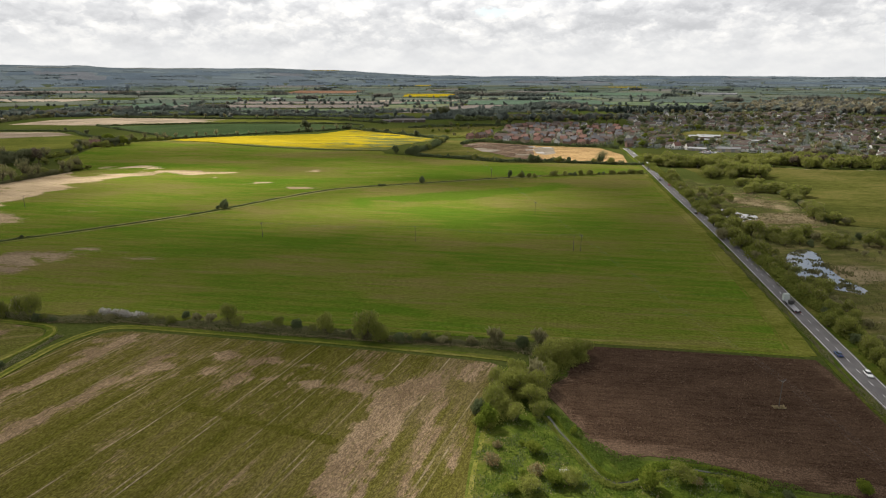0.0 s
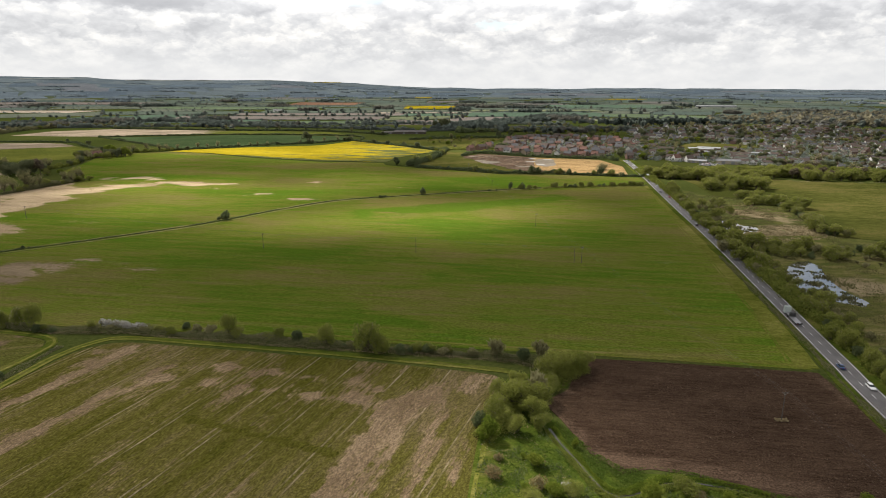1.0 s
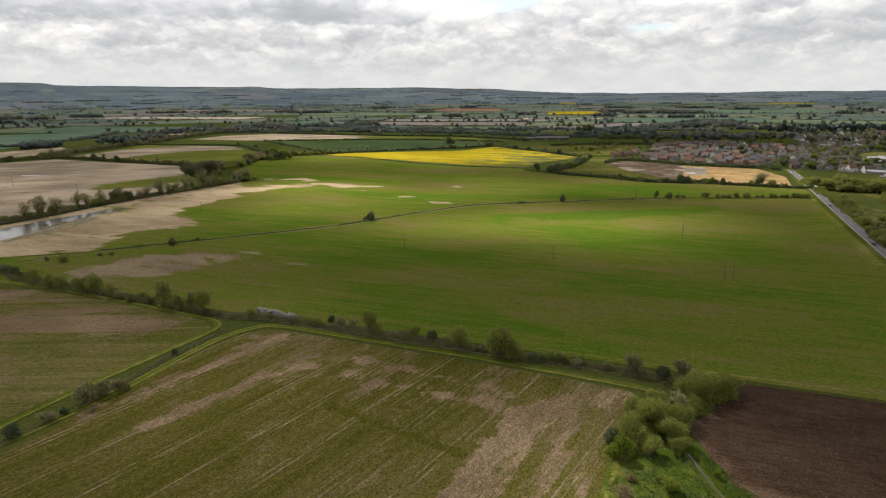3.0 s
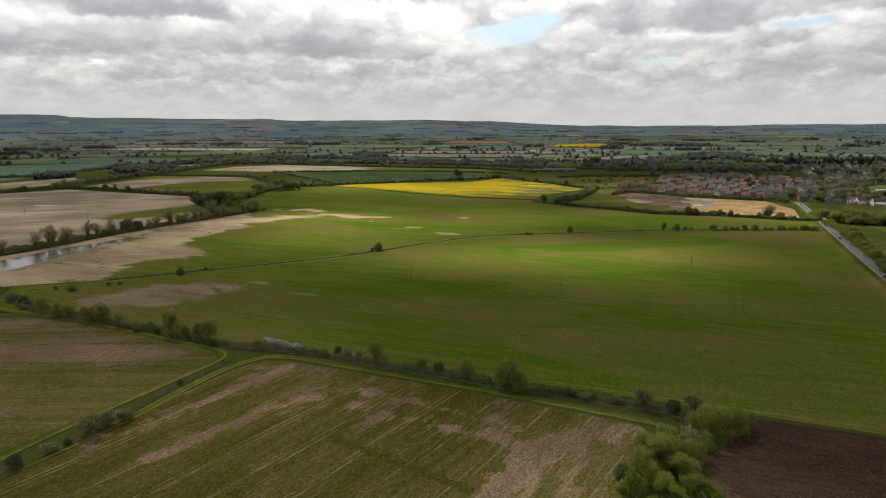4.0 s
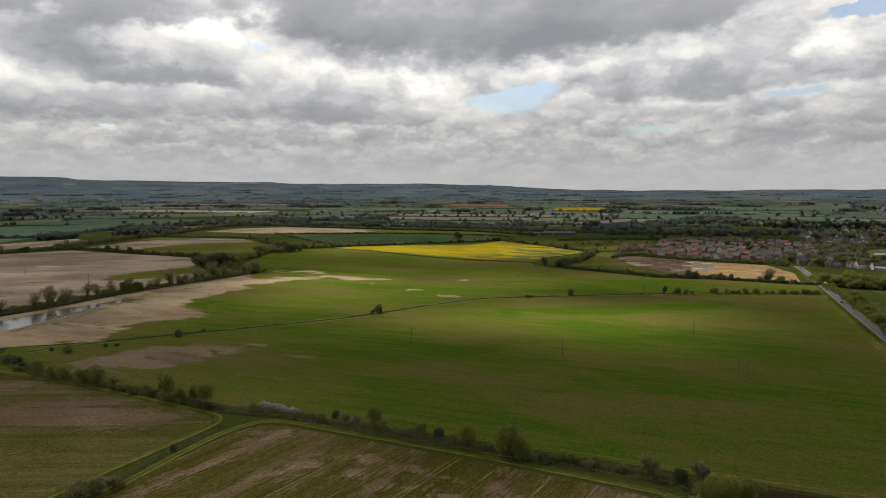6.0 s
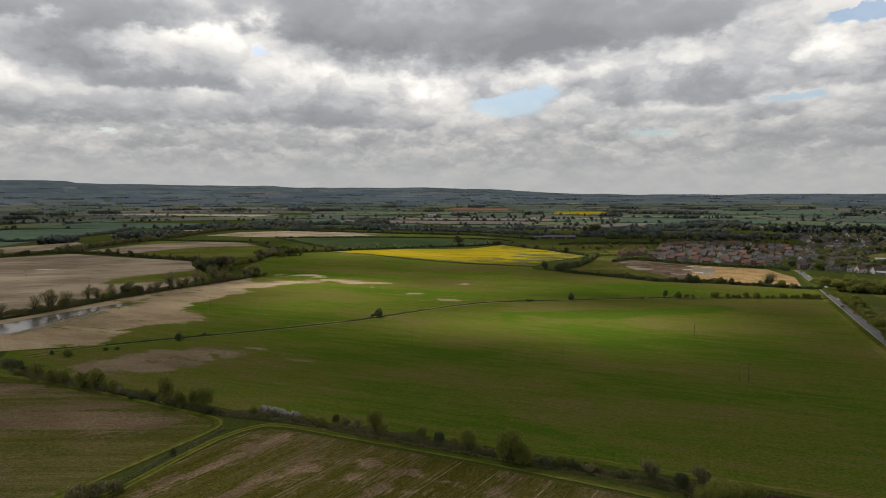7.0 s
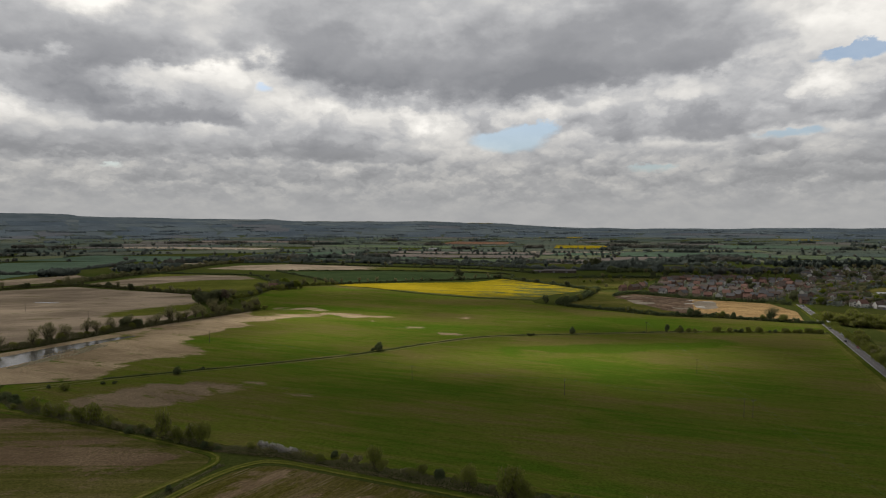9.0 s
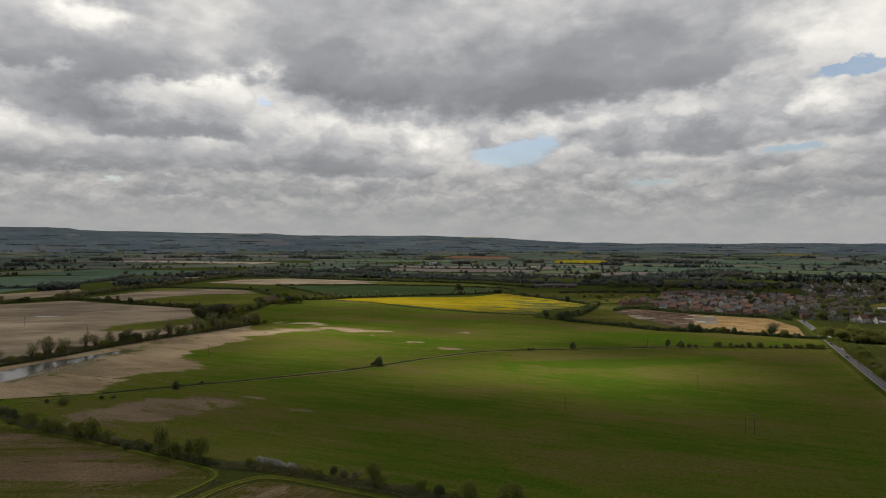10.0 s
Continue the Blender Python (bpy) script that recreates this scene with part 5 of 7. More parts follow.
for k, (cx, cy, rx, ry, n) in enumerate(((207, 304, 4, 9, 110), (204, 318, 3, 4, 60), (214, 438, 3, 4, 40), (-399, 400, 1.5, 22, 60), (196, 284, 3, 3, 60), (192, 306, 2, 3, 40))):
    rng = np.random.default_rng(300 + k)
    p = np.stack([cx + rx * rng.normal(size=n) * 0.6, cy + ry * rng.normal(size=n) * 0.6, rng.uniform(0.1, 0.6, n)], 1)
    tagged(part_mesh("marsh_reed", cards(p, 0.8, rng, 1.6, 0.6), M_STRAW if k in (3,) else M_SEDGE), "tufts of reed standing in shallow water", "reeds", kind="stuff")

STREAM = [(33.5, 166), (35.5, 158), (37.5, 151), (40, 143), (42, 137), (45, 134.2), (49, 134.8), (54, 137.5), (59, 139.6), (66, 140), (73, 138), (82, 133)]
ribbon("stream", STREAM, 0.36, -0.36, M_WATER, "narrow grey stream in a grassy cut", 0.13, "stream", wobble=0.3)
for side, seed in ((1, 71), (-1, 72)):
    line = [(q.x + s.x * 1.35 * side, q.y + s.y * 1.7 * side) for q, s in sides([Vector((*a, 0)) for a in STREAM])]
    hedge("stream_bank", line, 2.0, 0.9, 0.26, 80, M_FRESH if side > 0 else M_OLIVE, "tall green herbs on the bank of the stream", seed, 0.8, category="herbs")


def tufts(name, poly, n, size, mat, label, seed, h=0.35, clump=9.0, cut=-0.1, wet=0.03):
    """Rough grass as small tufts, thick in places and thin in others."""
    rng = np.random.default_rng(seed)
    xs, ys = [p[0] for p in poly], [p[1] for p in poly]
    out = []
    while len(out) < n:
        x, y = rng.uniform(min(xs), max(xs)), rng.uniform(min(ys), max(ys))
        if any(inside(w, x, y) for w in (POND_1, POND_2)) and rng.uniform() > wet:
            continue
        if inside(poly, x, y) and noise.noise(Vector((x / clump, y / clump, seed))) > cut + rng.uniform(-0.2, 0.2):
            out.append((x, y, rng.uniform(0.05, h)))
    return tagged(part_mesh(name, cards(np.array(out), size, rng, 1.3), mat), label, "grass", kind="stuff")


M_DRIFT = leaf_material("drift_straw", (0.26, 0.23, 0.15), (0.42, 0.38, 0.26), (0.56, 0.52, 0.38), 0.3)
MEADOW = [(7, 90), (8, 129), (15, 172), (26, 199), (40, 203), (33, 183), (33, 166), (40, 142), (45, 133), (57, 138), (66, 139), (84, 130), (100, 110), (80, 90)]
tufts("rough_grass", MEADOW, 26000, 0.28, M_GRASS, "rough tufts of bright green grass", 81)
tufts("nettle_patches", MEADOW, 9000, 0.30, M_DARK, "darker nettle patches in rough grass", 82, 0.5, 5.0, 0.15)
tufts("dead_stalks", MEADOW, 900, 0.26, M_STRAW, "pale dead stalks in rough grass", 83, 0.6, 4.0, 0.3)
BANK = [(36, 172), (44, 154), (50, 146), (58, 147), (68, 144), (90, 133), (110, 126), (84, 131), (66, 141), (57, 140), (46, 136), (42, 143), (35, 165)]
tufts("bank_grass", BANK, 6000, 0.28, M_GRASS, "grassy bank between stream and plough", 84)
tufts("marsh_grass", [(178, 280), (190, 400), (214, 520), (236, 600), (288, 540), (282, 462), (268, 412), (300, 380), (300, 280), (240, 240), (170, 200)], 26000, 0.38, M_SEDGE, "sedge and rough tussocks of the marsh", 85, 0.5, 14.0, 0.0)
tufts("marsh_straw", [(210, 395), (230, 445), (270, 440), (262, 410), (240, 395)], 1400, 0.8, M_STRAW, "flattened straw-coloured reeds", 86, 0.4, 9.0, -0.05)
tufts("marsh_straw", [(226, 470), (232, 520), (268, 530), (276, 480), (250, 460)], 1000, 0.8, M_STRAW, "flattened straw-coloured reeds", 87, 0.4, 8.0, 0.0)
tufts("drift_line", [(-390, 345), (-393, 400), (-394, 450), (-386, 450), (-380, 400), (-384, 345)], 1300, 0.9, M_DRIFT, "pale straw left by the flood", 88, 0.25, 16.0, -0.1)
tufts("pond_litter", POND_2, 900, 0.75, M_SCRUB, "islets of sedge in a pond", 89, 0.35, 6.0, 0.22, 1.0)
tufts("pond_litter", POND_1, 260, 0.8, M_SEDGE, "islets of sedge in a pond", 90, 0.35, 6.0, 0.25, 1.0)


def clods():
    """Turned clods on the ploughed ground."""
    rng = np.random.default_rng(9)
    poly = [(53, 215), (134, 202), (146, 160), (150, 112), (108, 129), (68, 145), (44, 154), (36, 182)]
    pts = []
    while len(pts) < 16000:
        x, y = rng.uniform(34, 152), rng.uniform(110, 216)
        if inside(poly, x, y):
            pts.append((x, y, 0.12))
    c = np.array(pts)
    n = len(c)
    s = rng.uniform(0.08, 0.30, (n, 1)) ** 1.0
    base = np.array([(1, 0.2, 0), (-0.4, 0.9, 0), (-0.7, -0.8, 0), (0.1, 0.05, 0.9)])
    turn = rng.uniform(0, 6.28, n)
    r = np.stack([np.stack([np.cos(turn), -np.sin(turn)], 1), np.stack([np.sin(turn), np.cos(turn)], 1)], 1)
    xy = np.einsum("nij,kj->nki", r, base[:, :2]) * s[:, None]
    v = np.concatenate([xy + c[:, None, :2], c[:, None, 2:] + base[None, :, 2:] * s[:, None]], 2).reshape(-1, 3)
    f = np.concatenate([np.arange(n)[:, None] * 4 + np.array(t) for t in ((0, 1, 3), (1, 2, 3), (2, 0, 3))])
    tagged(part_mesh("clods", (v, f), leaf_material("clod_soil", (0.050, 0.031, 0.021), (0.085, 0.055, 0.037), (0.26, 0.19, 0.135), 0.0)), "turned clods of dark soil", "soil", kind="stuff")


clods()

TRACK = [(-330, 303), (-302, 336), (-268, 365), (-229, 396), (-183, 437), (-160, 463), (-129, 505), (-92, 544), (-52, 562), (-16, 576), (50, 601), (92, 616), (133, 626), (212, 635)]
M_PATH = field_material("worn_path", ((0.100, 0.112, 0.028), (0.140, 0.145, 0.042), (0.19, 0.18, 0.07)), streak=2, tram=0)
M_PALE = field_material("mown_edge", ((0.088, 0.098, 0.016), (0.130, 0.132, 0.026), (0.185, 0.165, 0.05)), streak=2, tram=0)
ribbon("track_verge", TRACK, 5.5, -5.5, M_VERGE, "grass strip along a field ditch", 0.13, wobble=1.2)
ribbon("track", TRACK, -1.9, -4.8, M_PATH, "narrow worn path along a field ditch", 0.17, "path", wobble=0.4)
ribbon("track_edge", TRACK, 4.8, 2.0, M_PATH, "mown pale grass edge", 0.17, wobble=0.6)
hedge("ditch_herbs", TRACK[1:], 1.6, 0.8, 0.45, 20, M_DARK, "dark herbs in a narrow field ditch", 91, 0.7, category="herbs")
HEAD = [(-175, 70), (-160, 128), (-150, 165), (-145.5, 196), (-141, 218), (-134, 230), (-124, 234), (-97, 229.5), (-47, 220.5), (-5, 211.5), (18, 206), (26.5, 203), (26, 196), (19, 178), (13, 150), (9.5, 129), (7, 90)]
ribbon("headland", HEAD, 2.4, -1.4, M_VERGE, "grass margin round the striped field", 0.15, wobble=0.5)
ribbon("headland_edge", HEAD, -0.1, -1.3, M_PALE, "mown yellow-green strip of the margin", 0.19, wobble=0.3)
ribbon("headland_edge", HEAD[:8], 2.2, 1.3, M_PALE, "mown yellow-green strip of the margin", 0.19, wobble=0.3)
HEAD2 = [(-330, 273), (-311, 268), (-253, 258.5), (-214, 249.5), (-178, 241), (-158, 236), (-151, 230), (-151, 220), (-157, 195), (-166, 155), (-174, 100)]
ribbon("headland", HEAD2, 1.6, -2.2, M_VERGE, "grass margin round the stubble field", 0.15, wobble=0.5)
ribbon("headland_edge", HEAD2, 0.9, -0.1, M_PALE, "mown yellow-green strip of the margin", 0.19, wobble=0.3)
ribbon("wheat_edge", [(-60, 240), (0, 230), (53, 222), (90, 216.5), (133, 209)], 0.8, -0.8, M_PALE, "pale grass strip along the edge of the wheat", 0.17, wobble=0.5)
ribbon("wheat_edge", [(129, 213), (140, 262), (155, 340), (172, 440), (196, 570), (206, 625)], 0.4, -0.4, M_PALE, "grass strip along the edge of the wheat", 0.17, wobble=0.8)
ribbon("wheat_margin", [(135, 207), (147, 262), (162.5, 340), (180, 440), (203, 570), (213, 634)], 6.0, -2.0, M_PALE, "wide grass margin beside the road", 0.14, wobble=0.6)


# ---- far farmland, parcel by parcel ----
def far_at(x, y):
    """Brings a place on an endless plain to where the rising land shows it."""
    r = math.hypot(x, y)
    if r < 1700:
        return (x, y)
    d = r - 1700
    k = (1700 + d / (1 + d * 0.915 / 3000)) / r
    return (x * k, y * k)


def shrink(x, y):
    """How much smaller things stand where the rising land brings the far plain near."""
    r = math.hypot(x, y)
    return 1.0 if r < 1700 else (1700 + (r - 1700) / (1 + (r - 1700) * 0.915 / 3000)) / r


def crop_set(names, colours):
    return [field_material(n, tuple(tuple(v * s for v in c) for s in (0.86, 1.0, 1.16)), tram=0, streak=6) for n, c in zip(names, colours)]


# distance haze is painted into these crop colours, bluer from set to set
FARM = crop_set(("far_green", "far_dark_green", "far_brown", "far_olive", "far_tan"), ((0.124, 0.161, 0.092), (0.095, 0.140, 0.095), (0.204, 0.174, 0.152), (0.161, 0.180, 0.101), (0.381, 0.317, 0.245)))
HAZED_FARM = crop_set(("dim_green", "dim_dark_green", "dim_brown", "dim_olive", "dim_tan"), ((0.102, 0.126, 0.096), (0.090, 0.116, 0.096), (0.146, 0.138, 0.126), (0.124, 0.138, 0.102), (0.24, 0.222, 0.184)))
HAZED_HILL = crop_set(("hill_green", "hill_dark_green", "hill_brown", "hill_olive", "hill_tan"), ((0.116, 0.144, 0.164), (0.098, 0.126, 0.150), (0.140, 0.150, 0.162), (0.128, 0.156, 0.166), (0.22, 0.235, 0.222)))
M_RED_SOIL = field_material("far_red_soil", ((0.17, 0.095, 0.062), (0.22, 0.125, 0.08), (0.26, 0.155, 0.10)), tram=0)
# far woods with haze in the leaf colour: dark, brown, then blue-grey
M_HAZED_DARK = leaf_material("far_dark_leaf", (0.137, 0.164, 0.143), (0.149, 0.178, 0.151), (0.164, 0.192, 0.159), 0.15, 4.0)
M_HAZED_BROWN = leaf_material("far_brown_twig", (0.193, 0.191, 0.160), (0.208, 0.202, 0.166), (0.230, 0.220, 0.177), 0.15, 4.0)
M_HAZED_BLUE = leaf_material("far_blue_wood", (0.296, 0.363, 0.394), (0.314, 0.381, 0.414), (0.331, 0.398, 0.430), 0.15, 4.0)
KNOWN = [(-915, 300), (-900, 1120), (-915, 1260), (-900, 1500), (-790, 1480), (-480, 1440), (-200, 1400), (-100, 1260), (140, 1245), (200, 1260), (340, 1230), (430, 1560), (820, 1660), (1040, 1490), (1000, 900), (760, 640), (640, 400), (300, 100), (-300, 0)]
WIDE_GREEN = [(-1056, 926), (-1108, 1141), (-1180, 1420), (-1250, 1500), (-1500, 1330), (-1480, 1150), (-1300, 950)]
WIDE_DARK = [(-1250, 1530), (-1180, 1480), (-1120, 1760), (-1300, 1900), (-1600, 1750), (-1560, 1420)]
SPECIAL = (
    # middle, width and depth on the plain
    (-52, 2800, 230, 420, M_RAPE, "far yellow rape field"), (-640, 3300, 360, 520, M_RED_SOIL, "far field of reddish tilled soil"), (-420, 2150, 560, 170, FARM[2], "far strip of brown stubble"), (-60, 2330, 330, 90, FARM[4], "far pale strip of stubble"),
    (820, 2900, 560, 500, FARM[1], "far dark green field"), (330, 2080, 480, 330, FARM[1], "far dark green field"), (380, 2520, 520, 200, FARM[3], "far olive field"), (-1700, 2300, 700, 220, FARM[4], "far pale field"), (-500, 1880, 620, 200, FARM[2], "far brown field"),
    (-2050, 3300, 900, 420, FARM[2], "far brown field"), (-900, 2700, 700, 330, FARM[0], "far green field"), (1380, 4700, 260, 300, M_RAPE, "far yellow rape field"), (-260, 5200, 340, 420, M_RAPE, "far yellow rape field"))
CLEAR = [WIDE_GREEN, WIDE_DARK] + [[(cx - w / 2, cy), (cx + w / 2, cy), (cx + w / 2, cy + d), (cx - w / 2, cy + d)] for cx, cy, w, d, _, _ in SPECIAL]
FAR_RNG = random.Random(77)
EDGES = []


def parcel(poly, mat, label, z=0.5):
    """One far field with four corners on the plain, laid on the land in a fine grid, its rim turned down."""
    a, b, c, d = (Vector((*p, 0)) for p in poly)
    wide, deep = max((b - a).length, (c - d).length), max((d - a).length, (c - b).length)
    k = shrink(*poly[0])
    nu, nv = max(3, min(16, int(wide * k / 45))), max(3, min(16, int(deep * k * k / 40)))
    verts = []
    for j in range(-1, nv + 2):
        for i in range(-1, nu + 2):
            u, v = min(1, max(0, i / nu)), min(1, max(0, j / nv))
            p = a.lerp(b, u).lerp(d.lerp(c, u), v)
            x, y = far_at(p.x, p.y)
            rim = i in (-1, nu + 1) or j in (-1, nv + 1)
            verts.append((x, y, gz(x, y) + (-0.6 if rim else z)))
    n = nu + 3
    faces = [(j * n + i, j * n + i + 1, j * n + n + i + 1, j * n + n + i) for j in range(nv + 2) for i in range(nu + 2)]
    ob = smooth_mesh("field_far", verts, faces, mat)
    return tagged(ob, label, "field", kind="structure")


def four(poly):
    """The four outermost corners of an outline."""
    return [min(poly, key=lambda p: p[0] * sx + p[1] * sy) for sx, sy in ((1, 1), (-1, 1), (-1, -1), (1, -1))]


def far_fields():
    names = ("green far field between hedges", "dark green far field between hedges", "brown tilled far field between hedges", "olive far pasture between hedges", "pale tan far field between hedges")
    radius, rows = 900.0, []
    while radius < 17000:
        rows.append(radius)
        radius *= 1.13 if radius < 5000 else 1.22
    for r0, r1 in zip(rows, rows[1:]):
        a = -60.0 + FAR_RNG.uniform(0, 4)
        while a < 48:
            step = math.degrees(max(330.0, r0 * 0.055) * FAR_RNG.uniform(0.6, 1.6) / r0)
            lean, tip = FAR_RNG.uniform(-0.2, 0.2) * step, FAR_RNG.uniform(-0.05, 0.05)
            quad = []
            for aa, rr in ((a, r0 * (1 + tip)), (a + step, r0 * (1 - tip)), (a + step + lean, r1 * (1 - tip)), (a + lean, r1 * (1 + tip))):
                quad.append((rr * math.sin(radians(aa)), rr * math.cos(radians(aa))))
            a += step
            cx, cy = sum(p[0] for p in quad) / 4, sum(p[1] for p in quad) / 4
            if cy < 350 or any(inside(KNOWN, *p) for p in quad) or inside(KNOWN, cx, cy) or any(inside(c, cx, cy) for c in CLEAR):
                continue
            r = math.hypot(cx, cy)
            k = FAR_RNG.choices(range(5), (8, 7, 2.2, 5, 0.35))[0]
            # farther parcels take the set with more haze in its colour
            mats = FARM if r < 2500 else HAZED_FARM if r < 5500 else HAZED_HILL
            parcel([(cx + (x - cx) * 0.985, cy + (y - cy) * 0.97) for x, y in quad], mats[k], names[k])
            if FAR_RNG.random() < 0.85:
                EDGES.append((quad[0], quad[1]))
            if FAR_RNG.random() < 0.85:
                EDGES.append((quad[1], quad[2]))


far_fields()
parcel(four(WIDE_GREEN), FARM[1], "wide far green field between hedges", 0.7)
parcel(four(WIDE_DARK), FARM[1], "wide far dark green field between hedges", 0.7)
parcel([(-1085, 1226), (-943, 1243), (-1003, 1330), (-1085, 1318)], FARM[4], "pale bare corner of a far field", 1.0)
parcel([(-1040, 1400), (-954, 1413), (-1000, 1520), (-1040, 1500)], FARM[4], "pale bare corner of a far field", 1.0)
for cx, cy, wd, dp, mat, label in SPECIAL:
    parcel([(cx - wd / 2, cy), (cx + wd / 2, cy), (cx + wd / 2 * 1.05, cy + dp), (cx - wd / 2 * 1.1, cy + dp)], mat, label, 1.0)
    EDGES.append(((cx - wd / 2, cy - 4), (cx + wd / 2, cy - 4)))
    EDGES.append(((cx - wd / 2 * 1.1, cy + dp + 4), (cx + wd / 2 * 1.05, cy + dp + 4)))


def clumps(trees, per_tree, rng):
    """Leaf clumps of many far trees: x, y on the plain, height and width of each. Returns verts, faces."""
    centres, sizes = [], []
    for x, y, tall, wide in trees:
        k = shrink(x, y)
        gx, gy = far_at(x, y)
        base = gz(gx, gy)
        near = math.hypot(x, y) < 2400
        for _ in range(per_tree * (2 if near else 1)):
            d = rng.normal(size=3)
            d /= np.linalg.norm(d)
            q = rng.uniform(0.45, 1.0)
            centres.append((gx + d[0] * q * wide * k * 0.5, gy + d[1] * q * wide * k * 0.5, base + k * tall * (0.52 + 0.46 * d[2] * q)))
            sizes.append(k * (0.5 * tall + 0.5 * min(wide, 2.5 * tall)) * rng.uniform(0.25, 0.48) * (0.66 if near else 1.0))
    c = np.array(centres)
    v, f = cards(np.zeros_like(c), 1.0, rng)
    v = v.reshape(-1, 4, 3) * np.array(sizes)[:, None, None] * 1.6 + c[:, None, :]
    return v.reshape(-1, 3), f


def far_greenery():
    """Hedges, shelter belts and copses of the far farmland, tree by tree."""
    rng = np.random.default_rng(12)
    bins = {"hedge": [], "dark": [], "brown": [], "blue": [], "far_hedge": []}
    for (x0, y0), (x1, y1) in EDGES:
        r = math.hypot((x0 + x1) / 2, (y0 + y1) / 2)
        length = math.hypot(x1 - x0, y1 - y0)
        step = 4.0 * max(1.0, r / 1400)
        leafy, top = rng.uniform(0.03, 0.30), rng.uniform(2.4, 4.4)
        for t in np.arange(0, 1, step / length):
            x, y = x0 + (x1 - x0) * t + rng.normal() * 1.5, y0 + (y1 - y0) * t + rng.normal() * 1.5
            if noise.noise(Vector((x / 60, y / 60, 2.0))) < -0.3 or r > 5500 or inside(KNOWN, x, y) or any(inside(c, x, y) for c in CLEAR):
                continue
            tree = rng.uniform() < leafy
            tall = rng.uniform(6, 12) if tree else top * rng.uniform(0.7, 1.3)
            wide = rng.uniform(6, 10) if tree else step * rng.uniform(1.0, 1.6)
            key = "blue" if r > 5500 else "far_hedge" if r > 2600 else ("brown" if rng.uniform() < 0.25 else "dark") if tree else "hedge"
            bins[key].append((x, y, tall, wide))
    woods = 0
    while woods < 250:
        a, r = radians(rng.uniform(-58, 46)), 1450 * (11.0 ** rng.uniform(0, 1))
        x0, y0 = r * math.sin(a), r * math.cos(a)
        if inside(KNOWN, x0, y0) or any(inside(c, x0, y0) for c in CLEAR):
            continue
        woods += 1
        la, lb, turn = rng.uniform(20, 115) * max(1.0, r / 4500), rng.uniform(14, 60) * max(1.0, r / 4500), rng.normal() * 0.6 - a
        count = int(min(200, la * lb * 0.035 / max(1.0, (r / 2500) ** 2)) + 6)
        # beyond 4200 m copses take the leaf colour with blue haze in it
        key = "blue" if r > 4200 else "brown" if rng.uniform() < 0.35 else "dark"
        for _ in range(count):
            u, w = rng.uniform(-1, 1, 2)
            x, y = x0 + la * u * math.cos(turn) - lb * w * math.sin(turn), y0 + la * u * math.sin(turn) + lb * w * math.cos(turn)
            if u * u + w * w < 1.1 and not inside(KNOWN, x, y) and not any(inside(c, x, y) for c in CLEAR):
                bins[key].append((x, y, rng.uniform(8, 15), rng.uniform(8, 13) * max(1.0, r / 3000)))
    for _ in range(1300):
        a, r = radians(rng.uniform(-58, 46)), 1500 * (6.0 ** rng.uniform(0, 1))
        x, y = r * math.sin(a), r * math.cos(a)
        if noise.noise(Vector((x / 700, y / 700, 4.0))) > -0.1 and not inside(KNOWN, x, y) and not any(inside(c, x, y) for c in CLEAR):
            bins["blue" if r > 4200 else "brown" if rng.uniform() < 0.3 else "dark"].append((x, y, rng.uniform(6, 13), rng.uniform(7, 13)))
    for key, per_tree, mat, label, category in (("hedge", 6, M_HAZED_LEAF, "dark hedgerows between the far fields", "hedges"), ("far_hedge", 5, M_HAZED_LEAF, "hedgerows of the far plain, greyed with painted haze", "hedges"), ("dark", 26, M_HAZED_DARK, "dark far copses and hedgerow trees", "woods"),
                                                ("brown", 26, M_HAZED_BROWN, "brownish far copses barely in leaf", "woods"), ("blue", 18, M_HAZED_BLUE, "woods on the far hills, painted blue-grey for haze", "woods")):
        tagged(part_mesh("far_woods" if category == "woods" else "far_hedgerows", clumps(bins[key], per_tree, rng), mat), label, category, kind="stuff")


far_greenery()

# the chalky fields are pale by nature, with a haze tint in their colour
for a0, a1, r0, r1, mat, label in ((-11.2, -8.9, 4560, 4690, M_RAPE, "pale yellow field on a far hill"), (-26.0, -19.5, 4500, 4600, HAZED_HILL[4], "pale chalky field on a far hill, tinted with haze"), (-16.5, -13.5, 4520, 4600, HAZED_HILL[4], "pale chalky field on a far hill, tinted with haze"), (-33.0, -29.5, 4420, 4500, HAZED_HILL[4], "pale chalky field on a far hill, tinted with haze")):
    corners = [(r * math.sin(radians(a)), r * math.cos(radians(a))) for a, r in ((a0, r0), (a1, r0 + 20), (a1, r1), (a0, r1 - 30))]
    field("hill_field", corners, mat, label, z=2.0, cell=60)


# ---- buildings ----
def prism(points, y0, y1):
    """An outline in x and z drawn out along y."""
    n = len(points)
    v = [(x, y0, z) for x, z in points] + [(x, y1, z) for x, z in points]
    f = [tuple(range(n - 1, -1, -1)), tuple(range(n, 2 * n))] + [(i, (i + 1) % n, n + (i + 1) % n, n + i) for i in range(n)]
    return v, [tuple(reversed(q)) for q in f]


def box(x0, x1, y0, y1, z0, z1):
    return prism([(x0, z0), (x1, z0), (x1, z1), (x0, z1)], y0, y1)


BRICK, BUFF = plain("red_brick", (0.195, 0.125, 0.098), 0.9, 0.15, 1.5, spec=0.1), plain("buff_brick", (0.29, 0.235, 0.172), 0.9, 0.15, 1.5, spec=0.1)
RENDER, STONE = plain("pale_render", (0.60, 0.58, 0.545), 0.9, 0.08, 0.8, spec=0.1), plain("grey_stone", (0.33, 0.29, 0.23), 0.9, 0.18, 1.5, spec=0.1)
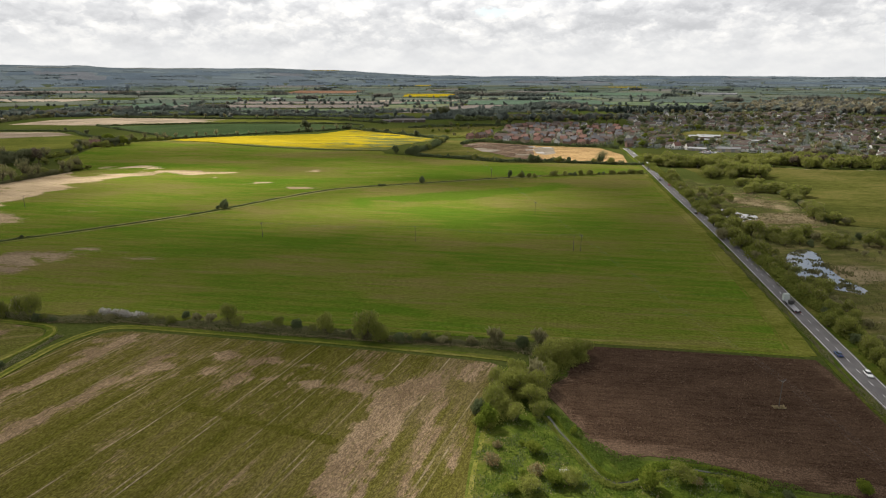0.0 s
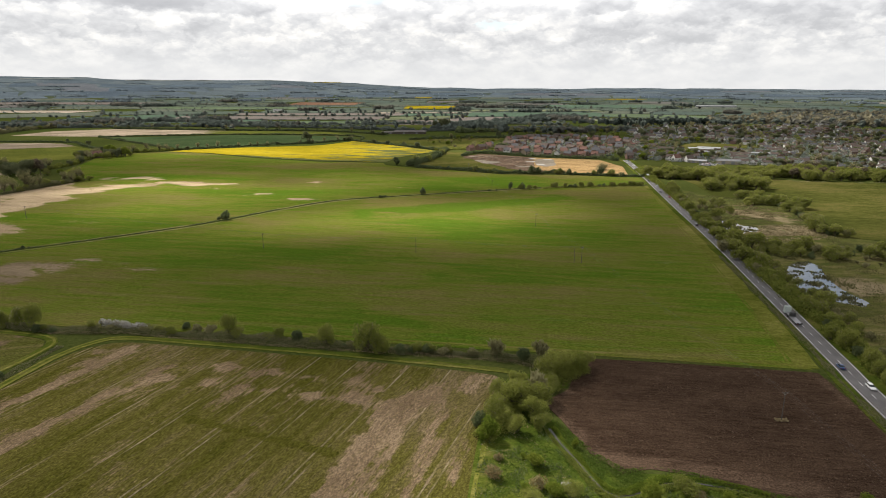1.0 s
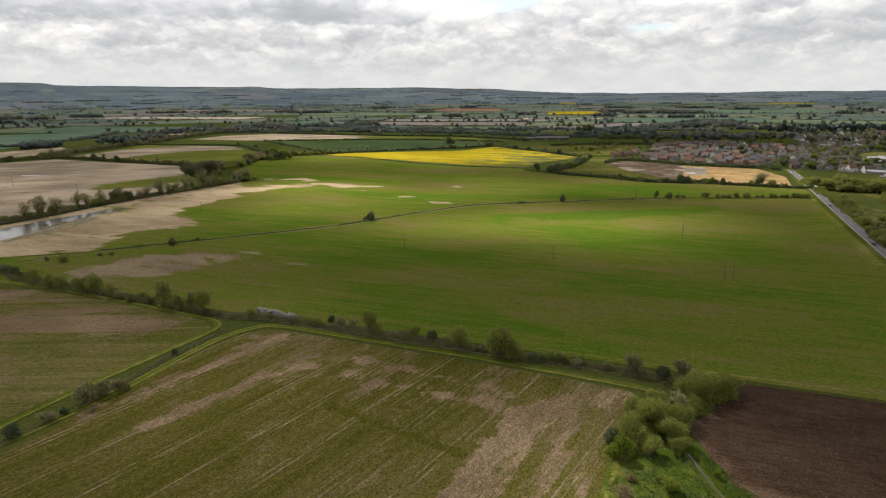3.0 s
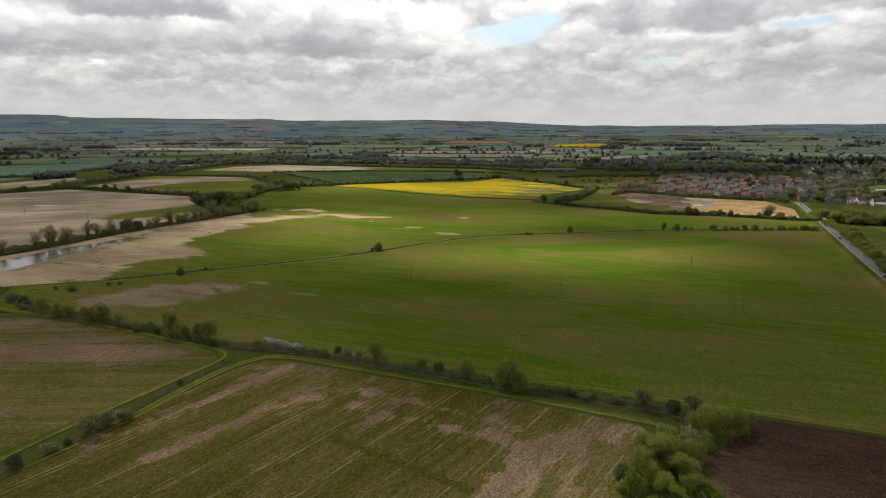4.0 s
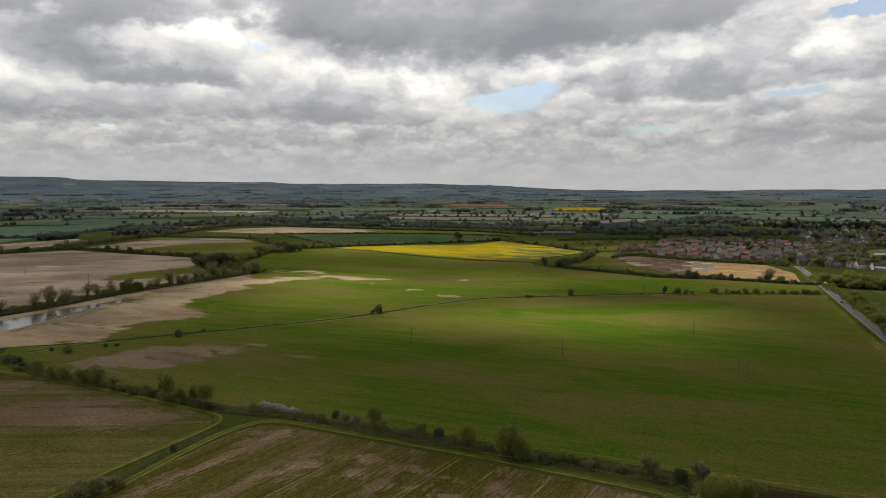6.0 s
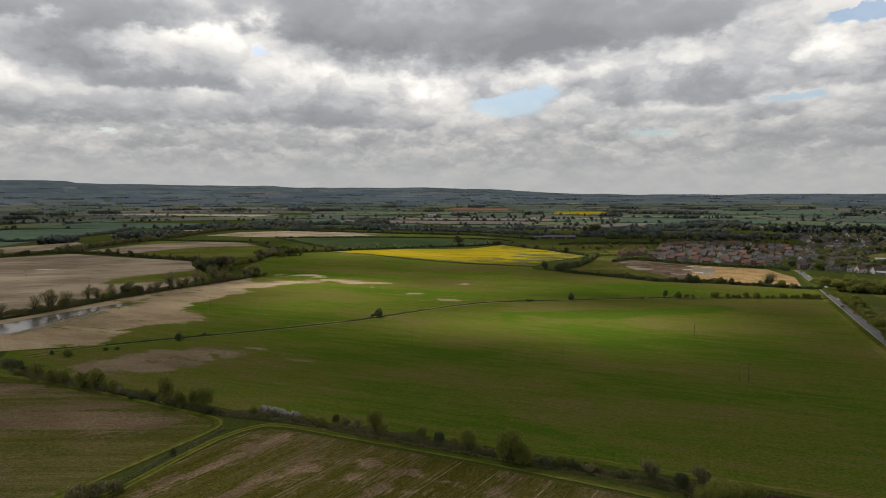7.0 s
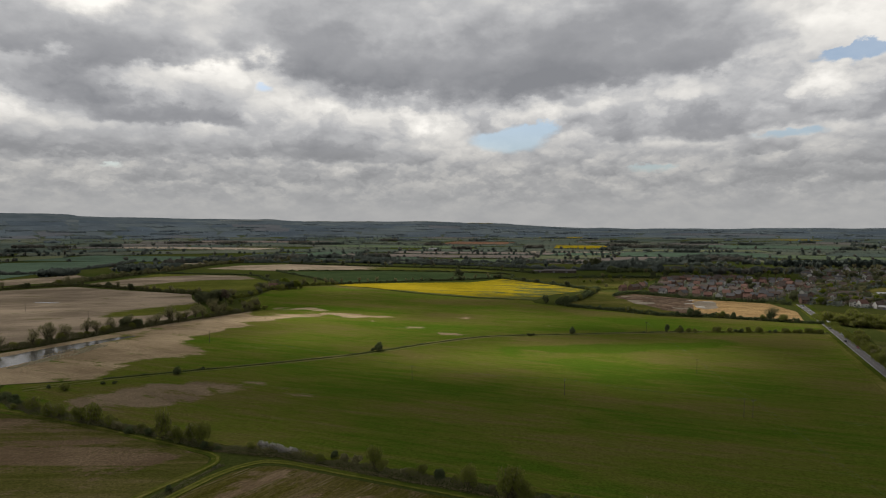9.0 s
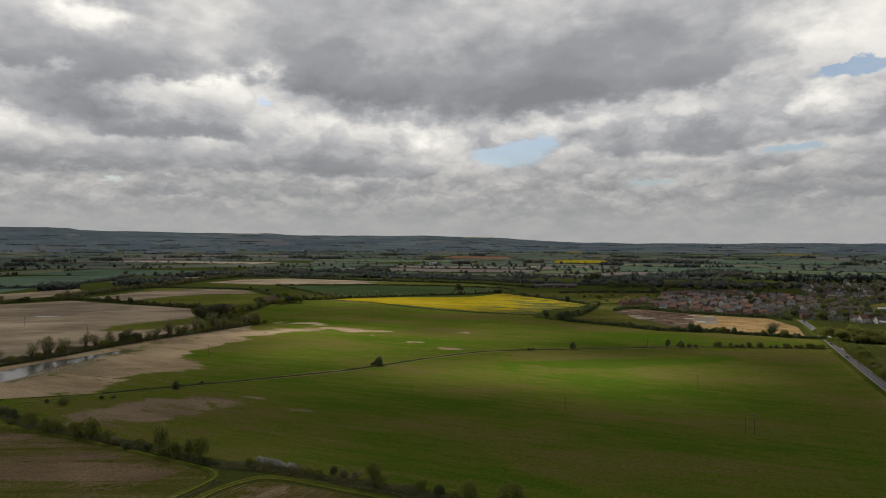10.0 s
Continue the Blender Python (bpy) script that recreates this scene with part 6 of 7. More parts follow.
RED_TILE, BROWN_TILE, SLATE = plain("red_tile", (0.185, 0.108, 0.088), 0.95, 0.2, 2.0, spec=0.05), plain("brown_tile", (0.12, 0.095, 0.082), 0.95, 0.22, 2.0, spec=0.05), plain("grey_slate", (0.115, 0.112, 0.115), 0.95, 0.2, 2.0, spec=0.05)
GLASS, WOOD_DOOR = plain("window_glass", (0.03, 0.035, 0.04), 0.08, 0.1, 1.0, spec=0.8), plain("painted_door", (0.10, 0.07, 0.06), 0.6)
WHITE_SHEET, GREY_SHEET = plain("white_roof_sheet", (0.34, 0.345, 0.35), 0.9, 0.12, 0.3, spec=0.1), plain("grey_roof_sheet", (0.20, 0.20, 0.205), 0.9, 0.15, 0.3, spec=0.1)
TARRED, OLD_SHEET = plain("weathered_boards", (0.085, 0.072, 0.060), 0.95, 0.2, 0.6, spec=0.05), plain("old_roof_sheet", (0.13, 0.12, 0.115), 0.95, 0.2, 0.4, spec=0.05)
WINDOW = {}


def opening(name, x, y, z, w, h, mat, parent):
    """A window or door set into a wall, with a shared mesh for each size."""
    key = (name, w, h, mat.name)
    if key not in WINDOW:
        me = bpy.data.meshes.new(name)
        v, f = box(-w / 2, w / 2, -0.05, 0.05, 0, h)
        me.from_pydata(v, [], f)
        me.materials.append(mat)
        WINDOW[key] = me
    ob = new(name, WINDOW[key])
    ob.parent, ob.location = parent, (x, y, z)


def house(label, w, d, h, pitch, wall, roof, windows=True, wing=False, name="house"):
    """A house with its ridge along x, on the ground at the origin."""
    root = tagged(new(name), label, "house")
    rise = d / 2 * pitch
    walls = [[(-d / 2, -0.3), (d / 2, -0.3), (d / 2, h), (0, h + rise), (-d / 2, h)]]
    v, f = prism(walls[0], -w / 2, w / 2)
    body = [([(b, a, c) for a, b, c in v], [tuple(reversed(q)) for q in f])]
    o, t = 0.35, 0.16
    slab = [(-d / 2 - o, h - o * pitch), (0, h + rise), (d / 2 + o, h - o * pitch), (d / 2 + o, h - o * pitch + t), (0, h + rise + t * 1.3), (-d / 2 - o, h - o * pitch + t)]
    v, f = prism(slab, -w / 2 - 0.25, w / 2 + 0.25)
    tiles = [([(b, a, c) for a, b, c in v], [tuple(reversed(q)) for q in f])]
    if wing:
        r2 = w * 0.22 * pitch
        body.append(prism([(w * 0.02, -0.3), (w * 0.46, -0.3), (w * 0.46, h), (w * 0.24, h + r2), (w * 0.02, h)], -d / 2 - 2.6, 0))
        tiles.append(prism([(w * 0.02 - o, h - o * pitch), (w * 0.24, h + r2), (w * 0.46 + o, h - o * pitch), (w * 0.46 + o, h - o * pitch + t), (w * 0.24, h + r2 + t * 1.3), (w * 0.02 - o, h - o * pitch + t)], -d / 2 - 2.85, 0))
    part_mesh("wall", joined(body), wall, root)
    part_mesh("roof", joined(tiles), roof, root)
    part_mesh("chimney", joined([box(-w / 2 + 0.3, -w / 2 + 1.1, -0.4, 0.4, h + rise * 0.5, h + rise + 1.1), box(-w / 2 + 0.22, -w / 2 + 1.18, -0.48, 0.48, h + rise + 0.85, h + rise + 1.0), box(-w / 2 + 0.55, -w / 2 + 0.85, -0.15, 0.15, h + rise + 1.0, h + rise + 1.45)]), BRICK, root)
    if windows:
        for x in (-0.3, 0.3):
            for z in (0.9, h - 1.6):
                if not (wing and x > 0):
                    opening("window", w * x, -d / 2 - 0.03, z, 1.3, 1.15, GLASS, root)
        if wing:
            opening("window", w * 0.24, -d / 2 - 2.63, 0.9, 1.6, 1.2, GLASS, root)
            opening("window", w * 0.24, -d / 2 - 2.63, h - 1.6, 1.3, 1.15, GLASS, root)
        opening("door", -w * 0.04, -d / 2 - 0.03, 0, 0.95, 2.05, WOOD_DOOR, root)
    return root


HOUSES = {
    "estate": [house("red brick house with a red tiled roof", 9.0, 7.4, 5.0, 0.85, BRICK, RED_TILE), house("buff brick house with a red tiled roof", 8.5, 7.6, 5.0, 0.85, BUFF, RED_TILE, True, True), house("buff brick house with a grey slate roof", 9.5, 7.8, 5.1, 0.8, BUFF, SLATE),
               house("red brick house with a grey slate roof", 10, 7.4, 5.1, 0.8, BRICK, SLATE, True, True), house("terrace of brick houses under brown tiles", 17, 7.6, 5.0, 0.8, BRICK, BROWN_TILE), house("pale rendered house with a grey slate roof", 8.2, 7.2, 5.0, 0.85, RENDER, SLATE)],
    "old": [house("white rendered house with a brown tiled roof", 9.0, 7.2, 4.8, 0.8, RENDER, BROWN_TILE, True, True), house("red brick house with a brown tiled roof", 8.8, 7.4, 4.9, 0.8, BRICK, BROWN_TILE), house("grey stone cottage with a slate roof", 10, 6.4, 4.5, 0.95, STONE, SLATE),
            house("pale rendered bungalow with a brown tiled roof", 11.5, 7.5, 2.6, 0.6, RENDER, BROWN_TILE), house("brick bungalow with a grey tiled roof", 11.5, 7.6, 2.6, 0.6, BUFF, SLATE), house("long terrace of pale houses under brown tiles", 22, 7.4, 4.9, 0.7, RENDER, BROWN_TILE)],
    "far": [house("distant pale house with a brown roof", 10, 7.4, 4.9, 0.75, RENDER, BROWN_TILE, False), house("distant brick house with a brown roof", 11, 7.4, 4.9, 0.8, BRICK, BROWN_TILE, False), house("distant house with a grey roof", 12, 7.4, 4.7, 0.75, STONE, SLATE, False), house("distant pale terrace with a grey-brown roof", 20, 7.6, 4.9, 0.75, RENDER, BROWN_TILE, False)],
}
BUILT = set()
TOWN = random.Random(31)


def settle(src, x, y, turn, s=1.0, group="", label=""):
    m = Matrix.Translation((x, y, gz(x, y))) @ Matrix.Rotation(radians(turn), 4, "Z")
    ob = copy_thing(src, m) if src.name in BUILT else src
    BUILT.add(src.name)
    ob.matrix_basis = m @ Matrix.Diagonal((s, s, s, 1))
    return tagged(ob, label, group=group)


def street(pts, step, stock, group, miss=0.08, wild=10, lo=0.8, hi=1.0, stray=2.0):
    line = spaced(pts, step)
    for i, q in enumerate(line[:-1]):
        if TOWN.random() < miss:
            continue
        t = line[i + 1] - q
        turn = math.degrees(math.atan2(t.y, t.x)) + TOWN.choice((0, 0, 0, 90, 180)) + TOWN.gauss(0, wild * 0.4)
        settle(TOWN.choice(HOUSES[stock]), q.x + TOWN.gauss(0, stray), q.y + TOWN.gauss(0, stray * 1.5), turn, TOWN.uniform(lo, hi), group)


G = "houses of the new estate"
for k, pts in enumerate((((78, 952), (140, 918), (222, 886)), ((86, 984), (150, 948), (238, 908)), ((98, 1020), (160, 980), (252, 934)), ((112, 1060), (180, 1018), (268, 964)), ((132, 1100), (200, 1056), (288, 996)), ((164, 1148), (240, 1096), (318, 1036)), ((200, 1188), (262, 1146), (330, 1092)), ((48, 985), (70, 1020), (90, 1070)), ((120, 1150), (170, 1200), (230, 1240)), ((240, 1220), (300, 1180), (345, 1140)))):
    street(list(pts), 15.5, "estate", G, 0.10, 25, 1.0, 1.2, 2.6)
G = "houses of the old village"
for pts in (((258, 880), (285, 885), (310, 862), (336, 850)), ((270, 915), (300, 910), (345, 880), (380, 850)), ((285, 950), (330, 930), (380, 895)), ((300, 995), (350, 970), (385, 940)), ((320, 1040), (372, 1010)), ((340, 1090), (385, 1068)), ((350, 1140), (400, 1110), (440, 1150))):
    street(list(pts), 15.0, "old", G, 0.12, 25, 0.9, 1.1, 3.0)
for k in range(9):
    y = 44 * k
    pts = [(392 + 16 * k, 820 + y), (470 + 10 * k, 785 + y), (560 + 12 * k, 750 + y), (660 + 18 * k, 740 + y)]
    line = [p for p in pts]
    near = k < 5
    for a, b in zip(line, line[1:]):
        mid = ((a[0] + b[0]) / 2, (a[1] + b[1]) / 2)
        if not inside([(375, 985), (380, 1060), (450, 1140), (545, 1095), (530, 1000), (430, 980)], *mid):
            street([a, b], 17.0 if near else 20.0, "old" if near else "far", G, 0.1)
OUTER = []
for k in range(10):
    y = 1170 + 46 * k
    for q in spaced([(370 + 12 * k, y + 20), (560 + 8 * k, y + 5), (760 + 12 * k, y + 10), (960, y + 30)][0 if k < 7 else 1:], 27.0):
        OUTER.append((q.x + TOWN.gauss(0, 6), q.y + TOWN.gauss(0, 7), TOWN.uniform(0, 180), TOWN.uniform(9, 16), TOWN.choice((0, 0, 1, 2)), TOWN.choice((0, 0, 1))))


def outer_houses():
    """The farthest streets of the village, too small to tell apart."""
    walls, roofs = {0: [], 1: [], 2: []}, {0: [], 1: []}
    for x, y, turn, w, a, b in OUTER:
        m = Matrix.Translation((x, y, gz(x, y))) @ Matrix.Rotation(radians(turn), 4, "Z")
        v, f = prism([(-3.6, -0.3), (3.6, -0.3), (3.6, 4.8), (0, 7.6), (-3.6, 4.8)], -w / 2, w / 2)
        walls[a].append(([tuple(m @ Vector(p)) for p in v], f))
        v, f = prism([(-4.0, 4.5), (0, 7.6), (4.0, 4.5), (4.0, 4.7), (0, 7.85), (-4.0, 4.7)], -w / 2 - 0.3, w / 2 + 0.3)
        roofs[b].append(([tuple(m @ Vector(p)) for p in v], f))
    for k, mat in enumerate((RENDER, BRICK, STONE)):
        tagged(part_mesh("outer_houses", joined(walls[k]), mat), "pale and brick houses of the outer village streets", "houses", kind="stuff")
    for k, mat in enumerate((BROWN_TILE, SLATE)):
        tagged(part_mesh("outer_roofs", joined(roofs[k]), mat), "brown and grey roofs of the outer village streets", "roofs", kind="stuff")


outer_houses()
settle(house("two-storey white gabled house beside the road", 9.5, 7.8, 5.0, 1.1, RENDER, RED_TILE, True, True), 318, 850, 195, 1.0)
settle(house("white cottage with a steep brown roof", 9.0, 8.0, 4.6, 1.1, RENDER, BROWN_TILE, True, True), 332, 842, 190, 1.0)
settle(house("tall white house with a steep gable", 9, 8, 8.0, 1.2, RENDER, SLATE, True), 500, 1420, 90, 1.3)
settle(house("red-roofed brick farmhouse among trees", 13, 7.5, 4.8, 0.95, BRICK, RED_TILE, True, True), -482, 884, 12, 1.1)


def shed(label, w, d, h, wall, roof, rise=1.6, bays=1, name="warehouse"):
    """A wide low building with a shallow roof in bays."""
    root = tagged(new(name), label, "building")
    body, top = [], []
    for k in range(bays):
        y0, y1 = -d / 2 + d * k / bays, -d / 2 + d * (k + 1) / bays
        m = (y0 + y1) / 2
        v, f = prism([(y0, -0.3), (y1, -0.3), (y1, h), (m, h + rise), (y0, h)], -w / 2, w / 2)
        body.append(([(b, a, c) for a, b, c in v], f))
        v, f = prism([(y0 - 0.2, h), (m, h + rise), (y1 + 0.2, h), (y1 + 0.2, h + 0.18), (m, h + rise + 0.2), (y0 - 0.2, h + 0.18)], -w / 2 - 0.4, w / 2 + 0.4)
        top.append(([(b, a, c) for a, b, c in v], f))
    for k, (b, t) in enumerate(zip(body, top)):
        part_mesh("wall", b, wall, root)
        part_mesh("roof", t, roof, root)
    opening("loading_door", -w * 0.2, -d / 2 - 0.03, 0, 4.0, min(3.6, h - 0.3), GREY_SHEET, root)
    opening("loading_door", w * 0.2, -d / 2 - 0.03, 0, 4.0, min(3.6, h - 0.3), GREY_SHEET, root)
    return root


for label, w, d, h, wall, roof, bays, x, y, turn in (
    ("long white-roofed school block by the playing field", 34, 14, 3.6, BRICK, WHITE_SHEET, 1, 425, 1003, -28), ("white-roofed workshop in two bays", 36, 22, 4.0, BRICK, WHITE_SHEET, 2, 405, 985, -20),
    ("pale grey workshop roof among houses", 36, 18, 4.5, BRICK, GREY_SHEET, 1, 392, 930, -25), ("flat white garage beside a car park", 22, 11, 3.0, STONE, WHITE_SHEET, 1, 340, 832, -30), ("grey-roofed garage workshop beside the houses", 28, 17, 4.0, STONE, GREY_SHEET, 2, 376, 822, -25),
    ("low white-roofed nursery shed", 30, 9, 2.6, STONE, WHITE_SHEET, 1, 470, 930, -12), ("low white-roofed nursery shed", 24, 9, 2.6, STONE, WHITE_SHEET, 1, 520, 940, -8)):
    settle(shed(label, w, d, h, wall, roof, 1.4, bays), x, y, turn)
settle(shed("long grey-roofed farm barn with open bays", 66, 18, 4.6, TARRED, OLD_SHEET, 3.0, 1, "barn"), -66, 1338, 6)
settle(shed("small grey farm building beside a barn", 24, 12, 3.6, TARRED, OLD_SHEET, 2.0, 1, "barn"), -112, 1334, 10)
gx, gy = far_at(1330, 3120)
settle(shed("far row of glasshouses under pale roofs", 150, 40, 5.0, WHITE_SHEET, WHITE_SHEET, 2.0, 3, "glasshouse"), gx, gy, -18)
gx, gy = far_at(-640, 2500)
settle(shed("far pale-roofed farm shed", 30, 14, 5.0, RENDER, WHITE_SHEET, 2.0, 1, "farm_shed"), gx, gy, 10)

G = "trees among the houses"
thicket([(250, 870), (300, 930), (330, 1040), (360, 1180), (420, 1180), (380, 1000), (400, 870), (330, 860)], 130, ("oak", "copper", "spring", "bare", "olive", "oak"), 0.6, 1.05, G, 0.9, 7)
thicket([(80, 960), (120, 1080), (220, 1190), (330, 1090), (240, 905)], 60, ("oak", "copper", "olive", "bare", "oak"), 0.45, 0.8, G, 0.9, 9)
for x, y, s in ((93, 1012, 1.0), (101, 1016, 1.1), (107, 1010, 0.9), (261, 968, 1.0), (262, 920, 0.9), (252, 1019, 1.2), (248, 1100, 1.3), (240, 1040, 1.1), (225, 1130, 1.2), (256, 900, 1.0), (268, 938, 1.1)):
    put("oak", x, y, s, 0.95, G)
thicket([(400, 800), (520, 720), (720, 740), (800, 1100), (700, 1200), (560, 1190), (560, 1080), (440, 980)], 250, ("oak", "copper", "bare", "olive", "copper", "oak"), 0.55, 1.0, G, 0.9, 9)
thicket([(380, 1200), (800, 1120), (1000, 1250), (960, 1620), (480, 1620)], 220, ("oak", "willow", "copper", "oak", "bare"), 0.8, 1.3, G, 0.9, 12)
row([(384, 1050), (440, 1135), (500, 1125), (545, 1085)], 11, ("oak", "spring", "oak", "copper"), 0.7, 1.1, 2, G)
row([(430, 800), (470, 770)], 8, ("oak", "copper", "oak"), 0.8, 1.0, 3, G)
for k in range(7):
    put("conifer", 470 + 9 * k, 1600 + PLANTED.uniform(-12, 12) - 1.5 * k, PLANTED.uniform(0.9, 1.25), 1.0, "conifer belt beyond the village")
thicket([(60, 935), (75, 1080), (150, 1210), (40, 1230), (-40, 1170), (20, 1010)], 34, ("olive", "thorn", "bare", "spring"), 0.6, 1.0, "trees round the paddock", 0.9, 9)
thicket([(100, 1230), (340, 1220), (420, 1500), (200, 1560), (60, 1400)], 90, ("oak", "olive", "spring", "bare", "thorn"), 0.7, 1.2, "woodland beyond the village", 0.9, 13)


def village_wood():
    """The tall pale woods at the far edge of the village, with haze painted into the leaf colours."""
    rng = np.random.default_rng(44)
    pale, dark = "tall pale spring woods behind the village, greyed with haze", "dark woods behind the village"
    for cx, cy, rx, ry, h, mats, label in ((1000, 1800, 260, 110, 17, (M_HAZED_WOOD, M_HAZED_WOOD, M_HAZED_LEAF), pale), (1330, 1830, 420, 300, 20, (M_HAZED_WOOD, M_HAZED_BROWN, M_HAZED_WOOD, M_HAZED_LEAF), pale), (600, 1740, 240, 45, 13, (M_HAZED_DARK, M_HAZED_LEAF), dark), (1050, 1180, 120, 160, 13, (M_HAZED_LEAF, M_HAZED_BROWN), "trees at the edge of the village"), (250, 1420, 170, 60, 12, (M_HAZED_LEAF, M_HAZED_DARK, M_HAZED_BROWN), dark), (560, 1660, 130, 22, 17, (M_CONIFER,), "dark belt of evergreens behind the village")):
        bins = {m.name: [] for m in mats}
        for _ in range(int(rx * ry * 0.013) + 20):
            u, v = rng.uniform(-1, 1, 2)
            if u * u + v * v < 1:
                bins[mats[int(rng.integers(len(mats)))].name].append((cx + u * rx, cy + v * ry, h * rng.uniform(0.6, 1.1), rng.uniform(8, 14)))
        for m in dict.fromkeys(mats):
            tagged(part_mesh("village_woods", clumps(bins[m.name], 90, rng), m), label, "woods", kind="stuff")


village_wood()


def gardens():
    """Hedges, shrubs and small trees that fill the gardens, in leaf colours that hold painted haze."""
    rng = np.random.default_rng(55)
    zones = ([(75, 945), (120, 1090), (210, 1200), (340, 1100), (245, 895)], [(255, 860), (300, 1000), (360, 1200), (640, 1200), (800, 1100), (730, 735), (520, 715), (400, 800)], [(370, 1200), (430, 1600), (960, 1640), (1010, 1250), (800, 1100)])
    for mat, label, share in ((M_HAZED_LEAF, "garden hedges and shrubs, greyed with painted haze", 0.45), (M_HAZED_WOOD, "pale olive garden trees and shrubs", 0.12), (M_HAZED_BROWN, "brown garden trees and shrubs", 0.35), (M_HAZED_DARK, "dark green garden hedges", 0.40)):
        out = []
        for zone, count in zip(zones, (420, 1700, 1500)):
            xs, ys = [p[0] for p in zone], [p[1] for p in zone]
            done = 0
            while done < count * share:
                x, y = rng.uniform(min(xs), max(xs)), rng.uniform(min(ys), max(ys))
                if not inside(zone, x, y) or inside([(380, 1000), (386, 1050), (450, 1130), (535, 1088), (520, 1010), (430, 992)], x, y):
                    continue
                done += 1
                h, wd = rng.uniform(1.2, 6.5) ** 1.0, rng.uniform(1.5, 4.5)
                for _ in range(int(10 + h * 4)):
                    p = rng.normal(size=3)
                    out.append((x + p[0] * wd * 0.6, y + p[1] * wd * 0.6, 0.2 + h * rng.uniform(0.1, 1.0)))
        tagged(part_mesh("garden_shrubs", cards(np.array(out), 1.3, rng), mat), label, "shrubs", kind="stuff")


gardens()


# ---- building site ----
def mound(x, y, rx, ry, h, mat, label, seed):
    verts, faces, n, rings = [(0, 0, h)], [], 18, 5
    for k in range(1, rings + 1):
        for i in range(n):
            a = 2 * math.pi * i / n
            q = k / rings
            j = 1 + 0.25 * noise.noise(Vector((math.cos(a) * 2, math.sin(a) * 2, seed + q)))
            verts.append((rx * q * j * math.cos(a), ry * q * j * math.sin(a), h * (1 - q) ** 0.8 * (1 + 0.3 * noise.noise(Vector((a, q * 3, seed)))) - 0.15 * (k == rings)))
    faces += [(0, 1 + i, 1 + (i + 1) % n) for i in range(n)]
    for k in range(rings - 1):
        faces += [(1 + k * n + i, 1 + k * n + n + i, 1 + k * n + n + (i + 1) % n, 1 + k * n + (i + 1) % n) for i in range(n)]
    ob = part_mesh("spoil_mound", (verts, faces), mat)
    ob.location = (x, y, 0.1)
    tagged(ob, label, "spoil heap", group="spoil heaps")


for k, (x, y, rx, ry, h) in enumerate(((96, 868, 30, 6, 3.6), (112, 846, 16, 7, 3.8), (84, 812, 20, 9, 2.6), (52, 880, 24, 5, 2.6), (84, 850, 26, 7, 3.0), (60, 885, 22, 7, 2.4), (108, 800, 12, 8, 3.2), (100, 835, 16, 6, 2.2), (55, 910, 16, 5, 2.0), (92, 770, 14, 6, 2.0))):
    mound(x, y, rx, ry, h, M_SITE_MUD, "heap of churned brown spoil on the building site", k)
M_CLAY = field_material("wet_pale_clay", ((0.16, 0.135, 0.105), (0.22, 0.19, 0.15), (0.30, 0.26, 0.21)), tram=0, streak=3, mottle=0.6, soil=((0.12, 0.09, 0.066), (0.2, 0.155, 0.115)))
for poly, label in (([(132, 872), (156, 868), (150, 830), (148, 800), (128, 782), (122, 826)], "pale trampled yard of the building site"), ([(44, 862), (74, 858), (80, 832), (74, 818), (56, 816), (50, 838)], "pale wet clay on the building site"), ([(36, 905), (60, 912), (84, 890), (70, 884), (48, 892)], "pale wet clay on the building site"), ([(92, 800), (112, 806), (116, 784), (100, 778)], "pale wet clay on the building site")):
    field("site_clay", rounded(poly), M_CLAY, label, z=0.2, cell=6, category="building site", bare=lambda x, y: 0.25 + 0.6 * noise.noise(Vector((x / 12, y / 7, 3))))
CONCRETE = plain("pale_concrete", (0.34, 0.32, 0.285), 0.9, 0.12, 0.5)
for k, (x, y, w, d) in enumerate(((122, 872, 18, 10), (118, 838, 14, 9), (128, 806, 10, 14), (146, 862, 12, 8))):
    ob = part_mesh("foundation_slab", box(x - w / 2, x + w / 2, y - d / 2, y + d / 2, 0.0, 0.4), CONCRETE)
    tagged(ob, "pale concrete slab of a house foundation", "slab", group="foundation slabs")


# ---- road markings ----
def on_road(s, off=0.0):
    """A place on the road s metres from its far end, off metres to the side, and the heading there."""
    if not ROAD_LINE:
        ROAD_LINE.extend(sides(spaced(ROAD, 3.0)))
        d = 0.0
        for i, (q, _) in enumerate(ROAD_LINE):
            d += (q - ROAD_LINE[i - 1][0]).length if i else 0.0
            ROAD_AT.append(d)
    i = max(0, min(len(ROAD_LINE) - 2, int(np.searchsorted(ROAD_AT, s)) - 1))
    f = (s - ROAD_AT[i]) / (ROAD_AT[i + 1] - ROAD_AT[i])
    q = ROAD_LINE[i][0].lerp(ROAD_LINE[i + 1][0], f)
    n = ROAD_LINE[i][1]
    return q + n * off, math.degrees(math.atan2(-n.x, n.y))


ROAD_LINE, ROAD_AT = [], []
on_road(0)
ROAD_TOP = 0.22
road_ob = bpy.data.objects["road"]
dash = bpy.data.meshes.new("lane_dash")
v, f = box(-1.5, 1.5, -0.09, 0.09, 0, 0.012)
dash.from_pydata(v, [], f)
dash.materials.append(M_LINE)
for k in range(92):
    p, h = on_road(8 + 9.0 * k)
    ob = new("lane_dash", dash)
    ob.parent = road_ob
    ob.matrix_basis = Matrix.Translation((p.x, p.y, ROAD_TOP + 0.004)) @ Matrix.Rotation(radians(h), 4, "Z")
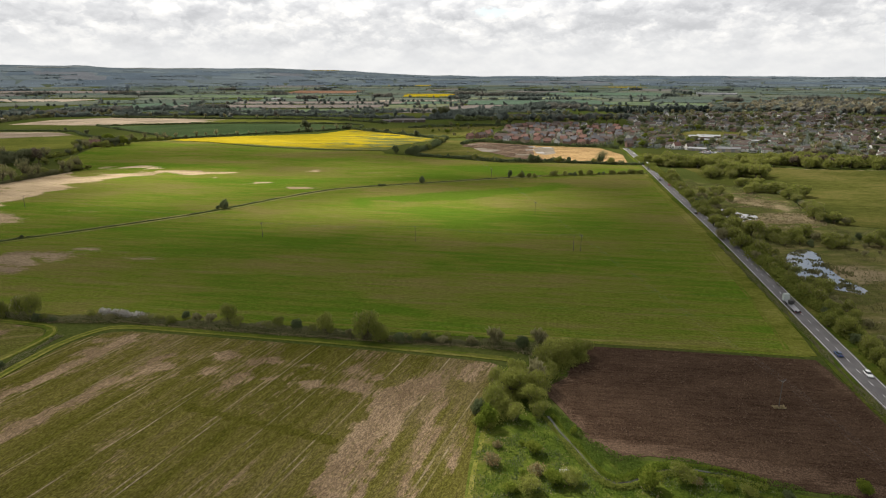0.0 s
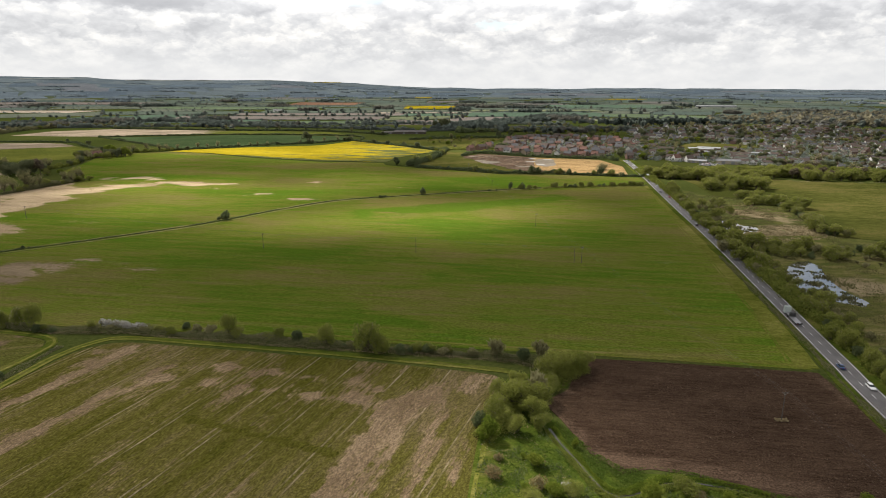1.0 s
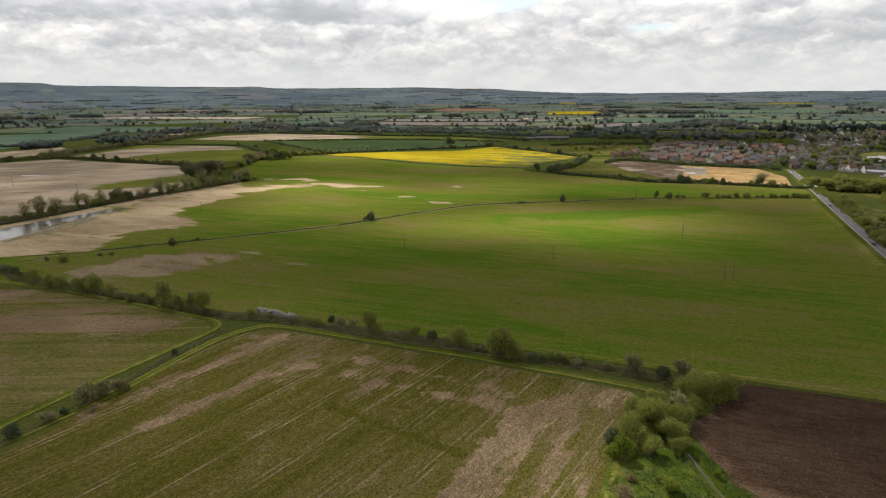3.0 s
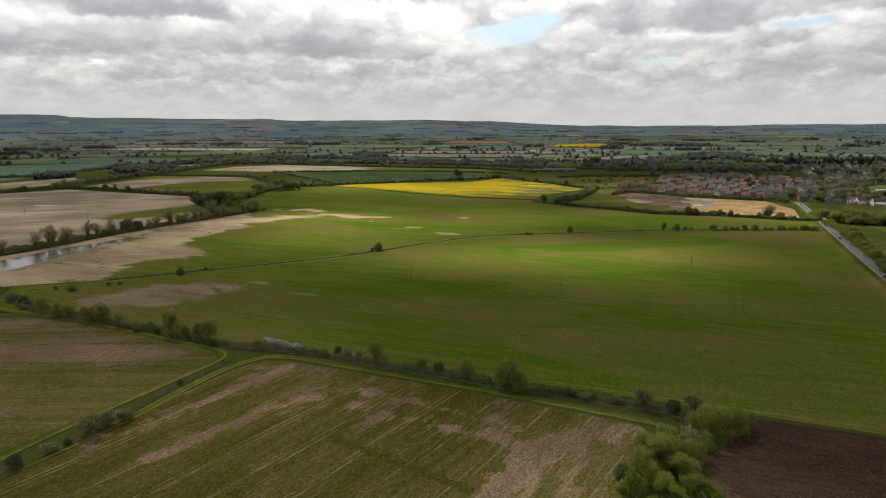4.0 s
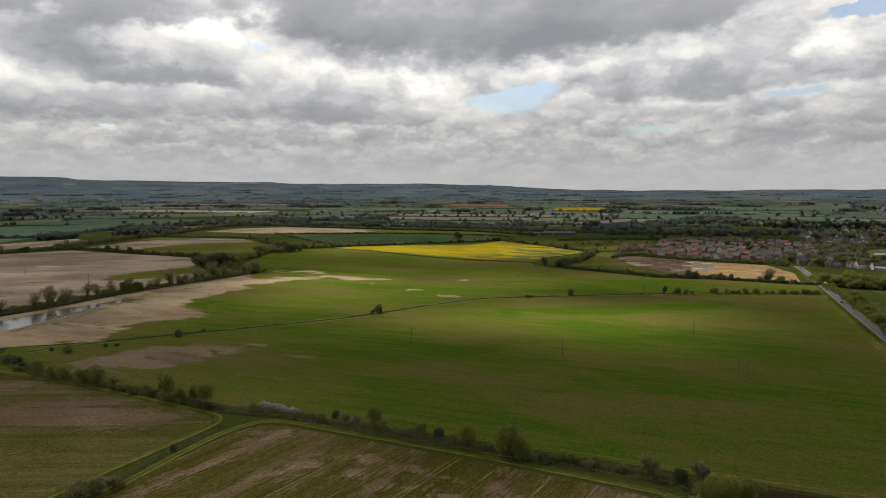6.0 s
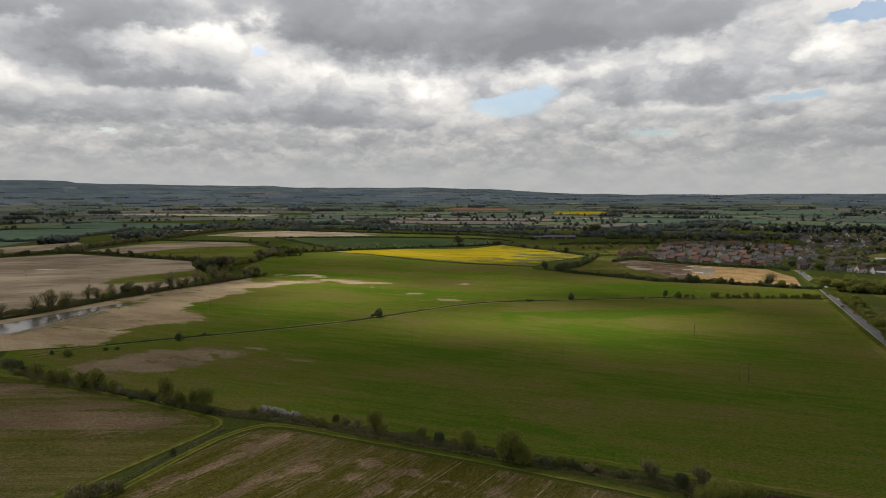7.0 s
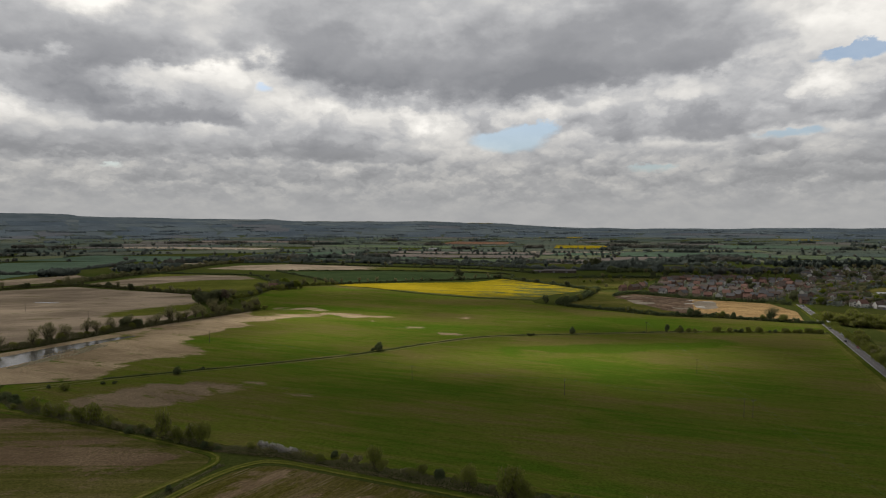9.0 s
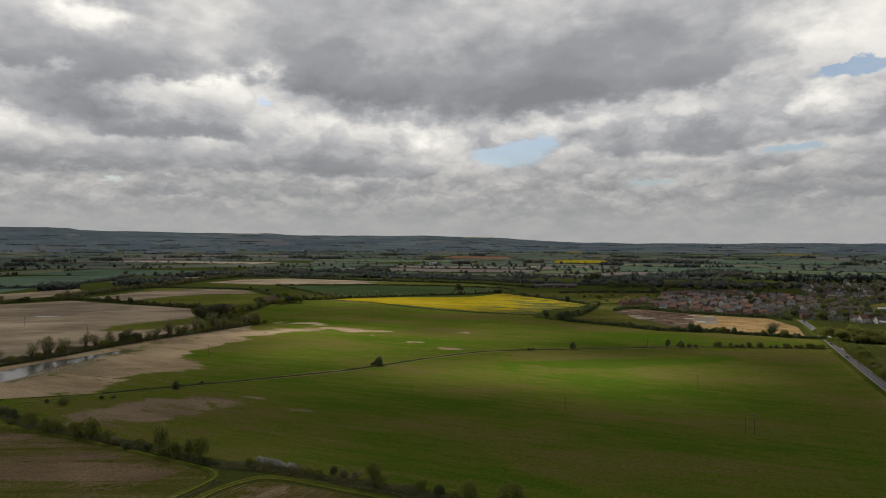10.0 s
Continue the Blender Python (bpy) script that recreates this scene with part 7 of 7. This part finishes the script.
for off in (3.35, -3.35):
    v, f = ribbon_data(ROAD, off + 0.09, off - 0.09, ROAD_TOP + 0.012, depth=0.01)
    part_mesh("edge_line", (v, f), M_LINE, road_ob, "white edge line of the road")


# ---- vehicles ----
RUBBER, STEEL = plain("tyre_rubber", (0.02, 0.02, 0.02), 0.9), plain("dull_steel", (0.33, 0.33, 0.34), 0.5, 0.15, 3.0, 0.6)
CHASSIS = plain("dark_chassis", (0.035, 0.034, 0.034), 0.7)
LAMP_RED, LAMP_WHITE = plain("tail_lamp", (0.45, 0.02, 0.02), 0.3), plain("head_lamp", (0.75, 0.75, 0.72), 0.2)
PAINT = {n: plain(n + "_paint", c, 0.3, 0.04, 1.0, spec=0.6) for n, c in (("blue", (0.03, 0.07, 0.17)), ("white", (0.78, 0.78, 0.77)), ("dark", (0.03, 0.032, 0.036)), ("silver", (0.48, 0.49, 0.5)), ("red", (0.32, 0.03, 0.03)), ("green_grey", (0.36, 0.40, 0.38)))}


def round_off(data, width):
    me = bpy.data.meshes.new("tmp")
    me.from_pydata(data[0], [], data[1])
    bm = bmesh.new()
    bm.from_mesh(me)
    bmesh.ops.recalc_face_normals(bm, faces=bm.faces[:])
    bmesh.ops.bevel(bm, geom=bm.edges[:], offset=width, segments=2, affect="EDGES")
    v = [tuple(p.co) for p in bm.verts]
    bm.verts.index_update()
    f = [tuple(p.index for p in q.verts) for q in bm.faces]
    bm.free()
    bpy.data.meshes.remove(me)
    return v, f


def wheel(parent, x, y, r, w):
    def disc(rad, w0, w1):
        n = 14
        v = [(x + rad * math.cos(2 * math.pi * k / n), yy, r + rad * math.sin(2 * math.pi * k / n)) for yy in (w0, w1) for k in range(n)]
        return v, [tuple(range(n)), tuple(range(2 * n - 1, n - 1, -1))] + [(k, n + k, n + (k + 1) % n, (k + 1) % n) for k in range(n)]
    s = 1 if y > 0 else -1
    tyre = part_mesh("wheel", disc(r, y - w / 2, y + w / 2), RUBBER, parent)
    part_mesh("rim", disc(r * 0.62, y + s * w * 0.3, y + s * (w / 2 + 0.015)), STEEL, tyre)


def car(paint, label, estate=False):
    """A car heading along +x, its tyres on the ground."""
    root = tagged(new("car"), label, "car")
    v, f = prism([(-2.15, 0.32), (2.1, 0.3), (2.15, 0.62), (1.9, 0.78), (0.95, 0.92), (-1.95, 0.95), (-2.18, 0.85)], -0.88, 0.88)
    part_mesh("body", round_off((v, f), 0.07), paint, root)
    back = -1.95 if estate else -1.55
    lower = [(back, -0.78, 0.9), (0.95, -0.78, 0.9), (0.95, 0.78, 0.9), (back, 0.78, 0.9)]
    upper = [(back + 0.45, -0.6, 1.4), (0.15, -0.6, 1.42), (0.15, 0.6, 1.42), (back + 0.45, 0.6, 1.4)]
    part_mesh("cabin_glass", (lower + upper, [(0, 1, 5, 4), (1, 2, 6, 5), (2, 3, 7, 6), (3, 0, 4, 7)]), GLASS, root)
    part_mesh("roof", round_off(box(back + 0.4, 0.22, -0.63, 0.63, 1.38, 1.47), 0.03), paint, root)
    for x in (-1.35, 1.35):
        for y in (-0.82, 0.82):
            wheel(root, x, y, 0.32, 0.22)
    for y in (-0.62, 0.62):
        part_mesh("tail_light", box(-2.2, -2.12, y - 0.15, y + 0.15, 0.68, 0.82), LAMP_RED, root)
        part_mesh("headlight", box(2.02, 2.12, y - 0.17, y + 0.17, 0.6, 0.74), LAMP_WHITE, root)
    return root


def low_loader():
    """An articulated lorry with a tall pale cab and a stepped flat trailer, heading along +x."""
    root = tagged(new("lorry"), "articulated lorry with a tall pale cab and an empty flat trailer", "lorry")
    part_mesh("cab", round_off(prism([(5.6, 0.6), (7.9, 0.6), (8.0, 1.7), (7.7, 3.5), (7.0, 3.85), (5.6, 3.9)], -1.24, 1.24), 0.08), PAINT["green_grey"], root, "pale grey-green cab")
    part_mesh("windscreen", ([(7.99, -1.05, 1.85), (7.99, 1.05, 1.85), (7.76, 1.0, 3.2), (7.76, -1.0, 3.2)], [(0, 1, 2, 3)]), GLASS, root)
    part_mesh("chassis", joined([box(2.4, 5.8, -0.5, 0.5, 0.75, 1.05), box(3.0, 5.4, -1.15, 1.15, 0.5, 0.9)]), CHASSIS, root)
    part_mesh("deck", round_off(joined([box(-8.2, 1.2, -1.25, 1.25, 0.95, 1.15)]), 0.03), STEEL, root, "grey flat trailer deck")
    part_mesh("gooseneck", joined([box(1.0, 5.0, -1.2, 1.2, 1.25, 1.5), box(0.8, 1.4, -1.2, 1.2, 0.95, 1.5)]), STEEL, root)
    part_mesh("load_box", round_off(box(-0.6, 1.0, -1.1, 1.1, 1.5, 3.0), 0.05), CHASSIS, root, "dark upright frame on the trailer")
    part_mesh("ramp", joined([box(-8.7, -8.2, -1.1, -0.4, 0.9, 1.5), box(-8.7, -8.2, 0.4, 1.1, 0.9, 1.5)]), CHASSIS, root)
    for x in (7.0, 4.2, 3.1, -3.6, -5.0, -6.4):
        for y in (-1.05, 1.05):
            wheel(root, x, y, 0.5, 0.34)
    for y in (-0.95, 0.95):
        part_mesh("tail_light", box(-8.75, -8.68, y - 0.15, y + 0.15, 0.75, 0.9), LAMP_RED, root)
    return root


def van(paint, label):
    root = tagged(new("van"), label, "van")
    part_mesh("body", round_off(prism([(-2.7, 0.35), (2.6, 0.35), (2.65, 1.0), (2.0, 1.25), (1.3, 2.3), (-2.65, 2.4)], -0.98, 0.98), 0.07), paint, root)
    part_mesh("windscreen", ([(1.98, -0.85, 1.3), (1.98, 0.85, 1.3), (1.4, 0.8, 2.2), (1.4, -0.8, 2.2)], [(0, 1, 2, 3)]), GLASS, root)
    for x in (-1.7, 1.7):
        for y in (-0.9, 0.9):
            wheel(root, x, y, 0.35, 0.24)
    return root


def coach():
    """A long touring coach heading along +x: dark glass all round under a pale roof."""
    root = tagged(new("coach"), "dark touring coach with a pale roof on the main road", "coach")
    part_mesh("body", round_off(prism([(-5.9, 0.4), (5.9, 0.4), (6.0, 1.2), (5.95, 1.5), (-5.95, 1.5), (-6.0, 1.0)], -1.25, 1.25), 0.08), PAINT["dark"], root)
    part_mesh("side_glass", prism([(-5.85, 1.5), (5.9, 1.5), (5.6, 3.05), (-5.8, 3.05)], -1.2, 1.2), GLASS, root)
    part_mesh("roof", round_off(prism([(-5.85, 3.05), (5.62, 3.05), (5.3, 3.35), (-5.7, 3.35)], -1.25, 1.25), 0.1), PAINT["silver"], root)
    for x in (-4.0, -2.9, 4.0):
        for y in (-1.1, 1.1):
            wheel(root, x, y, 0.5, 0.3)
    for y in (-0.9, 0.9):
        part_mesh("headlight", box(5.9, 6.02, y - 0.2, y + 0.2, 0.75, 0.95), LAMP_WHITE, root)
        part_mesh("tail_light", box(-6.04, -5.94, y - 0.15, y + 0.15, 0.9, 1.2), LAMP_RED, root)
    return root


def drive(src, s, off, away, group="vehicles on the main road"):
    """Puts a vehicle on the road, heading to the village or from it."""
    p, h = on_road(s, off)
    m = Matrix.Translation((p.x, p.y, ROAD_TOP)) @ Matrix.Rotation(radians(h + (180 if away else 0)), 4, "Z")
    ob = copy_thing(src, m) if src.name in BUILT else src
    BUILT.add(src.name)
    ob.matrix_basis = m
    return tagged(ob, group=group)


C_BLUE, C_WHITE, C_DARK, C_SILVER, C_RED = (car(PAINT["blue"], "dark blue saloon car on the main road"), car(PAINT["white"], "white estate car on the main road", True), car(PAINT["dark"], "black car on the main road"), car(PAINT["silver"], "silver car on the main road", True), car(PAINT["red"], "dark red car on the main road"))


def along(x, y):
    """How far along the road a place lies."""
    i = min(range(len(ROAD_LINE)), key=lambda j: (ROAD_LINE[j][0].x - x) ** 2 + (ROAD_LINE[j][0].y - y) ** 2)
    return ROAD_AT[i]


LEFT, RIGHT = -1.75, 1.75
drive(low_loader(), along(155, 256), LEFT, True)
drive(C_BLUE, along(146, 206), LEFT, True)
drive(C_WHITE, along(146.5, 192), RIGHT, False)
for src, x, y, away in ((C_DARK, 191, 443, True), (C_RED, 209, 562, False), (C_DARK, 215, 590, True), (C_SILVER, 222, 628, False), (C_DARK, 227, 660, True), (C_SILVER, 238, 760, True), (C_WHITE, 243, 795, False), (C_DARK, 236, 745, True), (C_WHITE, 247, 825, True), (C_BLUE, 249, 845, False)):
    drive(src, along(x, y), LEFT if away else RIGHT, away)
drive(van(PAINT["white"], "white delivery van on the main road"), along(233, 730), RIGHT, False)
drive(coach(), along(226, 690), RIGHT, False)
CAR_PARK = [(330, 806), (352, 826), (366, 812), (348, 792)]
field("car_park", CAR_PARK, M_ASPHALT, "asphalt car park beside the garage", z=0.15, cell=20, category="car park")
for k in range(22):
    u, w = (k % 11) / 11, k // 11
    x, y = 334 + 19 * u + 9 * w, 806 + 17 * u - 9 * w
    src = TOWN.choice((C_WHITE, C_WHITE, C_SILVER, C_DARK, C_RED, C_BLUE))
    settle(src, x, y, -45 + TOWN.gauss(0, 3), 1.0, "parked cars", "car parked in the garage car park").location.z = 0.15


# ---- poles and wires ----
POLE_WOOD, PORCELAIN, WIRE = plain("pole_timber", (0.10, 0.088, 0.075), 0.9, 0.2, 1.0, spec=0.1), plain("insulator", (0.16, 0.09, 0.06), 0.3), plain("wire", (0.12, 0.12, 0.12), 0.6, 0.05, 1.0, 0.5)


def pole(high):
    root = tagged(new("utility_pole"), "brown wooden power pole with a crossarm", "utility pole")
    part_mesh("post", tube([Vector((0, 0, -0.5)), Vector((0, 0, high * 0.5)), Vector((0, 0, high))], [0.15, 0.13, 0.10], 9), POLE_WOOD, root)
    part_mesh("crossarm", box(-1.2, 1.2, -0.07, 0.07, high - 0.45, high - 0.28), POLE_WOOD, root)
    for x in (-1.1, 0.0, 1.1):
        z = high - 0.28 if x else high
        part_mesh("insulator", tube([Vector((x, 0, z)), Vector((x, 0, z + 0.12)), Vector((x, 0, z + 0.28))], [0.05, 0.09, 0.04], 8), PORCELAIN, root)
    for s in (-1, 1):
        part_mesh("brace", tube([Vector((s * 0.8, 0.06, high - 0.42)), Vector((0, 0.06, high - 1.1))], [0.03, 0.03], 4), STEEL, root)
    return root


POLE = pole(9.6)
LINES = (((112, 60), (104.5, 171), (81.3, 345), (69, 441), (50, 603), (33, 745)), ((81.3, 345), (-14, 366), (-109, 377), (-313, 466), (-509, 546), (-628, 582)))
for pts in LINES:
    first = pts is LINES[0]
    for i, (x, y) in enumerate(pts):
        if not first and i == 0:
            x, y = 77.0, 344.5
        a, b = pts[max(0, i - 1)], pts[min(len(pts) - 1, i + 1)]
        settle(POLE, x, y, math.degrees(math.atan2(b[1] - a[1], b[0] - a[0])) + 90, 1.0, "power poles")
    for (x0, y0), (x1, y1) in zip(pts, pts[1:]):
        root = tagged(new("power_line"), "thin sagging wires between two power poles", "wire", group="power lines")
        n = Vector((y0 - y1, x1 - x0, 0)).normalized()
        for o in (-1.1, 0.0, 1.1):
            path = []
            for k in range(13):
                t = k / 12
                path.append(Vector((x0 + (x1 - x0) * t + n.x * o, y0 + (y1 - y0) * t + n.y * o, (9.6 if o else 9.85) - 6.0 * t * (1 - t))))
            part_mesh("wire", tube(path, [0.013] * 13, 3), WIRE, root)
tufts("pole_grass", [(102.6, 170.2), (106.4, 170.0), (106.6, 171.8), (102.9, 172.0)], 160, 0.5, M_STRAW, "pale grass left round the foot of a pole", 93, 0.4, 9.0, -1.0)
stump = part_mesh("fallen_trunk", tube([Vector((22.6, 135.2, 0.2)), Vector((23.6, 135.6, 0.7)), Vector((24.4, 135.4, 0.4))], [0.25, 0.2, 0.12], 6), plain("bleached_wood", (0.55, 0.49, 0.40), 0.9, 0.2, 3.0))
tagged(stump, "bleached fallen trunk in rough grass", "log")

# pattern plants that found no place are taken away
for stock in KINDS.values():
    for ob in stock:
        if ob.name not in USED:
            for unused in (*ob.children_recursive, ob):
                bpy.data.objects.remove(unused)
